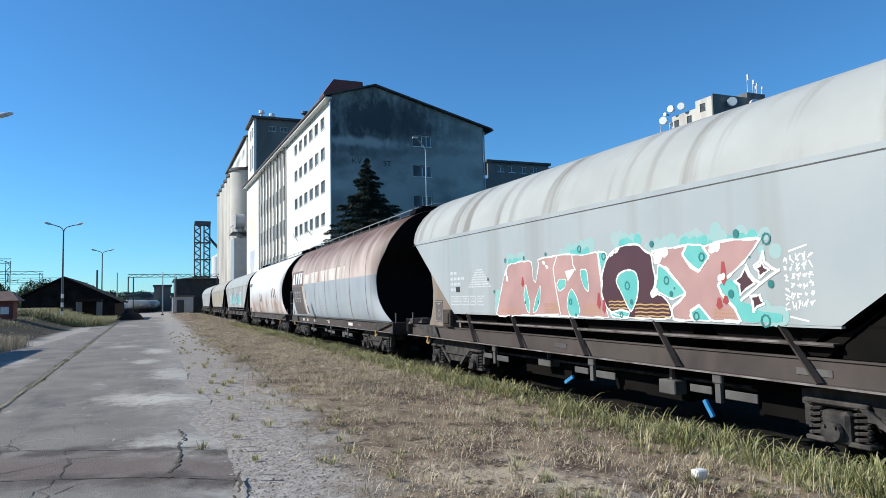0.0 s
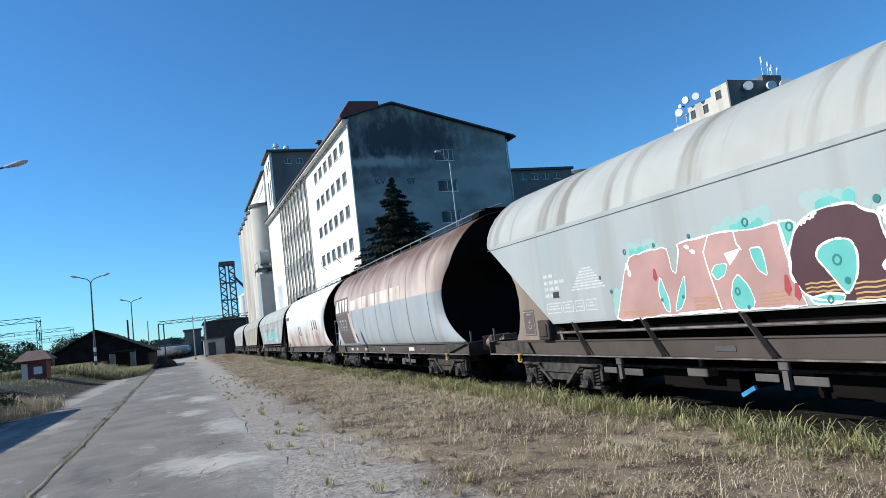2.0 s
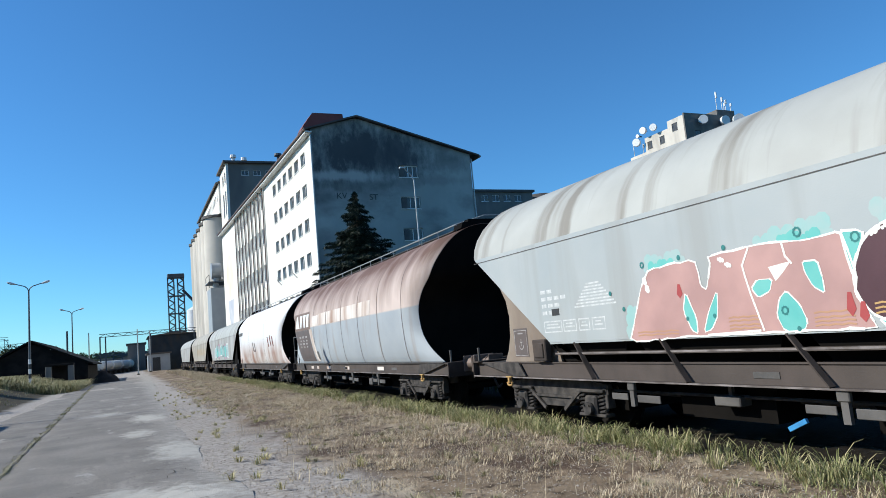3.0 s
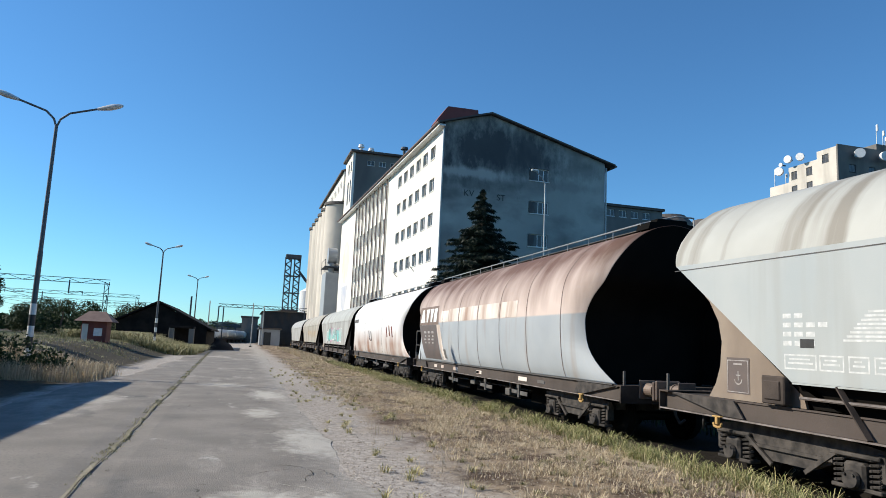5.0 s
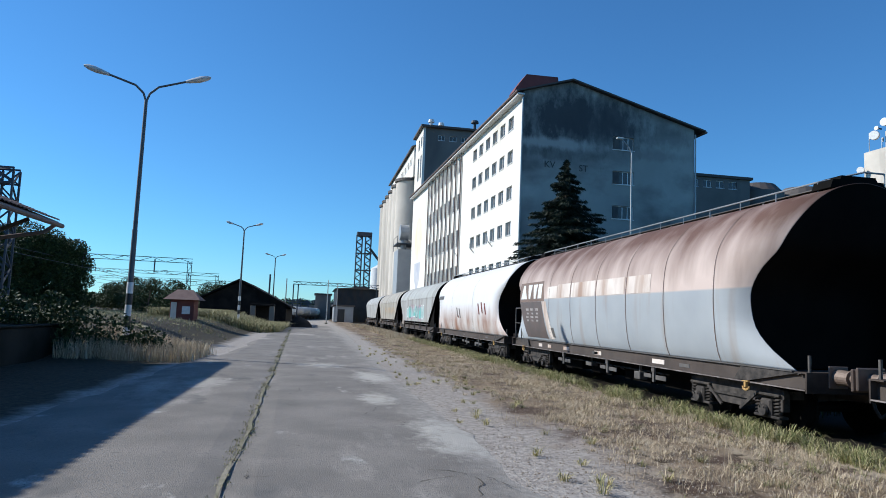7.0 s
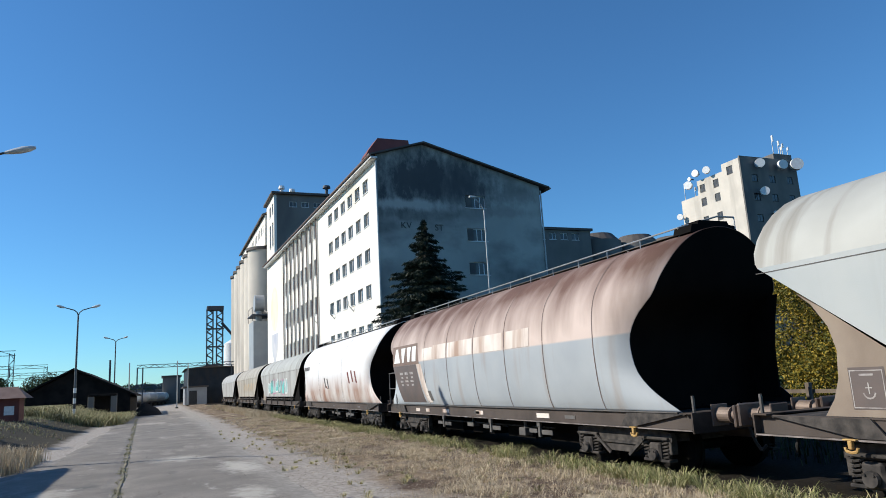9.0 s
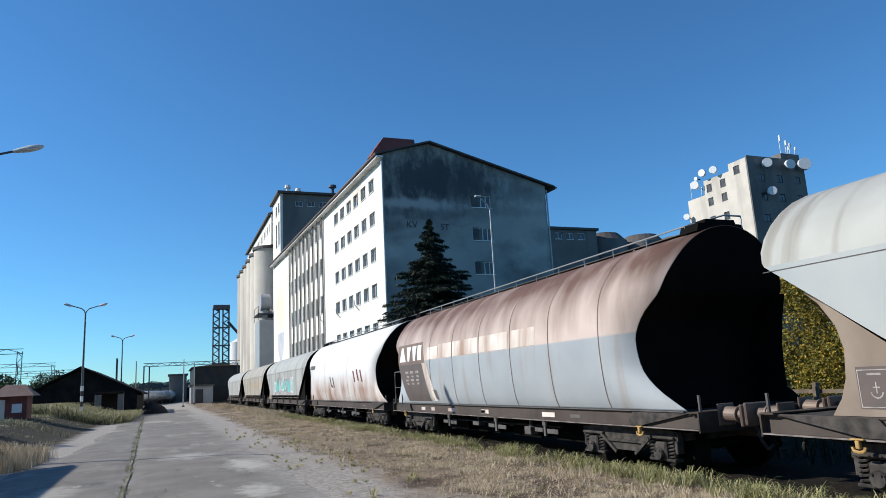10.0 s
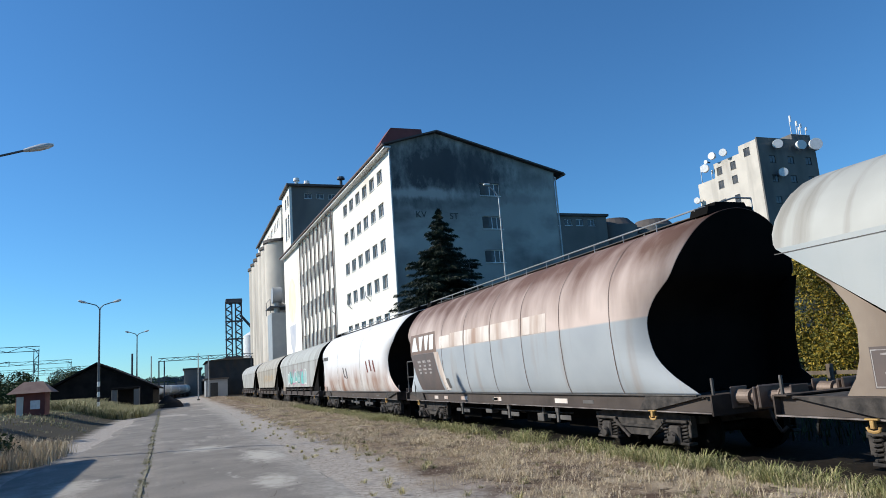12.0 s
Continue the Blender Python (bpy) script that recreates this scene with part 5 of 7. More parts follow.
for pts in ([(5.15, 1.99), (5.11, 1.9), (5.05, 1.83), (4.99, 1.8)], [(5.24, 1.61), (5.1, 1.7), (4.98, 1.78), (4.83, 1.87), (4.73, 1.92)], [(5.04, 1.98), (4.96, 2.03), (4.92, 2.12), (4.91, 2.02), (4.82, 1.95), (4.76, 1.92)]):
    white += stroke(pts, 0.016)
flat_paint(W1, "white_outline", white, M_CREAM, GX - 0.0040)
waves = lambda a, b, zs: sum([stroke([(a + (b - a) * i / 6, z + 0.010 * (i % 2)) for i in range(7)], 0.009) for z in zs], [])
flat_paint(W1, "ochre_line", waves(7.62, 7.22, (1.50, 1.545, 1.59)) + waves(7.05, 6.40, (1.40, 1.45, 1.50, 1.55)), M_GOLD, GX - 0.0046)
flat_paint(W1, "brown_line", waves(9.36, 8.95, (1.42, 1.46, 1.51, 1.55)) + waves(8.26, 7.84, (1.41, 1.45, 1.49, 1.54)) + waves(5.64, 5.36, (1.42, 1.46, 1.50)) + waves(10.95, 10.2, (1.40, 1.44)), M_SALMON_DARK, GX - 0.0046)
flat_paint(W1, "red_drip", [[(y - 0.02, z), (y + 0.02, z), (y + 0.05, z - h * 0.7), (y, z - h), (y - 0.05, z - h * 0.7)] for y, z, h in
           ((10.09, 2.02, 0.18), (7.86, 1.72, 0.24), (7.74, 1.62, 0.2), (5.48, 2.05, 0.28), (5.46, 1.66, 0.1), (5.56, 1.64, 0.14))], M_REDPAINT, GX - 0.0052)
RINGS = ((8.32, 2.39, 0.04), (7.71, 2.24, 0.04), (10.72, 2.34, 0.03), (7.2, 1.81, 0.045), (6.42, 1.86, 0.04), (5.8, 2.12, 0.04), (5.93, 1.42, 0.04), (4.87, 2.26, 0.05), (4.93, 1.39, 0.055), (8.6, 1.59, 0.035), (7.35, 1.41, 0.03))
flat_paint(W1, "teal_ring", sum([ring(y, z, r, 0.010) for y, z, r in RINGS], []), M_TEAL_DARK, GX - 0.0058)
flat_paint(W1, "teal_spot", [dot(y, z, r) for y, z, r in ((6.67, 2.34, 0.04), (5.27, 2.35, 0.045), (10.03, 2.35, 0.03), (7.12, 1.59, 0.035), (6.34, 1.69, 0.035), (5.38, 1.68, 0.045), (4.84, 1.78, 0.04), (10.01, 1.58, 0.025),
           (9.57, 1.59, 0.025), (8.46, 1.39, 0.025), (11.2, 1.78, 0.03), (11.46, 2.02, 0.03), (6.28, 1.76, 0.015), (5.1, 2.08, 0.012), (9.3, 2.37, 0.03))], M_TEAL_DARK, GX - 0.0064)
q = random.Random(12)
tags = []
for r in range(6):
    for k in range(5):
        y, z = 4.67 - 0.07 * k, 2.02 - 0.095 * r + 0.010 * k
        for _ in range(3):
            tags += stroke([(y - q.uniform(0, 0.055), z + q.uniform(-0.04, 0.04)), (y - q.uniform(0, 0.055), z + q.uniform(-0.04, 0.04))], 0.0075)
tags += stroke([(4.6, 2.11), (4.4, 2.16)], 0.009) + stroke([(4.62, 1.44), (4.42, 1.40)], 0.009)
flat_paint(W1, "tag", tags, M_CREAM, GX - 0.0010, "cream spray strokes")
lab = []
for r, n in enumerate((2, 4, 3, 3)):
    for k in range(n):
        y = 13.30 - 0.19 * k
        lab.append([(y, 2.22 - 0.115 * r), (y - 0.14, 2.22 - 0.115 * r), (y - 0.14, 2.16 - 0.115 * r), (y, 2.16 - 0.115 * r)])
for r in range(8):
    h = 0.16 + 0.05 * r
    lab.append([(11.86 + h, 2.23 - 0.047 * r), (11.86 - h, 2.23 - 0.047 * r), (11.86 - h, 2.205 - 0.047 * r), (11.86 + h, 2.205 - 0.047 * r)])
for y, wd in ((13.28, 0.5), (12.72, 0.34), (12.30, 0.26), (11.96, 0.3)):
    lab += outline([(y, 1.70), (y - wd, 1.70), (y - wd, 1.53), (y, 1.53)], 0.010) + stroke([(y - 0.06, 1.60), (y - wd + 0.06, 1.60)], 0.012) + stroke([(y - 0.08, 1.65), (y - wd + 0.1, 1.65)], 0.01)
flat_paint(W1, "marking", lab, M_STENCIL, GX - 0.0010, "white stencilled marking bars")
flat_paint(W1, "dark_marking_box", [[(13.02, 1.90), (12.80, 1.90), (12.80, 1.79), (13.02, 1.79)]], M_BLACK, GX - 0.0018)
PX = XC - 1.233
flat_paint(W1, "placard", [[(14.55, 1.13), (14.08, 1.13), (14.08, 1.63), (14.55, 1.63)]], M_DARKPANEL, PX - 0.002, "dark placard with a white border")
flat_paint(W1, "placard_border", outline([(14.53, 1.15), (14.11, 1.15), (14.11, 1.59), (14.53, 1.59)], 0.006) + stroke([(14.31 + 0.075 * math.cos(a), 1.33 + 0.07 * math.sin(a)) for a in (3.3, 3.8, 4.3, 4.71, 5.1, 5.6, 6.1)], 0.009)
           + stroke([(14.31, 1.44), (14.31, 1.32)], 0.007) + stroke([(14.35, 1.385), (14.27, 1.385)], 0.006) + stroke([(14.40, 1.54), (14.24, 1.54)], 0.012), M_PALEMARK, PX - 0.005)
bx = Shape().box(-1.42, -1.30, 4.62, 5.02, 1.06, 1.42, 0.015).box(-1.44, -1.42, 4.68, 4.96, 1.12, 1.36, 0.01)
part("control_box", bx, M_STEEL, W1)

# the body sits a little lower at one end on its springs
for ob in W1.children:
    if ob.data and not ob.name.startswith("bogie"):
        for v in ob.data.vertices:
            v.co.z += 0.0028 * v.co.y * v.co.z
for ob in W1.children:
    if ob.name.split(".")[0] in ("turquoise_haze", "white_outline", "marking", "tag", "ochre_line", "teal_ring", "teal_spot", "red_drip", "turquoise_spray", "brown_line"):
        tagged(ob, kind="stuff")


# ---- buildings ----
def wall_grid(axis, at, thick, a0, a1, z0, z1, holes):
    """A wall in the plane axis = at, one connected mesh with real openings and reveals; holes are (a, b, z, z)."""
    ca = sorted({a0, a1, *[h[0] for h in holes], *[h[1] for h in holes]})
    cz = sorted({z0, z1, *[h[2] for h in holes], *[h[3] for h in holes]})
    na, nz = len(ca) - 1, len(cz) - 1
    full = {(i, j) for i in range(na) for j in range(nz)
            if not any(h[0] - 1e-6 <= ca[i] and ca[i + 1] <= h[1] + 1e-6 and h[2] - 1e-6 <= cz[j] and cz[j + 1] <= h[3] + 1e-6 for h in holes)}
    index, v, f = {}, [], []

    def corner(i, j, k):
        if (i, j, k) not in index:
            index[i, j, k] = len(v)
            d = at + thick * k
            v.append((d, ca[i], cz[j]) if axis == 0 else (ca[i], d, cz[j]))
        return index[i, j, k]

    for i, j in sorted(full):
        for k in (0, 1):
            f.append((corner(i, j, k), corner(i + 1, j, k), corner(i + 1, j + 1, k), corner(i, j + 1, k)))
        for di, dj, p, r in ((-1, 0, (0, 0), (0, 1)), (1, 0, (1, 0), (1, 1)), (0, -1, (0, 0), (1, 0)), (0, 1, (0, 1), (1, 1))):
            if (i + di, j + dj) not in full:
                f.append((corner(i + p[0], j + p[1], 0), corner(i + r[0], j + r[1], 0), corner(i + r[0], j + r[1], 1), corner(i + p[0], j + p[1], 1)))
    return Shape().add(v, f)


def window(parent, axis, at, a, b, z0, z1, bars=2, deep=0.12, m=None):
    """A casement set back in its opening: frame with upright bars, a pane, a sill."""
    t = 0.07
    wide = (b - a - t * (bars + 2)) / (bars + 1)
    panes = [(a + t + k * (wide + t), a + t + k * (wide + t) + wide, z0 + t, z1 - t) for k in range(bars + 1)]
    w = part("window", wall_grid(axis, at + deep, 0.07, a, b, z0, z1, panes), m or M_FRAMEW, parent)

    def slab_at(p, q, u, v, d0, d1):
        return Shape().box(at + d0, at + d1, p, q, u, v) if axis == 0 else Shape().box(p, q, at + d0, at + d1, u, v)

    part("pane", slab_at(a + t * 0.5, b - t * 0.5, z0 + t * 0.5, z1 - t * 0.5, deep + 0.03, deep + 0.045), M_GLASS, w)
    part("sill", slab_at(a - 0.05, b + 0.05, z0 - 0.06, z0, -0.06, deep), m or M_FRAMEW, w)
    return w


BX, BY = 15.58, 62.0
MILL = thing("grain_mill_building", "tall white-rendered grain mill with a dark weathered gable", "building")
holesA = [(64.55 + 2.5 * k, 66.1 + 2.5 * k, z - 0.60, z + 0.60) for k in range(6) for z in (9.72, 12.9, 16.15, 19.2)] + [(64.55 + 2.5 * k, 66.1 + 2.5 * k, 6.35, 6.95) for k in range(6)]
holesB = [(84.1 + 2.45 * k, 85.5 + 2.45 * k, a, b) for k in range(8) for a, b in ((4.2, 7.7), (9.9, 11.9), (14.3, 16.2), (18.6, 20.4))]
part("front_wall", wall_grid(0, BX, 0.4, BY + 0.004, 117.0, -0.1, 21.2, holesA + holesB), M_FACADE, MILL)
for h in holesA:
    window(MILL, 0, BX, *h, bars=2, deep=0.16)
for h in holesB:
    window(MILL, 0, BX, *h, bars=1, deep=0.10)
for k in range(9):
    y = 83.35 + 2.45 * k
    part("pilaster", Shape().box(BX - 0.14, BX - 0.003, y, y + 0.22, 1.0, 20.9, 0.02), M_FACADE, MILL)
    part("rain_pipe", Shape().tube((BX - 0.2, y + 0.11, 2.0), (BX - 0.2, y + 0.11, 20.9), 0.055, n=6), M_GUTTER, MILL)
gh = [(23.85, 25.85, z - 0.58, z + 0.58) for z in (8.3, 11.35, 14.4, 17.45)]
part("gable_wall", wall_grid(1, BY, 0.4, BX, 31.7, -0.1, 18.9, gh), M_GABLE, MILL, "grey render darkened by weather")
part("gable_top", Shape().prism([(BX, 18.9), (31.7, 18.9), (31.7, 19.35), (19.9, 22.45), (BX, 21.2)], 1, BY, BY + 0.4), M_GABLE, MILL)
for h in gh:
    window(MILL, 1, BY, *h, bars=3)
    part("shutter_panel", Shape().box(h[0] + 0.05, h[0] + 0.62, BY + 0.03, BY + 0.08, h[2] + 0.06, h[3] - 0.06), M_MOULD, MILL)
part("back_wall", Shape().box(31.3, 31.7, BY + 0.4, 117.0, -0.1, 19.3), M_GABLE, MILL)
part("far_wall", Shape().box(BX + 0.4, 31.3, 116.6, 117.0, -0.1, 19.0), M_GABLE, MILL)
roof = Shape().prism([(14.95, 20.98), (19.9, 22.48), (32.6, 19.15), (32.6, 19.29), (19.9, 22.62), (14.95, 21.12)], 1, BY - 0.45, 117.3)
part("roof", roof, M_ROOFDARK, MILL)
part("gutter", Shape().tube((14.9, BY - 0.45, 21.02), (14.9, 117.3, 21.02), 0.11, n=8), M_GUTTER, MILL)
part("gutter", Shape().tube((32.65, BY - 0.45, 19.1), (32.65, 117.3, 19.1), 0.11, n=8), M_GUTTER, MILL)
for x in (BX - 0.1, 31.75):
    part("downpipe", Shape().tube((x, BY - 0.12, 0), (x, BY - 0.12, 20.6 if x < 20 else 18.9), 0.075, n=8), M_PIPE, MILL)
part("red_dormer", Shape().prism([(15.1, 21.5), (15.3, 21.9), (16.2, 23.15), (19.1, 23.2), (19.2, 22.4)], 1, 63.2, 64.8), M_REDROOF, MILL, "red sheet-metal roof box")
part("eave_board", Shape().box(14.98, BX, BY - 0.3, 117, 20.75, 20.9), M_FRAMEW, MILL)


def lettering(body, size, parent, m, place, turn):
    cu = bpy.data.curves.new("lettering", "FONT")
    cu.body, cu.size, cu.extrude = body, size, 0.01
    tmp = bpy.data.objects.new("tmp", cu)
    scene.collection.objects.link(tmp)
    me = bpy.data.meshes.new_from_object(tmp.evaluated_get(bpy.context.evaluated_depsgraph_get()))
    bpy.data.objects.remove(tmp)
    me.materials.append(m)
    o = part("wall_lettering", me, None, parent, "dark painted wall letters")
    o.matrix_basis = pose(*place, *turn)
    return o


lettering("KV", 0.8, MILL, M_MOULD, (17.55, BY - 0.03, 14.75), (90, 0, 0))
lettering("ST", 0.8, MILL, M_MOULD, (20.7, BY - 0.03, 14.65), (90, 0, 0))
# the painted emblem on the blank end of the front
em = Shape().add([(BX - 0.006, 111.0 + 3.0 * math.cos(a), 13.6 + 3.3 * math.sin(a)) for a in [6.283 * k / 18 for k in range(18)]], [tuple(range(18))])
part("wall_emblem", em, mat("faded_yellow_wall_paint", (0.74, 0.66, 0.46), (0.74, 0.69, 0.56), 0.5, 0.85, 0.05), MILL, "faded yellow emblem")
em = Shape().add([(BX - 0.010, y, z) for y, z in ((108.4, 9.9), (113.6, 9.9), (113.0, 7.2), (111.0, 5.4), (109.0, 7.2))], [(0, 1, 2, 3, 4)])
part("wall_emblem", em, mat("faded_grey_wall_paint", (0.42, 0.44, 0.50), (0.55, 0.55, 0.56), 0.5, 0.85, 0.05), MILL, "faded grey emblem")
for k in range(6):
    part("wall_bracket", Shape().bar((BX, 83.8 - 3.4 * k, 8.6), (BX - 0.5, 83.8 - 3.4 * k - 0.2, 9.1), 0.06).bar((BX - 0.5, 83.6 - 3.4 * k, 9.1), (BX - 0.5, 83.6 - 3.4 * k, 9.5), 0.05), M_PIPE, MILL) if k % 2 == 0 else None

# the house stands at a small angle to the track
TURN = Matrix.Translation((BX, BY, 0)) @ pose(0, 0, 0, 0, 0, 1.5) @ Matrix.Translation((-BX, -BY, 0))
MILL.matrix_basis = TURN

# silo tower behind the mill
TOWER = thing("silo_head_tower", "concrete head house over the silos, its shaded walls painted darker", "tower")
hw = [(18 + 2.0 * k, 19.2 + 2.0 * k, 31.4, 32.3) for k in range(3)]
# Dark -y wall and white -x wall: shade and sun set by colour.
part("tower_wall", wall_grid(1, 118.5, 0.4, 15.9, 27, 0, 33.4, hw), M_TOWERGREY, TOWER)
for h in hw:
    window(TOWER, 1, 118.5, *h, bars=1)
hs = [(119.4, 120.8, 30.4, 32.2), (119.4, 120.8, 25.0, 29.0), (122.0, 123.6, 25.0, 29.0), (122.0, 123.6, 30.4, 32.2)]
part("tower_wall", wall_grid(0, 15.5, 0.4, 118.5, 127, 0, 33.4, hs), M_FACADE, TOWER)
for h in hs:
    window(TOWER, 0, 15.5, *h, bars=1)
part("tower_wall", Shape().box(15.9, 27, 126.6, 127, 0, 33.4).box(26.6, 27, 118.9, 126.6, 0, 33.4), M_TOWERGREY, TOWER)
part("tower_roof", Shape().box(15.0, 27.5, 117.9, 127.5, 33.4, 33.8, 0.05), M_ROOFDARK, TOWER)
for x, y in ((17.0, 120), (19.0, 121.5)):
    part("roof_vent", Shape().tube((x, y, 33.8), (x, y, 34.8), 0.3, n=10).tube((x, y, 34.8), (x, y, 35.3), 0.55, 0.45, n=10), M_DISH, TOWER)
part("roof_vent", Shape().tube((24.5, 119.5, 33.8), (24.5, 119.5, 35.2), 0.25, n=10).tube((24.5, 119.5, 35.2), (24.5, 119.5, 35.6), 0.7, 0.6, n=10), M_LATTICE, TOWER)
SILO = thing("grain_silos", "row of pale concrete grain silo cylinders with a gallery", "silo")
for k in range(6):
    y = 131.2 + 6.1 * k
    part("silo_cylinder", Shape().tube((15.75, y, 0), (15.75, y, 26.5), 3.0, n=28), M_CONCRETE, SILO, smooth=True)
    part("silo_ledge", Shape().tube((15.75, y, 26.2), (15.75, y, 26.7), 3.25, n=28), M_ROOFDARK, SILO)
gw = [(129.0 + 2.2 * k, 129.9 + 2.2 * k, 29.3, 30.7) for k in range(15)]
part("gallery_wall", wall_grid(0, 15.2, 0.3, 127.004, 165, 26.7, 32.0, gw), M_FACADE, SILO)
for h in gw:
    window(SILO, 0, 15.2, *h, bars=0)
part("gallery_roof", Shape().prism([(14.7, 31.9), (17.4, 33.1), (20.2, 31.9), (20.2, 32.2), (17.4, 33.4), (14.7, 32.2)], 1, 127.01, 165.5), M_ROOFDARK, SILO)
part("gallery_wall", Shape().box(19.5, 19.8, 127.004, 165, 26.7, 32.0).box(15.5, 19.5, 164.7, 165, 26.7, 32.0), M_FACADE, SILO)
DUST = thing("dust_filter_house", "grey sheet-metal filter house with a round fan", "filter house")
part("housing", Shape().box(12.55, 15.3, 122, 127.6, 0, 13.0, 0.06), M_METALGREY, DUST)
part("fan", Shape().tube((12.9, 123.5, 16.0), (14.4, 123.5, 16.0), 1.35, n=20), M_METALGREY, DUST, smooth=True)
part("duct", Shape().path([(13.6, 123.5, 13.0), (13.6, 123.5, 14.9)], 0.5).path([(13.6, 124.6, 15.2), (15.4, 126.5, 14.4)], 0.45), M_METALGREY, DUST)
part("platform", Shape().box(12.3, 15.5, 121.7, 127.9, 13.9, 14.05).bar((12.4, 122, 13.0), (12.4, 122, 15.2), 0.08).bar((12.4, 127.6, 13.0), (12.4, 127.6, 15.2), 0.08).bar((12.4, 122, 15.2), (12.4, 127.6, 15.2), 0.06), M_LATTICE, DUST)

# silo block behind the gable on the other side
BLOCK = thing("silo_block", "dark concrete silo block with small roof windows", "building")
bw = [(47.6 + 1.9 * k, 48.8 + 1.9 * k, 20.6, 21.6) for k in range(4)]
part("block_wall", wall_grid(1, 90.0, 0.4, 46, 56.5, 0, 22.0, bw), M_TOWERGREY, BLOCK)
for h in bw:
    window(BLOCK, 1, 90.0, *h, bars=1)
part("block_wall", Shape().box(40.5, 46, 90, 100, 0, 19.5), M_TOWERGREY, BLOCK)
part("block_roof", Shape().box(45.7, 56.8, 89.7, 100, 22.0, 22.35), M_ROOFDARK, BLOCK)
for k in range(4):
    x = 60.0 + 7.2 * k
    part("silo_cylinder", Shape().tube((x, 93.5, 0), (x, 93.5, 21.0), 3.6, n=24), M_TOWERGREY, BLOCK, smooth=True)
    part("silo_dome", Shape().tube((x, 93.5, 21.0), (x, 93.5, 22.2), 3.5, 2.4, n=20), M_ROOFDARK, BLOCK)

# high block with the antennas
ANT = thing("antenna_block", "grey high-rise block with white dish antennas on top", "building")
ah = [(y, y + 1.7, z, z + 1.9) for y in (126.6, 131.0) for z in (30.6, 35.2, 39.8, 43.2)] + [(122.0, 123.8, 45.0, 46.9)]
# Pale concrete for the sunlit -x walls, a darker copy for shaded -y.
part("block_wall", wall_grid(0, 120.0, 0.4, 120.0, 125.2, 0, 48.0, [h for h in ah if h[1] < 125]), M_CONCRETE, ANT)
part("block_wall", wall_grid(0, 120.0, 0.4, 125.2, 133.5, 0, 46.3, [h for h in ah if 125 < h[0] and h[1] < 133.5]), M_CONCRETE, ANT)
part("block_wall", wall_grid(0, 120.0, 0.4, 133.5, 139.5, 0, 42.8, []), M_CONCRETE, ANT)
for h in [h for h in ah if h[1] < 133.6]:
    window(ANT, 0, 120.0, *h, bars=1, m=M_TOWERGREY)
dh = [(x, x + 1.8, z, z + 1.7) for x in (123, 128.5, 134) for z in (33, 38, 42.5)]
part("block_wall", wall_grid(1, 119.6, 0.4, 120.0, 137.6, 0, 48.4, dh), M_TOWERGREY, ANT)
for h in dh:
    # Dark frames keep the painted shade of this wall.
    window(ANT, 1, 119.6, *h, bars=1, m=M_HALL)
part("block_roof", Shape().box(120.4, 137.6, 120, 125.2, 47.6, 47.9).box(120.4, 137.6, 125.2, 133.5, 45.9, 46.2).box(120.4, 137.6, 133.5, 139.5, 42.4, 42.7), M_ROOFDARK, ANT)


def dish(x, y, z, r, nx, ny):
    d = thing("dish_antenna", "round white dish antenna on a bracket", "antenna", group="dishes on the block")
    n = Vector((nx, ny, 0)).normalized()
    r *= 0.6
    c = Vector((x, y, z))
    part("reflector", Shape().tube(c, c + n * (0.7 * r), r, r * 0.98, n=20).tube(c - n * (0.35 * r), c, r * 0.45, r, n=20), M_DISH, d, smooth=True)
    part("bracket", Shape().bar(c - n * (0.35 * r), c - n * 1.4, 0.25), M_LATTICE, d)


for a in ((118.8, 135.0, 45.6, 1.7, -1, -0.5), (118.9, 128.7, 47.6, 1.5, -1, -0.6), (118.9, 132.2, 47.9, 1.5, -1, -0.3), (119, 134.6, 47.2, 0.8, -1, -0.2), (118.8, 139.1, 38.6, 1.3, -1, -0.5),
          (124.6, 118.4, 46.4, 1.8, -0.7, -1), (131.5, 118.4, 46.5, 1.9, -0.3, -1), (136.2, 118.4, 46.9, 2.4, -0.6, -1), (124.9, 118.4, 39.8, 1.7, -0.7, -1), (127.5, 118.6, 35.0, 0.7, -0.3, -1)):
    dish(*a)
part("roof_house", Shape().box(131.5, 137.4, 120.2, 124.8, 47.9, 50.0, 0.05), M_TOWERGREY, ANT)
for x, y, z0, h in ((132.6, 121, 50, 5.0), (134.4, 121, 50, 3.8), (135.6, 121, 50, 3.2), (137.2, 121, 50, 2.4), (136.2, 122, 50, 2.8), (121, 139, 42.7, 5.0), (121, 135.5, 42.7, 3.0)):
    m = thing("antenna_mast", "thin antenna mast on the roof", "antenna", (x, y, z0 - 0.3), group="masts on the block")
    part("mast", Shape().tube((0, 0, 0), (0, 0, h), 0.10, 0.07, n=6), M_PIPE, m)
    part("aerial", Shape().tube((0, -0.3, h * 0.7), (0, -0.3, h * 1.0), 0.2, n=10), M_DISH, m)

# ---- across the road: ramp, goods building ----
RAMP = thing("loading_ramp", "old concrete loading ramp, blackened for its shadow", "ramp", (0.043, -0.66, -0.154), kind="structure")
RAMP.scale = (1.094, 1.094, 1.094)
part("ramp_body", Shape().box(-27, -8.0, -14, 30.4, -0.1, 1.02, 0.04), M_RAMP, RAMP)
part("ramp_edge", Shape().box(-8.25, -7.94, -14, 30.25, 1.02, 1.07, 0.015), M_RAMP, RAMP)
GOODS = thing("goods_building", "low white-plastered goods building with a dark tiled roof", "building", (0.043, -0.66, -0.154))
GOODS.scale = (1.094, 1.094, 1.094)
gx = -10.3
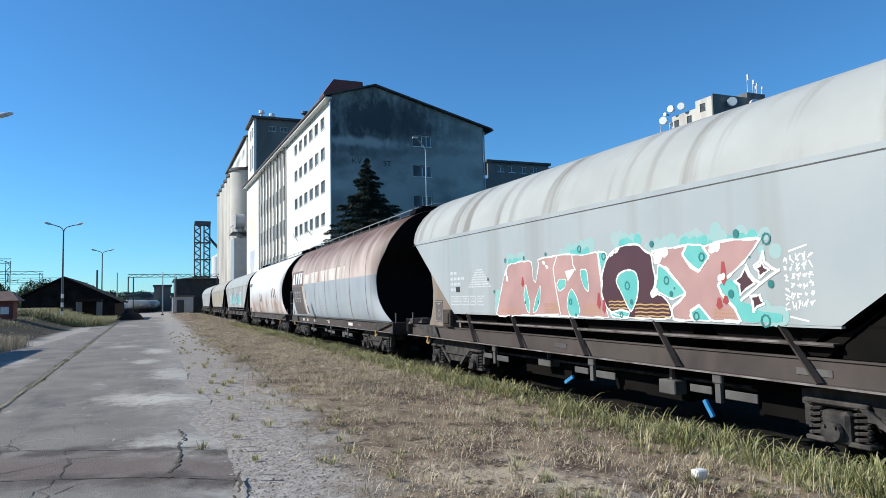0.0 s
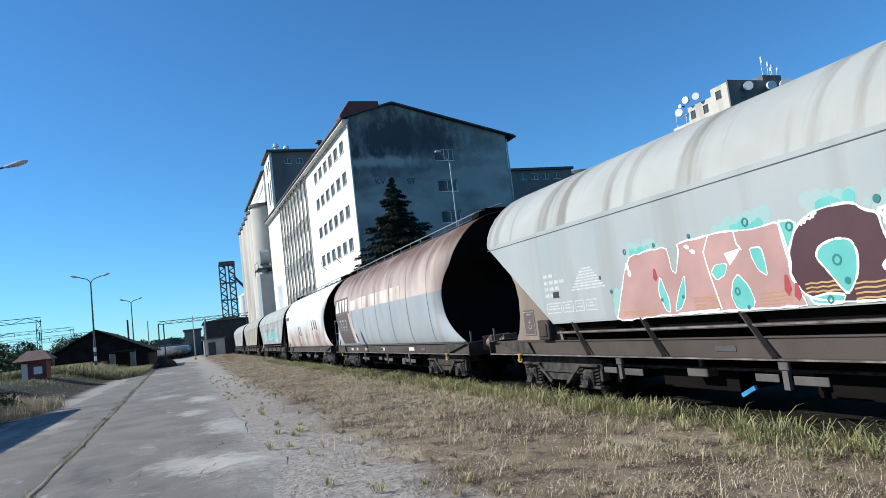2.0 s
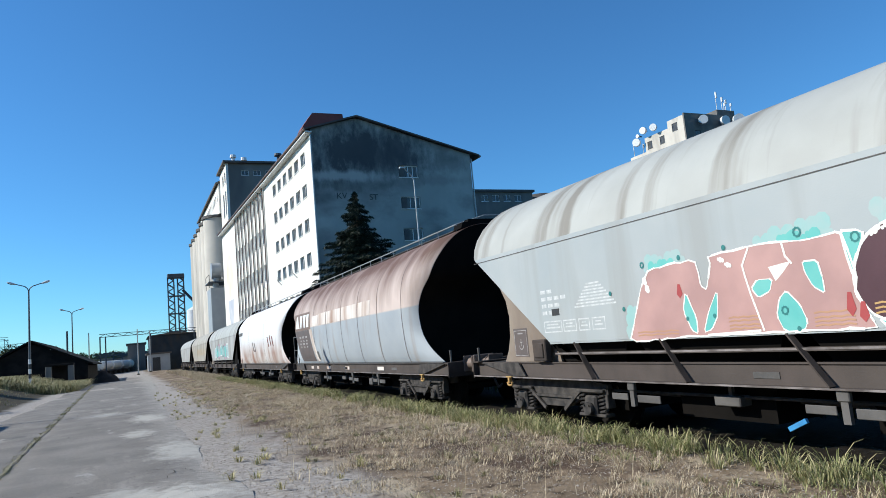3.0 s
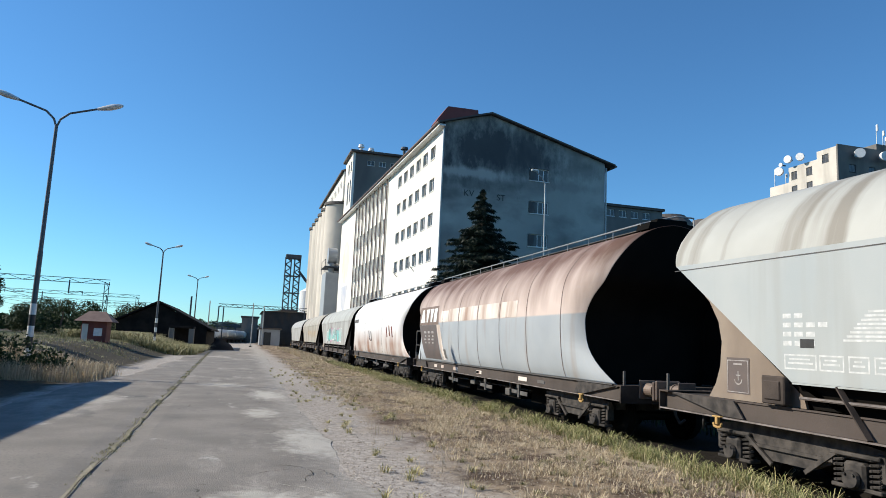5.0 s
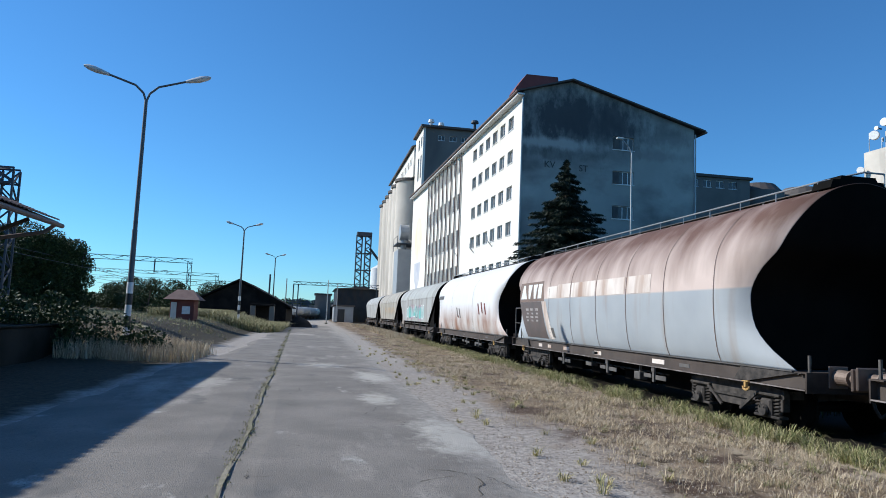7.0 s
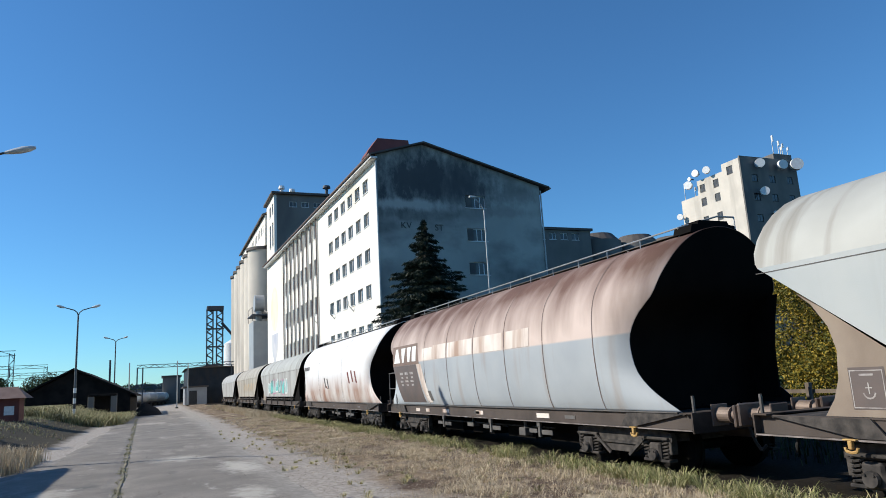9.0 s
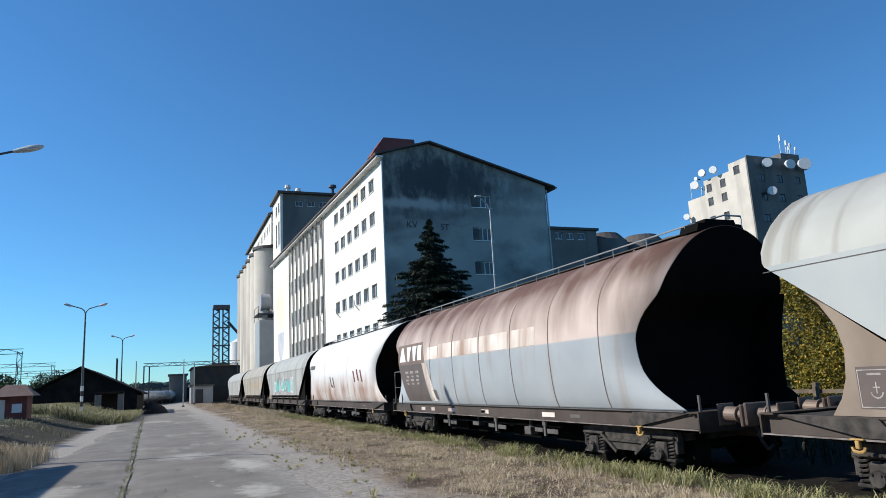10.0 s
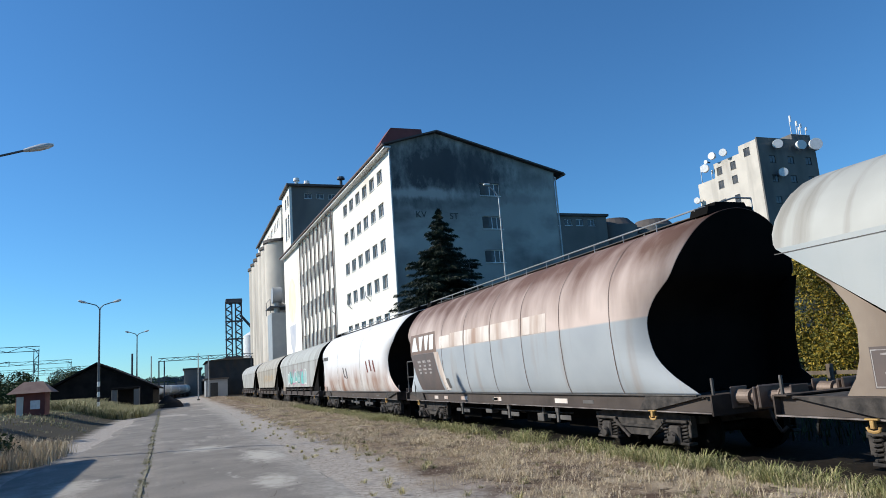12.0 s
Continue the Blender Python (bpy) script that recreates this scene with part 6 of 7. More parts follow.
gholes = [(23.65, 25.8, 1.05, 3.45), (27.05, 28.4, 2.98, 3.6), (16.8, 18.95, 1.05, 3.45), (20.2, 21.5, 2.98, 3.6)]
part("front_wall", wall_grid(0, gx - 0.35, 0.35, -8, 29.5, 1.02, 4.55, gholes), M_PLASTER, GOODS, "dirty white plaster")
part("end_wall", Shape().prism([(-25.0, 1.02), (gx - 0.35, 1.02), (gx - 0.35, 4.55), (-18.0, 7.2), (-25.0, 4.7)], 1, 29.15, 29.5), M_PLASTER, GOODS)
part("end_wall", Shape().prism([(-25.0, 1.02), (gx - 0.35, 1.02), (gx - 0.35, 4.55), (-18.0, 7.2), (-25.0, 4.7)], 1, -8, -7.65), M_PLASTER, GOODS)
part("back_wall", Shape().box(-25.35, -25.0, -8, 29.5, 1.02, 4.6), M_PLASTER, GOODS)
for a, b, z0, z1 in (gholes[0], gholes[2]):
    d = part("door", Shape().box(gx - 0.25, gx - 0.19, a + 0.03, b - 0.03, z0, z1 - 0.03), M_WOODDARK, GOODS, "dark wooden goods door")
    for k in range(6):
        part("board", Shape().box(gx - 0.19, gx - 0.175, a + 0.05 + k * 0.345, a + 0.375 + k * 0.345, z0 + 0.02, z1 - 0.05), M_WOODDARK, d)
    fr = Shape().box(gx - 0.3, gx + 0.02, a - 0.10, a, z0, z1 + 0.1).box(gx - 0.3, gx + 0.02, b, b + 0.10, z0, z1 + 0.1).box(gx - 0.3, gx + 0.02, a, b, z1, z1 + 0.1)
    part("door_frame", fr, M_WOODDARK, GOODS)
for a, b, z0, z1 in (gholes[1], gholes[3]):
    fr = Shape().box(gx - 0.2, gx - 0.1, a, b, z0, z0 + 0.06).box(gx - 0.2, gx - 0.1, a, b, z1 - 0.06, z1).box(gx - 0.2, gx - 0.1, a, a + 0.06, z0, z1).box(gx - 0.2, gx - 0.1, b - 0.06, b, z0, z1).box(gx - 0.2, gx - 0.1, (a + b) / 2 - 0.03, (a + b) / 2 + 0.03, z0, z1)
    w = part("window", fr, M_WOODDARK, GOODS)
    part("pane", Shape().box(gx - 0.16, gx - 0.15, a, b, z0, z1), M_GLASS, w)
part("roof_slope", Shape().prism([(-8.75, 4.13), (-18.0, 7.54), (-18.0, 7.41), (-8.75, 4.0)], 1, -9, 30.4), M_WOODDARK, GOODS)
part("roof_slope", Shape().prism([(-26.5, 4.4), (-18.0, 7.54), (-18.0, 7.41), (-26.5, 4.27)], 1, -9, 30.4), M_WOODDARK, GOODS)
tile = Shape()
tile_pts = [(0.0, 0, 0.0), (0.0, 0.05, 0.035), (0.0, 0.12, 0.045), (0.0, 0.19, 0.03), (0.0, 0.235, 0.0)]
tv = [(0.0, y, z + 0.03) for _, y, z in tile_pts] + [(-0.40, y, z + 0.148) for _, y, z in tile_pts]
tile.add(tv, [(i, i + 1, i + 6, i + 5) for i in range(4)])
tile.add([(0.0, y, z + 0.03) for _, y, z in tile_pts] + [(0.0, y, z) for _, y, z in tile_pts], [(i, i + 1, i + 6, i + 5) for i in range(4)])
tile_me = tile.mesh("roof_tile", M_TILE)
cover = Shape()
count = 0
for i in range(26):
    for k in range(164):
        x, y, z = -8.70 - 0.36 * i, 30.3 - 0.24 * (k + 1), 4.14 + 0.1328 * i
        if k < 36 and i < 8:
            o = part("roof_tile", tile_me, None, GOODS)
            o.location = (x, y, z)
        else:
            cover.add([(x + a, y + b, z + c) for a, b, c in tile.v], tile.f)
rest = Shape()
rest.v, rest.f = cover.v, cover.f
o = part("tile_cover", raw_mesh("tile_cover", rest.v, rest.f, M_TILE), None, GOODS)
o["kind"] = "stuff"
part("gutter", Shape().tube((-8.68, -9, 4.02), (-8.68, 30.45, 4.02), 0.075, n=8), M_GUTTER, GOODS)
part("downpipe", Shape().path([(-8.7, 29.9, 3.98), (-8.95, 29.85, 3.75), (-10.15, 29.55, 3.45), (-10.18, 29.55, 1.05)], 0.06), M_GUTTER, GOODS)
part("eave_strut", Shape().bar((-10.3, 28.8, 3.35), (-9.0, 28.8, 4.0), 0.1), M_WOODDARK, GOODS)
part("wall_lamp", Shape().tube((gx, 24.3, 3.9), (gx + 0.1, 24.3, 3.9), 0.09, n=10), M_GUTTER, GOODS)


def street_lamp(x, y, z, top, span, s=1.0):
    l = thing("street_lamp", "double-armed grey street lamp with a black and white base", "street lamp", (x, y, z), group="lamps along the yard road")
    h = top - z
    part("pole", Shape().tube((0, 0, 0), (0, 0, h * 0.45), 0.10, 0.085, n=12).tube((0, 0, h * 0.45), (0, 0, h), 0.075, 0.055, n=12), M_POLE, l, smooth=True)
    for k in range(5):
        part("painted_band", Shape().tube((0, 0, 0.05 + 0.38 * k), (0, 0, 0.05 + 0.38 * (k + 1)), 0.106, n=14), M_BLACK if k % 2 else M_WHITE, l)
    for d in (-1, 1):
        pts = [(0, 0, h - 0.1), (d * 0.06 * span, 0, h + 0.12 * span), (d * 0.22 * span, 0, h + 0.27 * span), (d * 0.5 * span, 0, h + 0.36 * span), (d * 0.78 * span, 0, h + 0.45 * span)]
        a = part("arm", Shape().path(pts, 0.038, 8), M_POLE, l, smooth=True)
        hd = Shape()
        sec = [(0.72, 0.05, 0.05), (0.82, 0.10, 0.08), (0.98, 0.15, 0.11), (1.12, 0.13, 0.09), (1.2, 0.05, 0.04)]
        rows = []
        for t, wd, ht in sec:
            cx, cz = d * t * span * s, h + 0.45 * span + (t - 0.78) * 0.28 * span
            rows.append([(cx, wd * math.cos(b), cz + ht * math.sin(b)) for b in [6.283 * q / 10 for q in range(10)]])
        hd.add([p for r in rows for p in r], [(10 * i + q, 10 * i + (q + 1) % 10, 10 * i + 10 + (q + 1) % 10, 10 * i + 10 + q) for i in range(4) for q in range(10)] + [tuple(range(9, -1, -1)), tuple(range(40, 50))])
        hd_ob = part("lamp_head", hd, M_LAMPHEAD, a, "pale grey cobra lamp head", smooth=True)
    return l


street_lamp(-7.1, 32.5, 0.5, 8.85, 1.75)
street_lamp(-7.05, 67.0, 0.85, 8.3, 1.25)
street_lamp(-5.95, 95.0, 0.4, 8.2, 1.05)
lp = thing("tall_lamp_post", "tall thin grey lamp post before the gable", "street lamp", (23.55, 58, 0))
part("pole", Shape().tube((0, 0, 0), (0, 0, 15.6), 0.09, 0.06, n=8), M_PIPE, lp)
part("arm", Shape().path([(0, 0, 15.5), (-0.25, 0, 16.0), (-0.9, 0, 16.6)], 0.05, 6), M_PIPE, lp)
part("lamp_head", Shape().box(-1.3, -0.75, -0.12, 0.12, 16.55, 16.72, 0.04), M_LAMPHEAD, lp)


# ---- catenary portals and lattice masts ----
def lattice(sh, p, q, w, n, t=0.06, flat=False):
    """A lattice girder from p to q of width w with n fields."""
    a, b = Vector(p), Vector(q)
    d = (b - a).normalized()
    u = Vector((0, 0, 1)) if abs(d.z) < 0.5 else Vector((1, 0, 0))
    v = Vector((0, 1, 0))
    offs = [(i, j) for i in (-1, 1) for j in (-1, 1)] if not flat else [(-1, 0), (1, 0)]
    for i, j in offs:
        o = u * (i * w / 2) + v * (j * w / 2)
        sh.bar(a + o, b + o, t * 1.3)
    for k in range(n):
        s, e = a + (b - a) * (k / n), a + (b - a) * ((k + 1) / n)
        for j in ((-1, 1) if not flat else (0,)):
            o = v * (j * w / 2)
            sg = 1 if k % 2 else -1
            sh.bar(s + u * (sg * w / 2) + o, e - u * (sg * w / 2) + o, t)
        if not flat:
            for i in (-1, 1):
                o = u * (i * w / 2)
                sg = 1 if k % 2 else -1
                sh.bar(s + v * (sg * w / 2) + o, e - v * (sg * w / 2) + o, t)
    return sh


def portal(x0, x1, y, z0, top, w=0.45):
    p = thing("catenary_portal", "dark steel catenary portal over the tracks", "portal", (0, 0, 0), group="portals over the main line")
    for x in (x0, x1):
        part("leg", lattice(Shape(), (x, y, z0), (x, y, top), w, 10, 0.05, True), M_LATTICE, p)
    part("beam", lattice(Shape(), (x0 - 0.3, y, top), (x1 + 0.3, y, top), w * 1.1, 16, 0.05, True), M_LATTICE, p)
    for k in range(3):
        x = x0 + (x1 - x0) * (k + 0.5) / 3
        part("hanger", Shape().bar((x, y, top), (x, y, top - 1.5), 0.12).bar((x, y, top - 1.4), (x + 1.4, y, top - 1.2), 0.06).bar((x + 1.4, y, top - 1.2), (x + 1.4, y, top - 1.7), 0.06), M_LATTICE, p)


portal(-38, -15.2, 90, 0.8, 7.0)
portal(-46, -17.5, 130, 0.8, 7.4)
portal(-60, -19, 175, 0.8, 8.0)
portal(-60, -24, 225, 0.8, 8.6)
near = thing("lattice_portal", "tall dark lattice steel mast with a beam", "portal")
part("leg", lattice(Shape(), (-16.4, 45, 0.8), (-16.4, 45, 8.2), 0.8, 9, 0.07), M_LATTICE, near)
part("beam", lattice(Shape(), (-34, 45, 7.9), (-16.0, 45, 7.9), 0.75, 16, 0.07), M_LATTICE, near)
part("leg", lattice(Shape(), (-34, 45, 0.8), (-34, 45, 8.2), 0.8, 9, 0.07), M_LATTICE, near)
for k, (xw, zw) in enumerate(((-22, 5.4), (-29, 5.6), (-36, 6.0), (-26, 6.6))):
    cw = thing("overhead_wire", "thin dark overhead wire along the main line", "wire", group="wires over the main line")
    part("strand", Shape().path([(xw - 0.06 * (y - 45), y, zw - 0.15 + 0.15 * abs(((y - 45) / 42) % 1 - 0.5) * 2) for y in range(45, 235, 21)], 0.025, 5), M_LATTICE, cw)

# ---- far end of the yard ----
SHED = thing("far_shed", "low shed with a broad gable roof, shade in its dark colour", "shed")
sy = 85.0
part("gable_wall", Shape().prism([(-13.0, 0.5), (-3.9, 0.5), (-3.9, 2.3), (-9.0, 4.75), (-13.0, 2.7)], 1, sy, sy + 0.3), M_SHED, SHED)
part("back_wall", Shape().prism([(-13.0, 0.5), (-3.9, 0.5), (-3.9, 2.3), (-9.0, 4.75), (-13.0, 2.7)], 1, sy + 22, sy + 22.3), M_SHED, SHED)
part("side_wall", Shape().box(-13, -12.7, sy + 0.3, sy + 22, 0.5, 2.7), M_SHED, SHED)
part("side_wall", Shape().box(-4.2, -3.9, sy + 0.3, sy + 22, 0.2, 2.0), M_SHED, SHED)
part("roof_slope", Shape().prism([(-13.6, 2.45), (-9.0, 4.85), (-9.0, 5.03), (-13.6, 2.63)], 1, sy - 0.5, sy + 22.8), M_SHED, SHED)
part("roof_slope", Shape().prism([(-3.4, 2.05), (-9.0, 4.85), (-9.0, 5.03), (-3.4, 2.23)], 1, sy - 0.5, sy + 22.8), M_SHED, SHED)
part("chimney_pipe", Shape().tube((-6.2, sy + 6, 3.2), (-6.2, sy + 6, 6.0), 0.1, n=8), M_LATTICE, SHED)
KIOSK = thing("concrete_shelter", "small pale concrete shelter with two pillars", "shelter")
for x in (-7.0, -5.1):
    part("pillar", Shape().box(x - 0.26, x + 0.26, 79.7, 80.3, 0.5, 2.15, 0.03), M_TOWERGREY, KIOSK)
part("slab", Shape().box(-7.2, -4.9, 79.6, 82.2, 2.15, 2.35, 0.03), M_SHED, KIOSK)
part("back_panel", Shape().box(-6.9, -5.2, 82.0, 82.2, 0.5, 2.15), M_SHED, KIOSK)
HUT = thing("red_hut", "small red-brown brick hut with a hipped roof", "hut")
hx, hy, hz = -9.4, 55.0, 0.8
part("body", Shape().box(hx - 0.75, hx + 0.75, hy, hy + 1.6, hz, 2.2, 0.02), M_BRICKRED, HUT)
part("hip_roof", Shape().add([(hx - 1.15, hy - 0.4, 2.18), (hx + 1.15, hy - 0.4, 2.18), (hx + 1.15, hy + 2.0, 2.18), (hx - 1.15, hy + 2.0, 2.18), (hx - 0.5, hy + 0.7, 2.85), (hx + 0.5, hy + 0.7, 2.85)],
     [(0, 1, 5, 4), (1, 2, 5), (2, 3, 4, 5), (3, 0, 4), (3, 2, 1, 0)]), M_TILE, HUT)
part("door", Shape().box(hx - 0.7, hx - 0.35, hy - 0.03, hy - 0.004, hz, 2.0), M_PLASTER, HUT)
part("poster", Shape().box(hx + 0.0, hx + 0.5, hy - 0.02, hy - 0.004, 1.25, 1.75), M_WHITE, HUT)
heap = Shape()
hv, hf = [], []
for j in range(9):
    for i in range(17):
        x, y = -3.9 + 3.0 * i / 16, 84 + 7 * j / 8
        e = math.sin(math.pi * i / 16) * math.sin(math.pi * j / 8)
        hv.append((x, y, -0.05 + 1.15 * e ** 0.8 * (1 + 0.35 * noise.noise((x * 1.3, y, 2)))))
hf = [(j * 17 + i, j * 17 + i + 1, j * 17 + i + 18, j * 17 + i + 17) for j in range(8) for i in range(16)]
solid("dark_heap", Shape().add(hv, hf), M_SHED, "low heap of dark material beside the road", "heap", smooth=True)

HALL = thing("far_dark_hall", "dark industrial hall with a pale lower wall", "building")
part("hall_wall", Shape().box(4.0, 13.5, 160, 185, -0.1, 7.2), M_HALL, HALL)
part("hall_roof", Shape().prism([(3.5, 7.2), (8.6, 7.7), (14, 7.2)], 1, 159.5, 185.5), M_ROOFDARK, HALL)
part("lean_to", Shape().box(3.2, 7.2, 150, 159.9, -0.1, 3.2), M_METALGREY, HALL)
part("lean_to_roof", Shape().box(2.9, 7.5, 149.6, 159.9, 3.2, 3.5), M_ROOFDARK, HALL)
part("doorway", Shape().box(4.0, 5.4, 149.9, 149.995, 0, 2.6), M_BLACK, HALL)
OFFICE = thing("far_grey_building", "small dark grey building far down the line", "building")
part("office_wall", Shape().box(-0.6, 3.4, 190, 200, -0.1, 6.4), M_TOWERGREY, OFFICE)
part("office_roof", Shape().box(-0.9, 3.7, 189.7, 200.3, 6.4, 6.8), M_ROOFDARK, OFFICE)
BRIDGE = thing("pipe_bridge", "dark steel pipe bridge on posts", "pipe bridge")
part("beam", lattice(Shape(), (-5.5, 158, 7.9), (14, 158, 7.9), 0.6, 18, 0.09, True), M_LATTICE, BRIDGE)
for x in (-5.4, -4.4, 4.0, 12.5):
    part("post", Shape().box(x - 0.12, x + 0.12, 157.9, 158.1, -0.1, 7.7), M_LATTICE, BRIDGE)
EL = thing("elevator_tower", "tall dark lattice elevator tower with two legs", "tower")
for x in (8.9, 11.0):
    part("elevator_leg", lattice(Shape(), (x, 170, 0), (x, 170, 20.6), 1.3, 24, 0.16), M_LATTICE, EL)
part("head", Shape().box(8.2, 11.8, 169, 171, 20.2, 21.2, 0.1), M_LATTICE, EL)
for z in (4, 8, 12, 16):
    part("landing", Shape().box(8.1, 11.9, 169.2, 170.8, z, z + 0.25), M_LATTICE, EL)
part("chute", Shape().tube((11.4, 170, 17.5), (15.5, 170, 12.6), 0.3, n=8), M_LATTICE, EL)
WS = thing("white_silo", "white steel silo far behind the mill", "silo")
part("silo_cylinder", Shape().tube((15.5, 182, 0), (15.5, 182, 13.5), 2.6, n=20), M_DISH, WS, smooth=True)
part("silo_cap", Shape().tube((15.5, 182, 13.5), (15.5, 182, 14.8), 2.6, 0.5, n=20), M_DISH, WS, smooth=True)
for k in range(5):
    tw = thing("tank_wagon", "cream-white tank wagon on a far track", "wagon", (-4.9 + 1.65 * k, 162 + 9.6 * k, 0), group="far tank wagons")
    tw.rotation_euler = (0, 0, math.atan2(9.6, 1.65))
    body = Shape().tube((-4.0, 0, 1.95), (4.0, 0, 1.95), 0.92, n=20).tube((4.0, 0, 1.95), (4.4, 0, 1.95), 0.92, 0.4, n=20).tube((-4.4, 0, 1.95), (-4.0, 0, 1.95), 0.4, 0.92, n=20)
    part("tank", body, M_WHITE if k % 2 == 0 else M_CREAM, tw, smooth=True)
    part("tank_frame", Shape().box(-4.8, 4.8, -1.1, 1.1, 0.75, 1.0), M_BOGIE, tw)
    for e in (-3.2, -1.9, 1.9, 3.2):
        part("wheelset", Shape().tube((e, -0.8, 0.42), (e, 0.8, 0.42), 0.46, n=14), M_BOGIE, tw)
far = thing("locomotive", "small dark locomotive on a far track", "locomotive", (3.6, 212, 0))
part("hull", Shape().box(-2.0, 2.0, -1.4, 1.4, 0.9, 3.6, 0.15), M_SHED, far)
part("wheelset", Shape().box(-1.6, 1.6, -0.8, 0.8, -0.05, 0.9), M_BOGIE, far)
pr = random.Random(3)
for k in range(7):
    x = -10 + 3.2 * k
    hb = thing("far_factory_frame", "distant grey factory steelwork", "building", (x, 320 + 9 * k, 0), group="distant steelwork")
    part("steel_frame", lattice(Shape(), (-4, 0, 5.5 + pr.uniform(0, 2)), (4, 0, 5.5 + pr.uniform(0, 2)), 1.2, 6, 0.25, True), M_LATTICE, hb)
    part("lower_block", Shape().box(-3.5, 3.5, 1, 5, 0, pr.uniform(4, 7)), M_TOWERGREY, hb)
    for px0 in (-3.6, 3.2):
        part("post", Shape().box(px0, px0 + 0.4, -0.2, 0.2, 0, 6), M_LATTICE, hb)
for x, y, h in ((1.2, 120, 7.0), (3.4, 140, 7.5), (-5.0, 110, 6.5)):
    pl = thing("signal_post", "thin grey post beside the track", "post", (x, y, 0), group="posts down the line")
    part("post", Shape().tube((0, 0, -0.1), (0, 0, h), 0.09, 0.07, n=8), M_PIPE, pl)
    part("foot", Shape().box(-0.2, 0.2, -0.2, 0.2, -0.1, 0.15, 0.03), M_RAMP, pl)


# ---- plants ----
def fill_mesh(name, verts, faces_n, m, uniform):
    """A mesh of many alike little faces from arrays: verts (n, k, 3), faces_n: tuples of corner numbers within one piece."""
    n, k, _ = verts.shape
    me = bpy.data.meshes.new(name)
    base = np.arange(n)[:, None] * k
    loops, starts, pos = [], [], 0
    allf = []
    for f in faces_n:
        allf.append(base + np.array(f)[None, :])
    me.vertices.add(n * k)
    me.vertices.foreach_set("co", verts.astype(np.float32).ravel())
    loop = np.concatenate([a.ravel() for a in allf])
    sizes = np.concatenate([np.full(len(a), a.shape[1]) for a in allf])
    me.loops.add(len(loop))
    me.loops.foreach_set("vertex_index", loop.astype(np.int32))
    me.polygons.add(len(sizes))
    st = np.concatenate([[0], np.cumsum(sizes)[:-1]])
    me.polygons.foreach_set("loop_start", st.astype(np.int32))
    me.materials.append(m)
    me.update(calc_edges=True)
    me.validate()
    return me


def blades(name, xyz, height, width, m, seed, label, category="grass", lean=0.5):
    """Bent tapered grass blades at the given places, one mesh."""
    g = np.random.default_rng(seed)
    n = len(xyz)
    h = height * g.uniform(0.45, 1.15, n) if np.isscalar(height) else height * g.uniform(0.6, 1.15, n)
    a = g.uniform(0, 2 * np.pi, n)
    ln = h * g.uniform(0.1, lean, n)
    w = width * g.uniform(0.6, 1.3, n)
    d = np.stack([np.cos(a), np.sin(a), np.zeros(n)], 1)
    s = np.stack([-np.sin(a), np.cos(a), np.zeros(n)], 1) * (w / 2)[:, None]
    up = np.array([0, 0, 1.0])[None]
    p0 = xyz
    p1 = xyz + d * (ln * 0.35)[:, None] + up * (h * 0.6)[:, None]
    p2 = xyz + d * ln[:, None] + up * h[:, None]
    v = np.stack([p0 - s, p0 + s, p1 + s * 0.8, p1 - s * 0.8, p2], 1)
    ob = new(name, fill_mesh(name, v, [(0, 1, 2, 3), (3, 2, 4)], m, True))
    return tagged(ob, label, category, kind="stuff")


def scatter(n, x0, x1, y0, y1, seed, keep, clump=5, spread_m=0.05, zf=None, power=1.0):
    """Places in clumps, thinned by keep(x, y), denser towards low y when power > 1."""
    g = np.random.default_rng(seed)
    out = []
    c = 0
    while len(out) < n and c < n * 12:
        c += 1
        x, y = g.uniform(x0, x1), y0 + (y1 - y0) * g.uniform() ** power
        if g.uniform() < keep(x, y):
            z = (zf or ground_z)(x, y)
            for _ in range(clump):
                out.append((x + g.normal(0, spread_m), y + g.normal(0, spread_m), z - 0.01))
    return np.array(out)


def patchy(x, y, sc, seed):
    return max(0.0, 0.5 + 0.9 * noise.noise((x * sc, y * sc, seed)))


def dry_keep(x, y):
    e = step(2.6, 4.4, x + 0.5 * noise.noise((0, y * 0.4, 2))) * (1 - 0.5 * step(5.6, 6.4, x))
    return e * (0.16 + 0.84 * step(9, 18, y)) * max(0.03, patchy(x, y, 0.7, 3.0) ** 2)


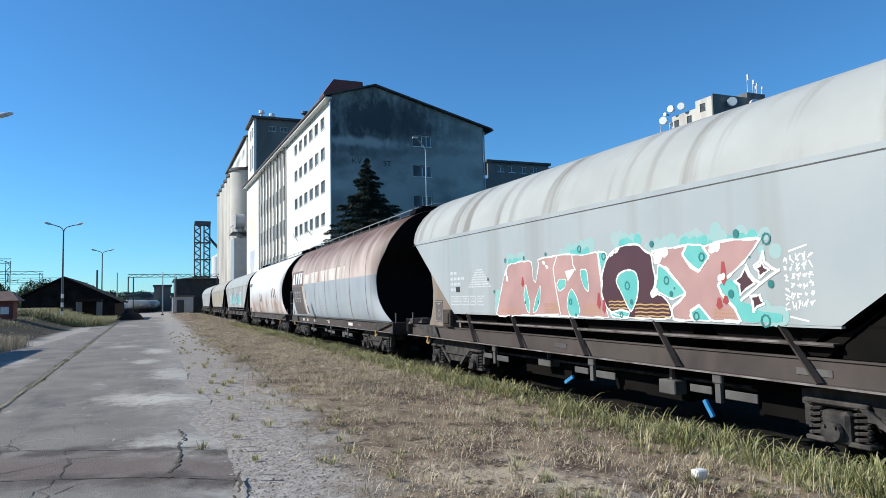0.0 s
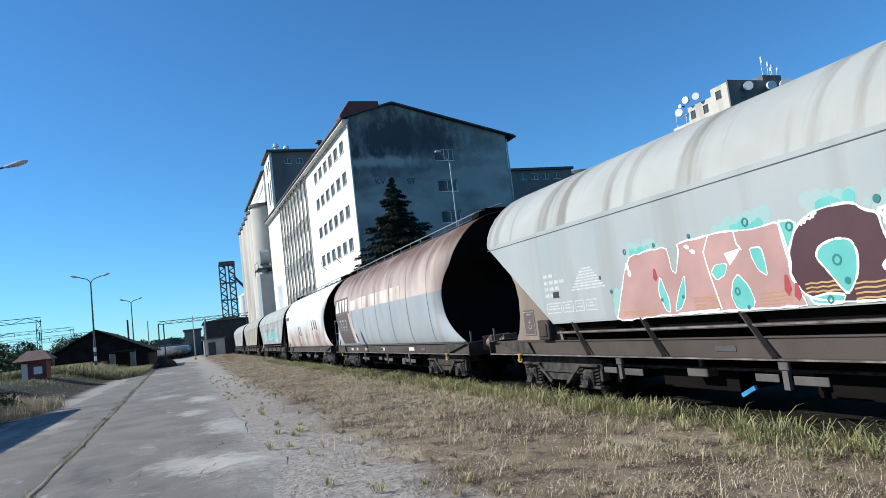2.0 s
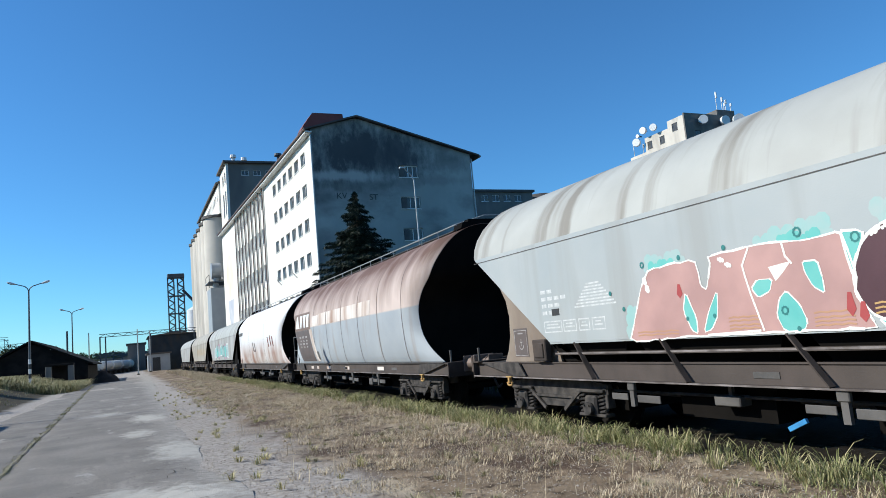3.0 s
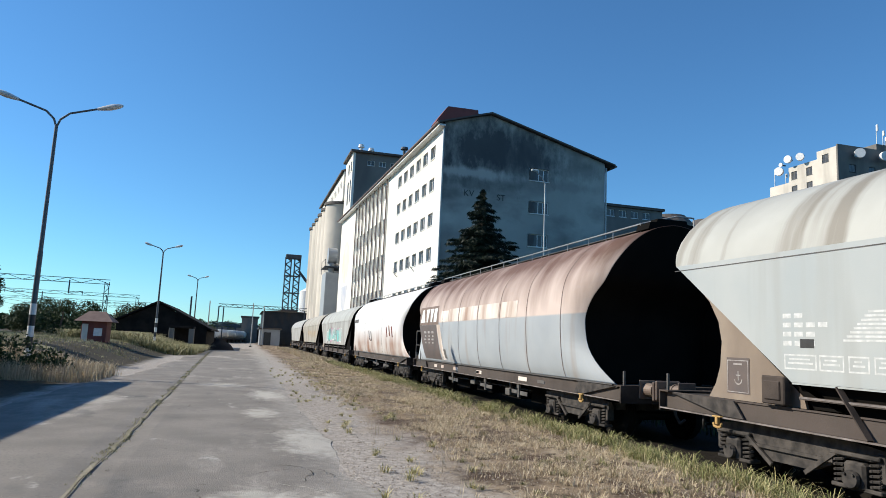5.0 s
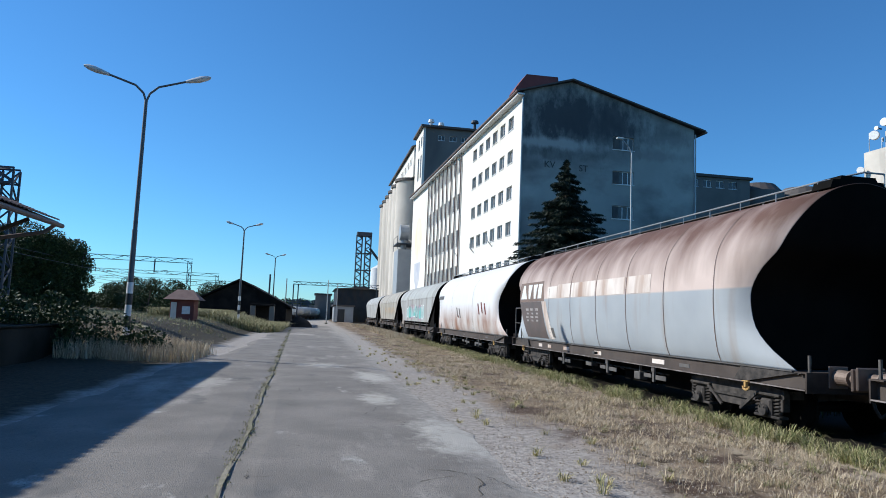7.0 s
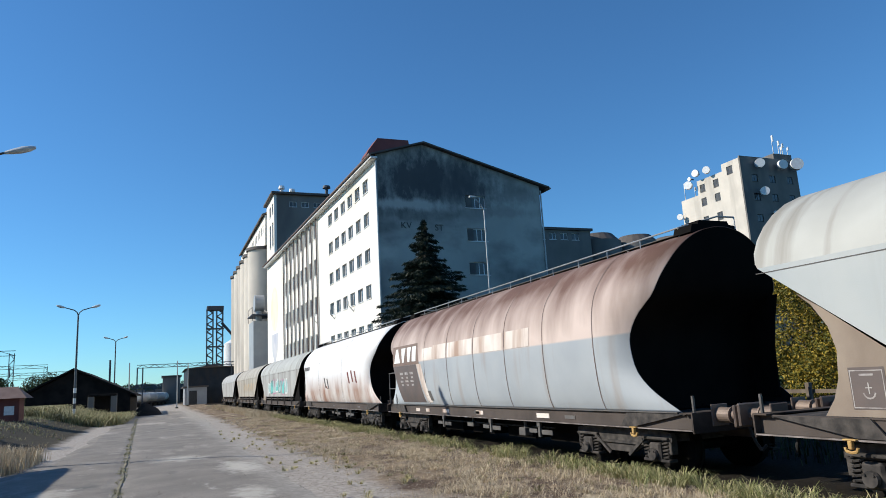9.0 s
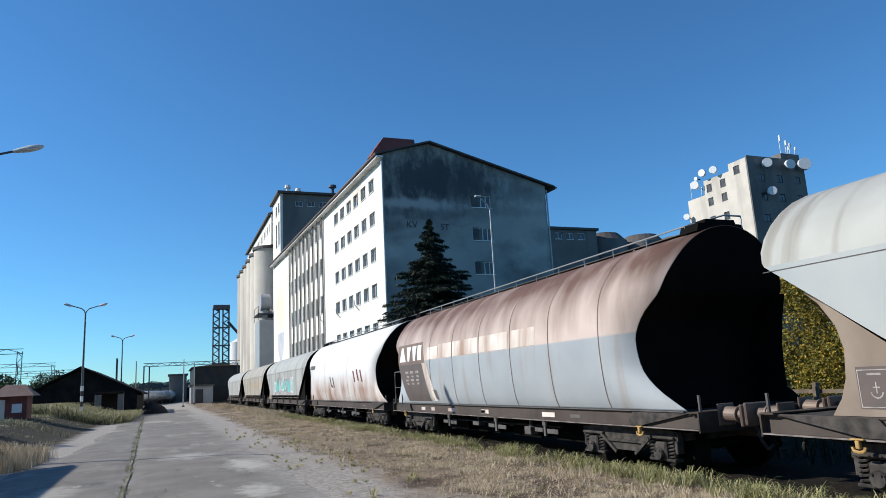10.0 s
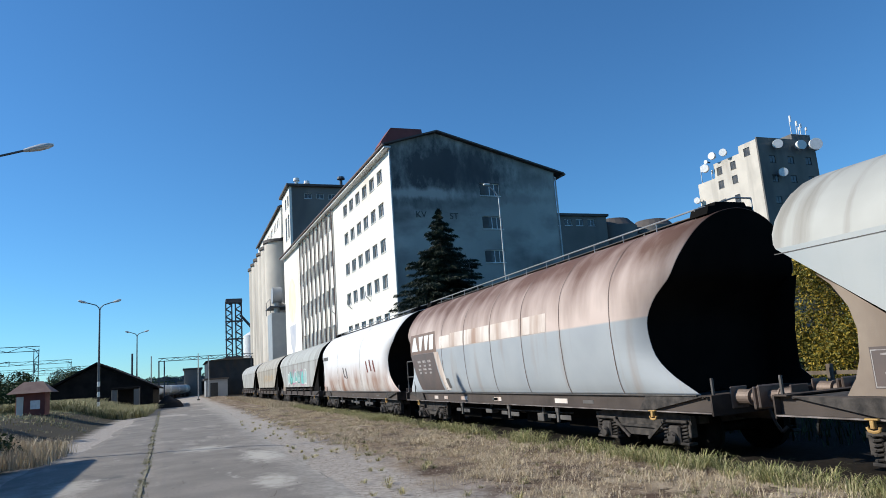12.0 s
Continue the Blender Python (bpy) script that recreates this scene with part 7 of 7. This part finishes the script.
def tufts(name, places, count, height, radius, width, m, seed, label, category="grass"):
    """Grass tufts: blades that rise from one root and arch outwards, (x, y, z, size) each, one mesh."""
    g = np.random.default_rng(seed)
    pl = np.repeat(np.asarray(places), count, axis=0)
    n = len(pl)
    size = pl[:, 3]
    a = g.uniform(0, 2 * np.pi, n)
    d = np.stack([np.cos(a), np.sin(a), np.zeros(n)], 1)
    r0 = radius * size * g.uniform(0, 1, n) ** 0.7
    h = height * size * g.uniform(0.35, 1.1, n)
    reach = h * g.uniform(0.2, 1.7, n)
    w = width * g.uniform(0.6, 1.4, n)
    s = np.stack([-np.sin(a), np.cos(a), np.zeros(n)], 1) * (w / 2)[:, None]
    up = np.array([0, 0, 1.0])[None]
    p0 = pl[:, :3] + d * r0[:, None] + g.normal(0, 0.012, (n, 3)) * np.array((1, 1, 0))
    p1 = p0 + d * (reach * 0.25)[:, None] + up * (h * 0.62)[:, None]
    p2 = p0 + d * (reach * 0.62)[:, None] + up * (h * 0.95)[:, None]
    p3 = p0 + d * (reach * 1.1)[:, None] + up * (h * g.uniform(0.45, 1.0, n))[:, None]
    v = np.stack([p0 - s, p0 + s, p1 + s, p1 - s, p2 + s * 0.7, p2 - s * 0.7, p3], 1)
    ob = new(name, fill_mesh(name, v, [(0, 1, 2, 3), (3, 2, 4, 5), (5, 4, 6)], m, True))
    return tagged(ob, label, category, kind="stuff")


def tuft_places(n, x0, x1, y0, y1, seed, keep, power=1.5):
    g = np.random.default_rng(seed)
    out = []
    for _ in range(n * 8):
        x, y = g.uniform(x0, x1), y0 + (y1 - y0) * g.uniform() ** power
        if g.uniform() < keep(x, y):
            out.append((x, y, ground_z(x, y) - 0.01, g.uniform(0.45, 1.25)))
        if len(out) >= n:
            break
    return out


def rail_keep(x, y):
    c = 6.35 + 0.25 * noise.noise((0.0, y * 0.5, 40))
    return math.exp(-((x - c) / 0.30) ** 2) * (0.14 + max(0.0, patchy(3.0, y, 1.1, 5.0) - 0.2) ** 2.0)


blades("dry_grass", scatter(42000, 1.7, 6.6, 2.5, 62, 1, dry_keep, 9, 0.09, power=1.5), 0.105, 0.0055, M_DRY, 2, "straw-coloured dry grass beside the siding", lean=2.3)
tufts("dry_tufts", tuft_places(1000, 2.2, 6.3, 2.5, 62, 101, lambda x, y: step(2.0, 3.2, x) * (0.3 + 0.7 * step(8, 16, y)) * max(0.0, patchy(x, y, 0.55, 12.0) - 0.25) ** 1.5, 1.6), 26, 0.11, 0.08, 0.006, M_DRY, 102, "straw-coloured tufts on the verge")
blades("short_dry_grass", scatter(52000, 1.6, 6.4, 2.5, 40, 5, lambda x, y: step(1.9, 3.2, x) * max(0.0, patchy(x, y, 0.9, 8.0) - 0.2) ** 2, 9, 0.08, power=1.4), 0.045, 0.006, M_DRY, 6, "short dead grass on stony soil", lean=2.2)
tufts("green_grass", tuft_places(1250, 5.5, 6.95, 2.5, 60, 9, rail_keep, 1.5), 30, 0.21, 0.09, 0.0075, M_GREEN, 10, "tall green grass tufts along the rail")
tufts("mixed_grass", tuft_places(260, 2.6, 6.1, 2.5, 50, 19, lambda x, y: 0.08 + (patchy(x, y, 0.8, 15.0) > 0.7) * 0.6, 1.5), 30, 0.10, 0.06, 0.006, M_WEED, 20, "tufts of half-green grass on the verge")
blades("low_green_grass", scatter(4500, 4.6, 6.6, 2.5, 40, 29, lambda x, y: step(4.6, 6.0, x) * max(0.0, patchy(x, y, 0.7, 25.0) - 0.3), 9, 0.07, power=1.5), 0.09, 0.007, M_GREEN, 30, "low green grass between the tufts", lean=1.6)
blades("far_siding_grass", scatter(12000, 5.0, 6.9, 58, 115, 13, lambda x, y: 0.8, 6, 0.1), 0.32, 0.03, M_DRY, 14, "dry grass along the far siding")
# Dark leaf colour stands in for the wagons' shadow on this grass.
blades("siding_back_grass", scatter(14000, 9.2, 14, 2, 60, 23, lambda x, y: 0.8, 6, 0.1), 0.3, 0.02, M_LEAF, 24, "grass behind the wagons, darkened for their shadow")


def weed_keep(x, y):
    return (0.10 + 0.5 * (patchy(x, y, 0.5, 21) > 0.75)) * step(0.9, 1.5, x)


blades("dry_stalks", scatter(700, 2.2, 6.0, 3, 45, 61, lambda x, y: 0.3 + patchy(x, y, 0.5, 33), 3, 0.03, power=1.5), 0.32, 0.005, M_DRY, 62, "single tall dry stalks on the verge")
M_DRYG2 = leafy("pale_weed_blades", (0.24, 0.24, 0.10), (0.60, 0.50, 0.27), (0.42, 0.37, 0.18))
tufts("gravel_weeds", [(x, y, 0.0, z) for x, y, _, z in tuft_places(120, 1.2, 3.2, 3, 45, 31, weed_keep)], 30, 0.09, 0.06, 0.008, M_DRYG2, 32, "small weeds growing in the gravel", "weeds")
jt = scatter(9000, -0.09, 0.09, 3, 75, 41, lambda x, y: max(0.03, patchy(3, y, 0.7, 4.0)) ** 1.5, 6, 0.025, lambda x, y: 0.035, 1.6)
jt[:, 0] += np.array([joint_x(y) for y in jt[:, 1]])
blades("joint_grass", jt, 0.032, 0.006, M_WEED, 42, "thin grass in the joint between the lanes", lean=0.9)


M_DRYG = leafy("yellow_green_blades", (0.26, 0.25, 0.11), (0.60, 0.50, 0.31), (0.42, 0.37, 0.20))


def meadow_keep(x, y):
    bare = 1 - 0.88 * step(-15, -10, x) * step(53, 46, y) * (patchy(x, y, 0.35, 71) < 0.75)
    return bare * step(-5.4, -7.0, x + 1.2 * noise.noise((x * 0.3, y * 0.25, 3))) * max(0.04, patchy(x, y, 0.16, 9.0) ** 1.3)


blades("meadow_grass", scatter(52000, -34, -5.2, 31, 100, 51, meadow_keep, 6, 0.12, field_z, 1.5), 0.17, 0.020, M_DRYG, 52, "yellow meadow grass")
blades("meadow_green_grass", scatter(38000, -40, -5.6, 31, 110, 53, lambda x, y: meadow_keep(x, y) * (patchy(x, y, 0.1, 30) > 0.4), 6, 0.12, field_z, 1.5), 0.16, 0.022, M_GREEN, 54, "green meadow grass")
tufts("shelter_grass", [(x, y, ground_z(x, y), 1.0) for x, y, _, _ in tuft_places(500, -13, -3.6, 62, 79, 151, lambda x, y: 0.9, 1.0)], 40, 0.7, 0.35, 0.03, M_WEED, 152, "tall yellow-green grass before the shed")
blades("ramp_grass", scatter(9000, -8.4, -4.6, 30.0, 34.5, 57, lambda x, y: 0.8, 8, 0.1), 0.55, 0.016, M_DRY, 58, "tall dry grass at the ramp end")

# stones, clods and litter on the soil
g = np.random.default_rng(77)
n = 42000
px = g.uniform(1.3, 6.6, n)
py = 2.5 + 30 * g.uniform(0, 1, n) ** 1.6
sz = 0.006 + 0.014 * g.uniform(0, 1, n) ** 3
tet = np.array([(-1, -0.8, 0), (1, -0.6, 0), (0.1, 1, 0), (0.1, 0, 0.8)])
ang = g.uniform(0, 6.28, n)
rot = np.stack([np.stack([np.cos(ang), -np.sin(ang)], 1), np.stack([np.sin(ang), np.cos(ang)], 1)], 1)
v = np.zeros((n, 4, 3))
v[:, :, :2] = np.einsum("nij,kj->nki", rot, tet[:, :2]) * sz[:, None, None]
v[:, :, 2] = tet[None, :, 2] * (sz * g.uniform(0.4, 1.0, n))[:, None]
v[:, :, 0] += px[:, None]
v[:, :, 1] += py[:, None]
v[:, :, 2] += np.array([ground_z(a, b) for a, b in zip(px, py)])[:, None] + 0.004
M_CHIP = leafy("stone_and_leaf_litter", (0.15, 0.115, 0.085), (0.40, 0.36, 0.31), (0.26, 0.22, 0.18), 0.9)
tagged(new("loose_stones", fill_mesh("loose_stones", v, [(0, 1, 3), (1, 2, 3), (2, 0, 3)], M_CHIP, True)), "loose stones and dead leaves on the soil", "stones", kind="stuff")


def leaf_cloud(name, blobs, per, size, m, seed, flat=0.8):
    """Leaves on and inside uneven blobs (x, y, z, r), as one mesh."""
    g = np.random.default_rng(seed)
    vs = []
    for bx, by, bz, r in blobs:
        k = max(20, int(per * r * r))
        d = g.normal(0, 1, (k, 3))
        d /= np.linalg.norm(d, axis=1)[:, None]
        rad = r * (0.55 + 0.55 * g.uniform(0, 1, k) ** 0.6)
        c = np.array((bx, by, bz)) + d * rad[:, None] * np.array((1, 1, flat))
        u = g.normal(0, 1, (k, 3))
        u /= np.linalg.norm(u, axis=1)[:, None]
        w = np.cross(u, g.normal(0, 1, (k, 3)))
        w /= np.linalg.norm(w, axis=1)[:, None]
        s = (size * g.uniform(0.6, 1.4, k))[:, None]
        vs.append(np.stack([c - u * s, c + w * s * 0.45, c + u * s, c - w * s * 0.45], 1))
    return fill_mesh(name, np.concatenate(vs), [(0, 1, 2, 3)], m, True)


def tree(name, x, y, z, h, r, m, seed, label, per=260, size=0.16, category="tree", low=0.25, count=26):
    q = random.Random(seed)
    t = thing(name, label, category, (x, y, z))
    tr = Shape()
    tr.tube((0, 0, -0.2), (0, 0, h * 0.35), 0.03 * h, 0.022 * h, n=10).tube((0, 0, h * 0.35), (0.05 * h, 0, h * 0.85), 0.022 * h, 0.006 * h, n=8)
    blobs = []
    for k in range(count):
        a, f = q.uniform(0, 6.283), q.uniform(low, 1.0)
        wide = r * math.sin(math.pi * min(1, (f - low) / (1.02 - low) * 0.85 + 0.12)) ** 0.6
        d = wide * q.uniform(0.35, 0.85)
        bx, by, bz = d * math.cos(a), d * math.sin(a), h * f * 0.92
        blobs.append((bx, by, bz, q.uniform(0.22, 0.42) * r))
        if k % 2 == 0:
            tr.tube((0, 0, max(0.3, bz - 0.25 * h)), (bx * 0.8, by * 0.8, bz), 0.010 * h, 0.003 * h, n=6)
    part("trunk", tr, M_BARK, t)
    part("crown", leaf_cloud("crown", blobs, per, size, m, seed), None, t)
    return t


# spruce before the gable
SPR = thing("spruce", "dark green spruce before the gable", "tree", (17.3, 56, 0))
part("trunk", Shape().tube((0, 0, -0.2), (0, 0, 13.6), 0.24, 0.03, n=8), M_BARK, SPR)
g = np.random.default_rng(5)
vs = []
limb = Shape()
for z in np.arange(1.8, 13.9, 0.40):
    rr = min(3.5, 0.55 * (14.2 - z)) * g.uniform(0.85, 1.12)
    for b in range(17 if z < 11 else 9):
        a = g.uniform(0, 6.283)
        L = max(0.18, rr * g.uniform(0.5, 1.2))
        zb = z + g.uniform(-0.15, 0.15)
        limb.tube((0, 0, zb), (math.cos(a) * L * 0.9, math.sin(a) * L * 0.9, zb - 0.20 * L), 0.03, 0.008, n=4)
        k = int(40 + 85 * L)
        t = g.uniform(0.12, 1.0, k)
        side = g.normal(0, 0.16, k) * (1.15 - t) * L
        hang = -np.abs(g.normal(0, 0.10, k)) * (0.6 + 0.4 * L * (1 - t))
        droop = -0.30 * L * t ** 1.3 + 0.30 * L * np.maximum(0, t - 0.7)
        c = np.stack([np.cos(a) * L * t - np.sin(a) * side, np.sin(a) * L * t + np.cos(a) * side, zb + droop + hang], 1)
        u = np.stack([np.cos(a) + g.normal(0, 0.5, k), np.sin(a) + g.normal(0, 0.5, k), -0.7 + g.normal(0, 0.4, k)], 1)
        u /= np.linalg.norm(u, axis=1)[:, None]
        w = np.cross(u, g.normal(0, 1, (k, 3)))
        w /= np.linalg.norm(w, axis=1)[:, None]
        s = g.uniform(0.10, 0.24, k)[:, None]
        vs.append(np.stack([c - u * s, c + w * s * 0.16, c + u * s, c - w * s * 0.16], 1))
part("limbs", limb, M_BARK, SPR)
part("crown", fill_mesh("crown", np.concatenate(vs), [(0, 1, 2, 3)], M_SPRUCE, True), None, SPR)

tree("broadleaf_tree", 27.6, 12.0, 0, 16.5, 4.0, M_LEAF, 21, "tall dark green tree behind the wagons", 420, 0.17, low=0.5, count=44)
for k, (x, y, h, r) in enumerate(((21.5, 26.0, 6.0, 2.6), (24.5, 29.5, 6.5, 2.8), (19.5, 31.5, 5.2, 2.4), (27.5, 26.0, 6.0, 2.7), (23.0, 22.5, 5.6, 2.5))):
    tree("yellowing_tree", x, y, 0, h, r, M_LEAFY, 30 + k, "small tree with yellowing autumn leaves", 1100, 0.06, low=0.06, count=30)
for k, (x, y, h, r) in enumerate(((-36, 92, 9.0, 4.6), (-31.5, 88, 9.4, 4.4), (-28.5, 90, 8.0, 3.6), (-40, 86, 8.6, 4.6), (-45, 90, 9, 5), (-33, 96, 8.5, 5))):
    tree("broadleaf_tree", x, y, 0.6, h, r, M_LEAF, 50 + k, "dense dark green tree beyond the meadow", 520, 0.13, low=0.12, count=34)
for k, (x, y, h, r) in enumerate(((-14.5, 76, 3.4, 2.2), (-18, 84, 3.6, 2.6), (-21, 95, 4.0, 3.0), (-12.5, 93, 3.8, 2.4), (-26, 105, 4.2, 3.2), (-15, 110, 4.6, 3.4))):
    tree("bush", x, y, 0.7, h, r, M_LEAF, 70 + k, "dark green bush at the meadow edge", 380, 0.11, "bush", 0.12, 18)
for k, (x, y, h, r) in enumerate(((-7.4, 31.6, 1.15, 1.0), (-8.4, 31.2, 1.4, 1.2), (-6.2, 31.4, 0.85, 0.8), (-9.6, 31.8, 1.5, 1.2), (-11.2, 32.0, 1.5, 1.4))):
    tree("bush", x, y, ground_z(x, y), h, r, M_LEAF, 90 + k, "low dark bramble bush at the ramp end", 700, 0.07, "bush", 0.1, 16)
q = random.Random(8)
line = []
for k in range(170):
    x = q.uniform(-150, -8)
    y = 150 + q.uniform(0, 60) - 0.2 * x
    r = q.uniform(1.6, 3.2)
    line.append((x, y, 1.0 + q.uniform(0.2, 1.0) * r, r))
for k in range(60):
    x = q.uniform(-30, 20)
    line.append((x, q.uniform(380, 420), q.uniform(1, 6), q.uniform(3, 5)))
for k in range(50):
    x = q.uniform(18, 45)
    line.append((x, q.uniform(34, 50), q.uniform(0.4, 1.6), q.uniform(0.9, 1.6)))
tagged(new("far_woods", leaf_cloud("far_woods", line, 45, 0.42, M_LEAF, 99)), "far line of dark trees and hedges", "woods", kind="stuff")

# fence posts behind the wagons
FEN = thing("wooden_fence", "weathered wooden fence behind the wagons", "fence")
for k in range(5):
    part("fence_post", Shape().box(13.0, 13.12, 17.0 + 1.7 * k, 17.12 + 1.7 * k, -0.1, 1.25, 0.01), M_SLEEPER, FEN)
for z in (0.5, 1.0):
    part("fence_rail", Shape().box(13.125, 13.16, 16.9, 24.0, z, z + 0.09), M_SLEEPER, FEN)
solid("paper_scrap", Shape().box(-0.06, 0.06, -0.05, 0.05, 0, 0.09, 0.012), M_WHITE, "small crumpled white scrap in the grass", "litter", place=(5.35, 4.6, -0.02))
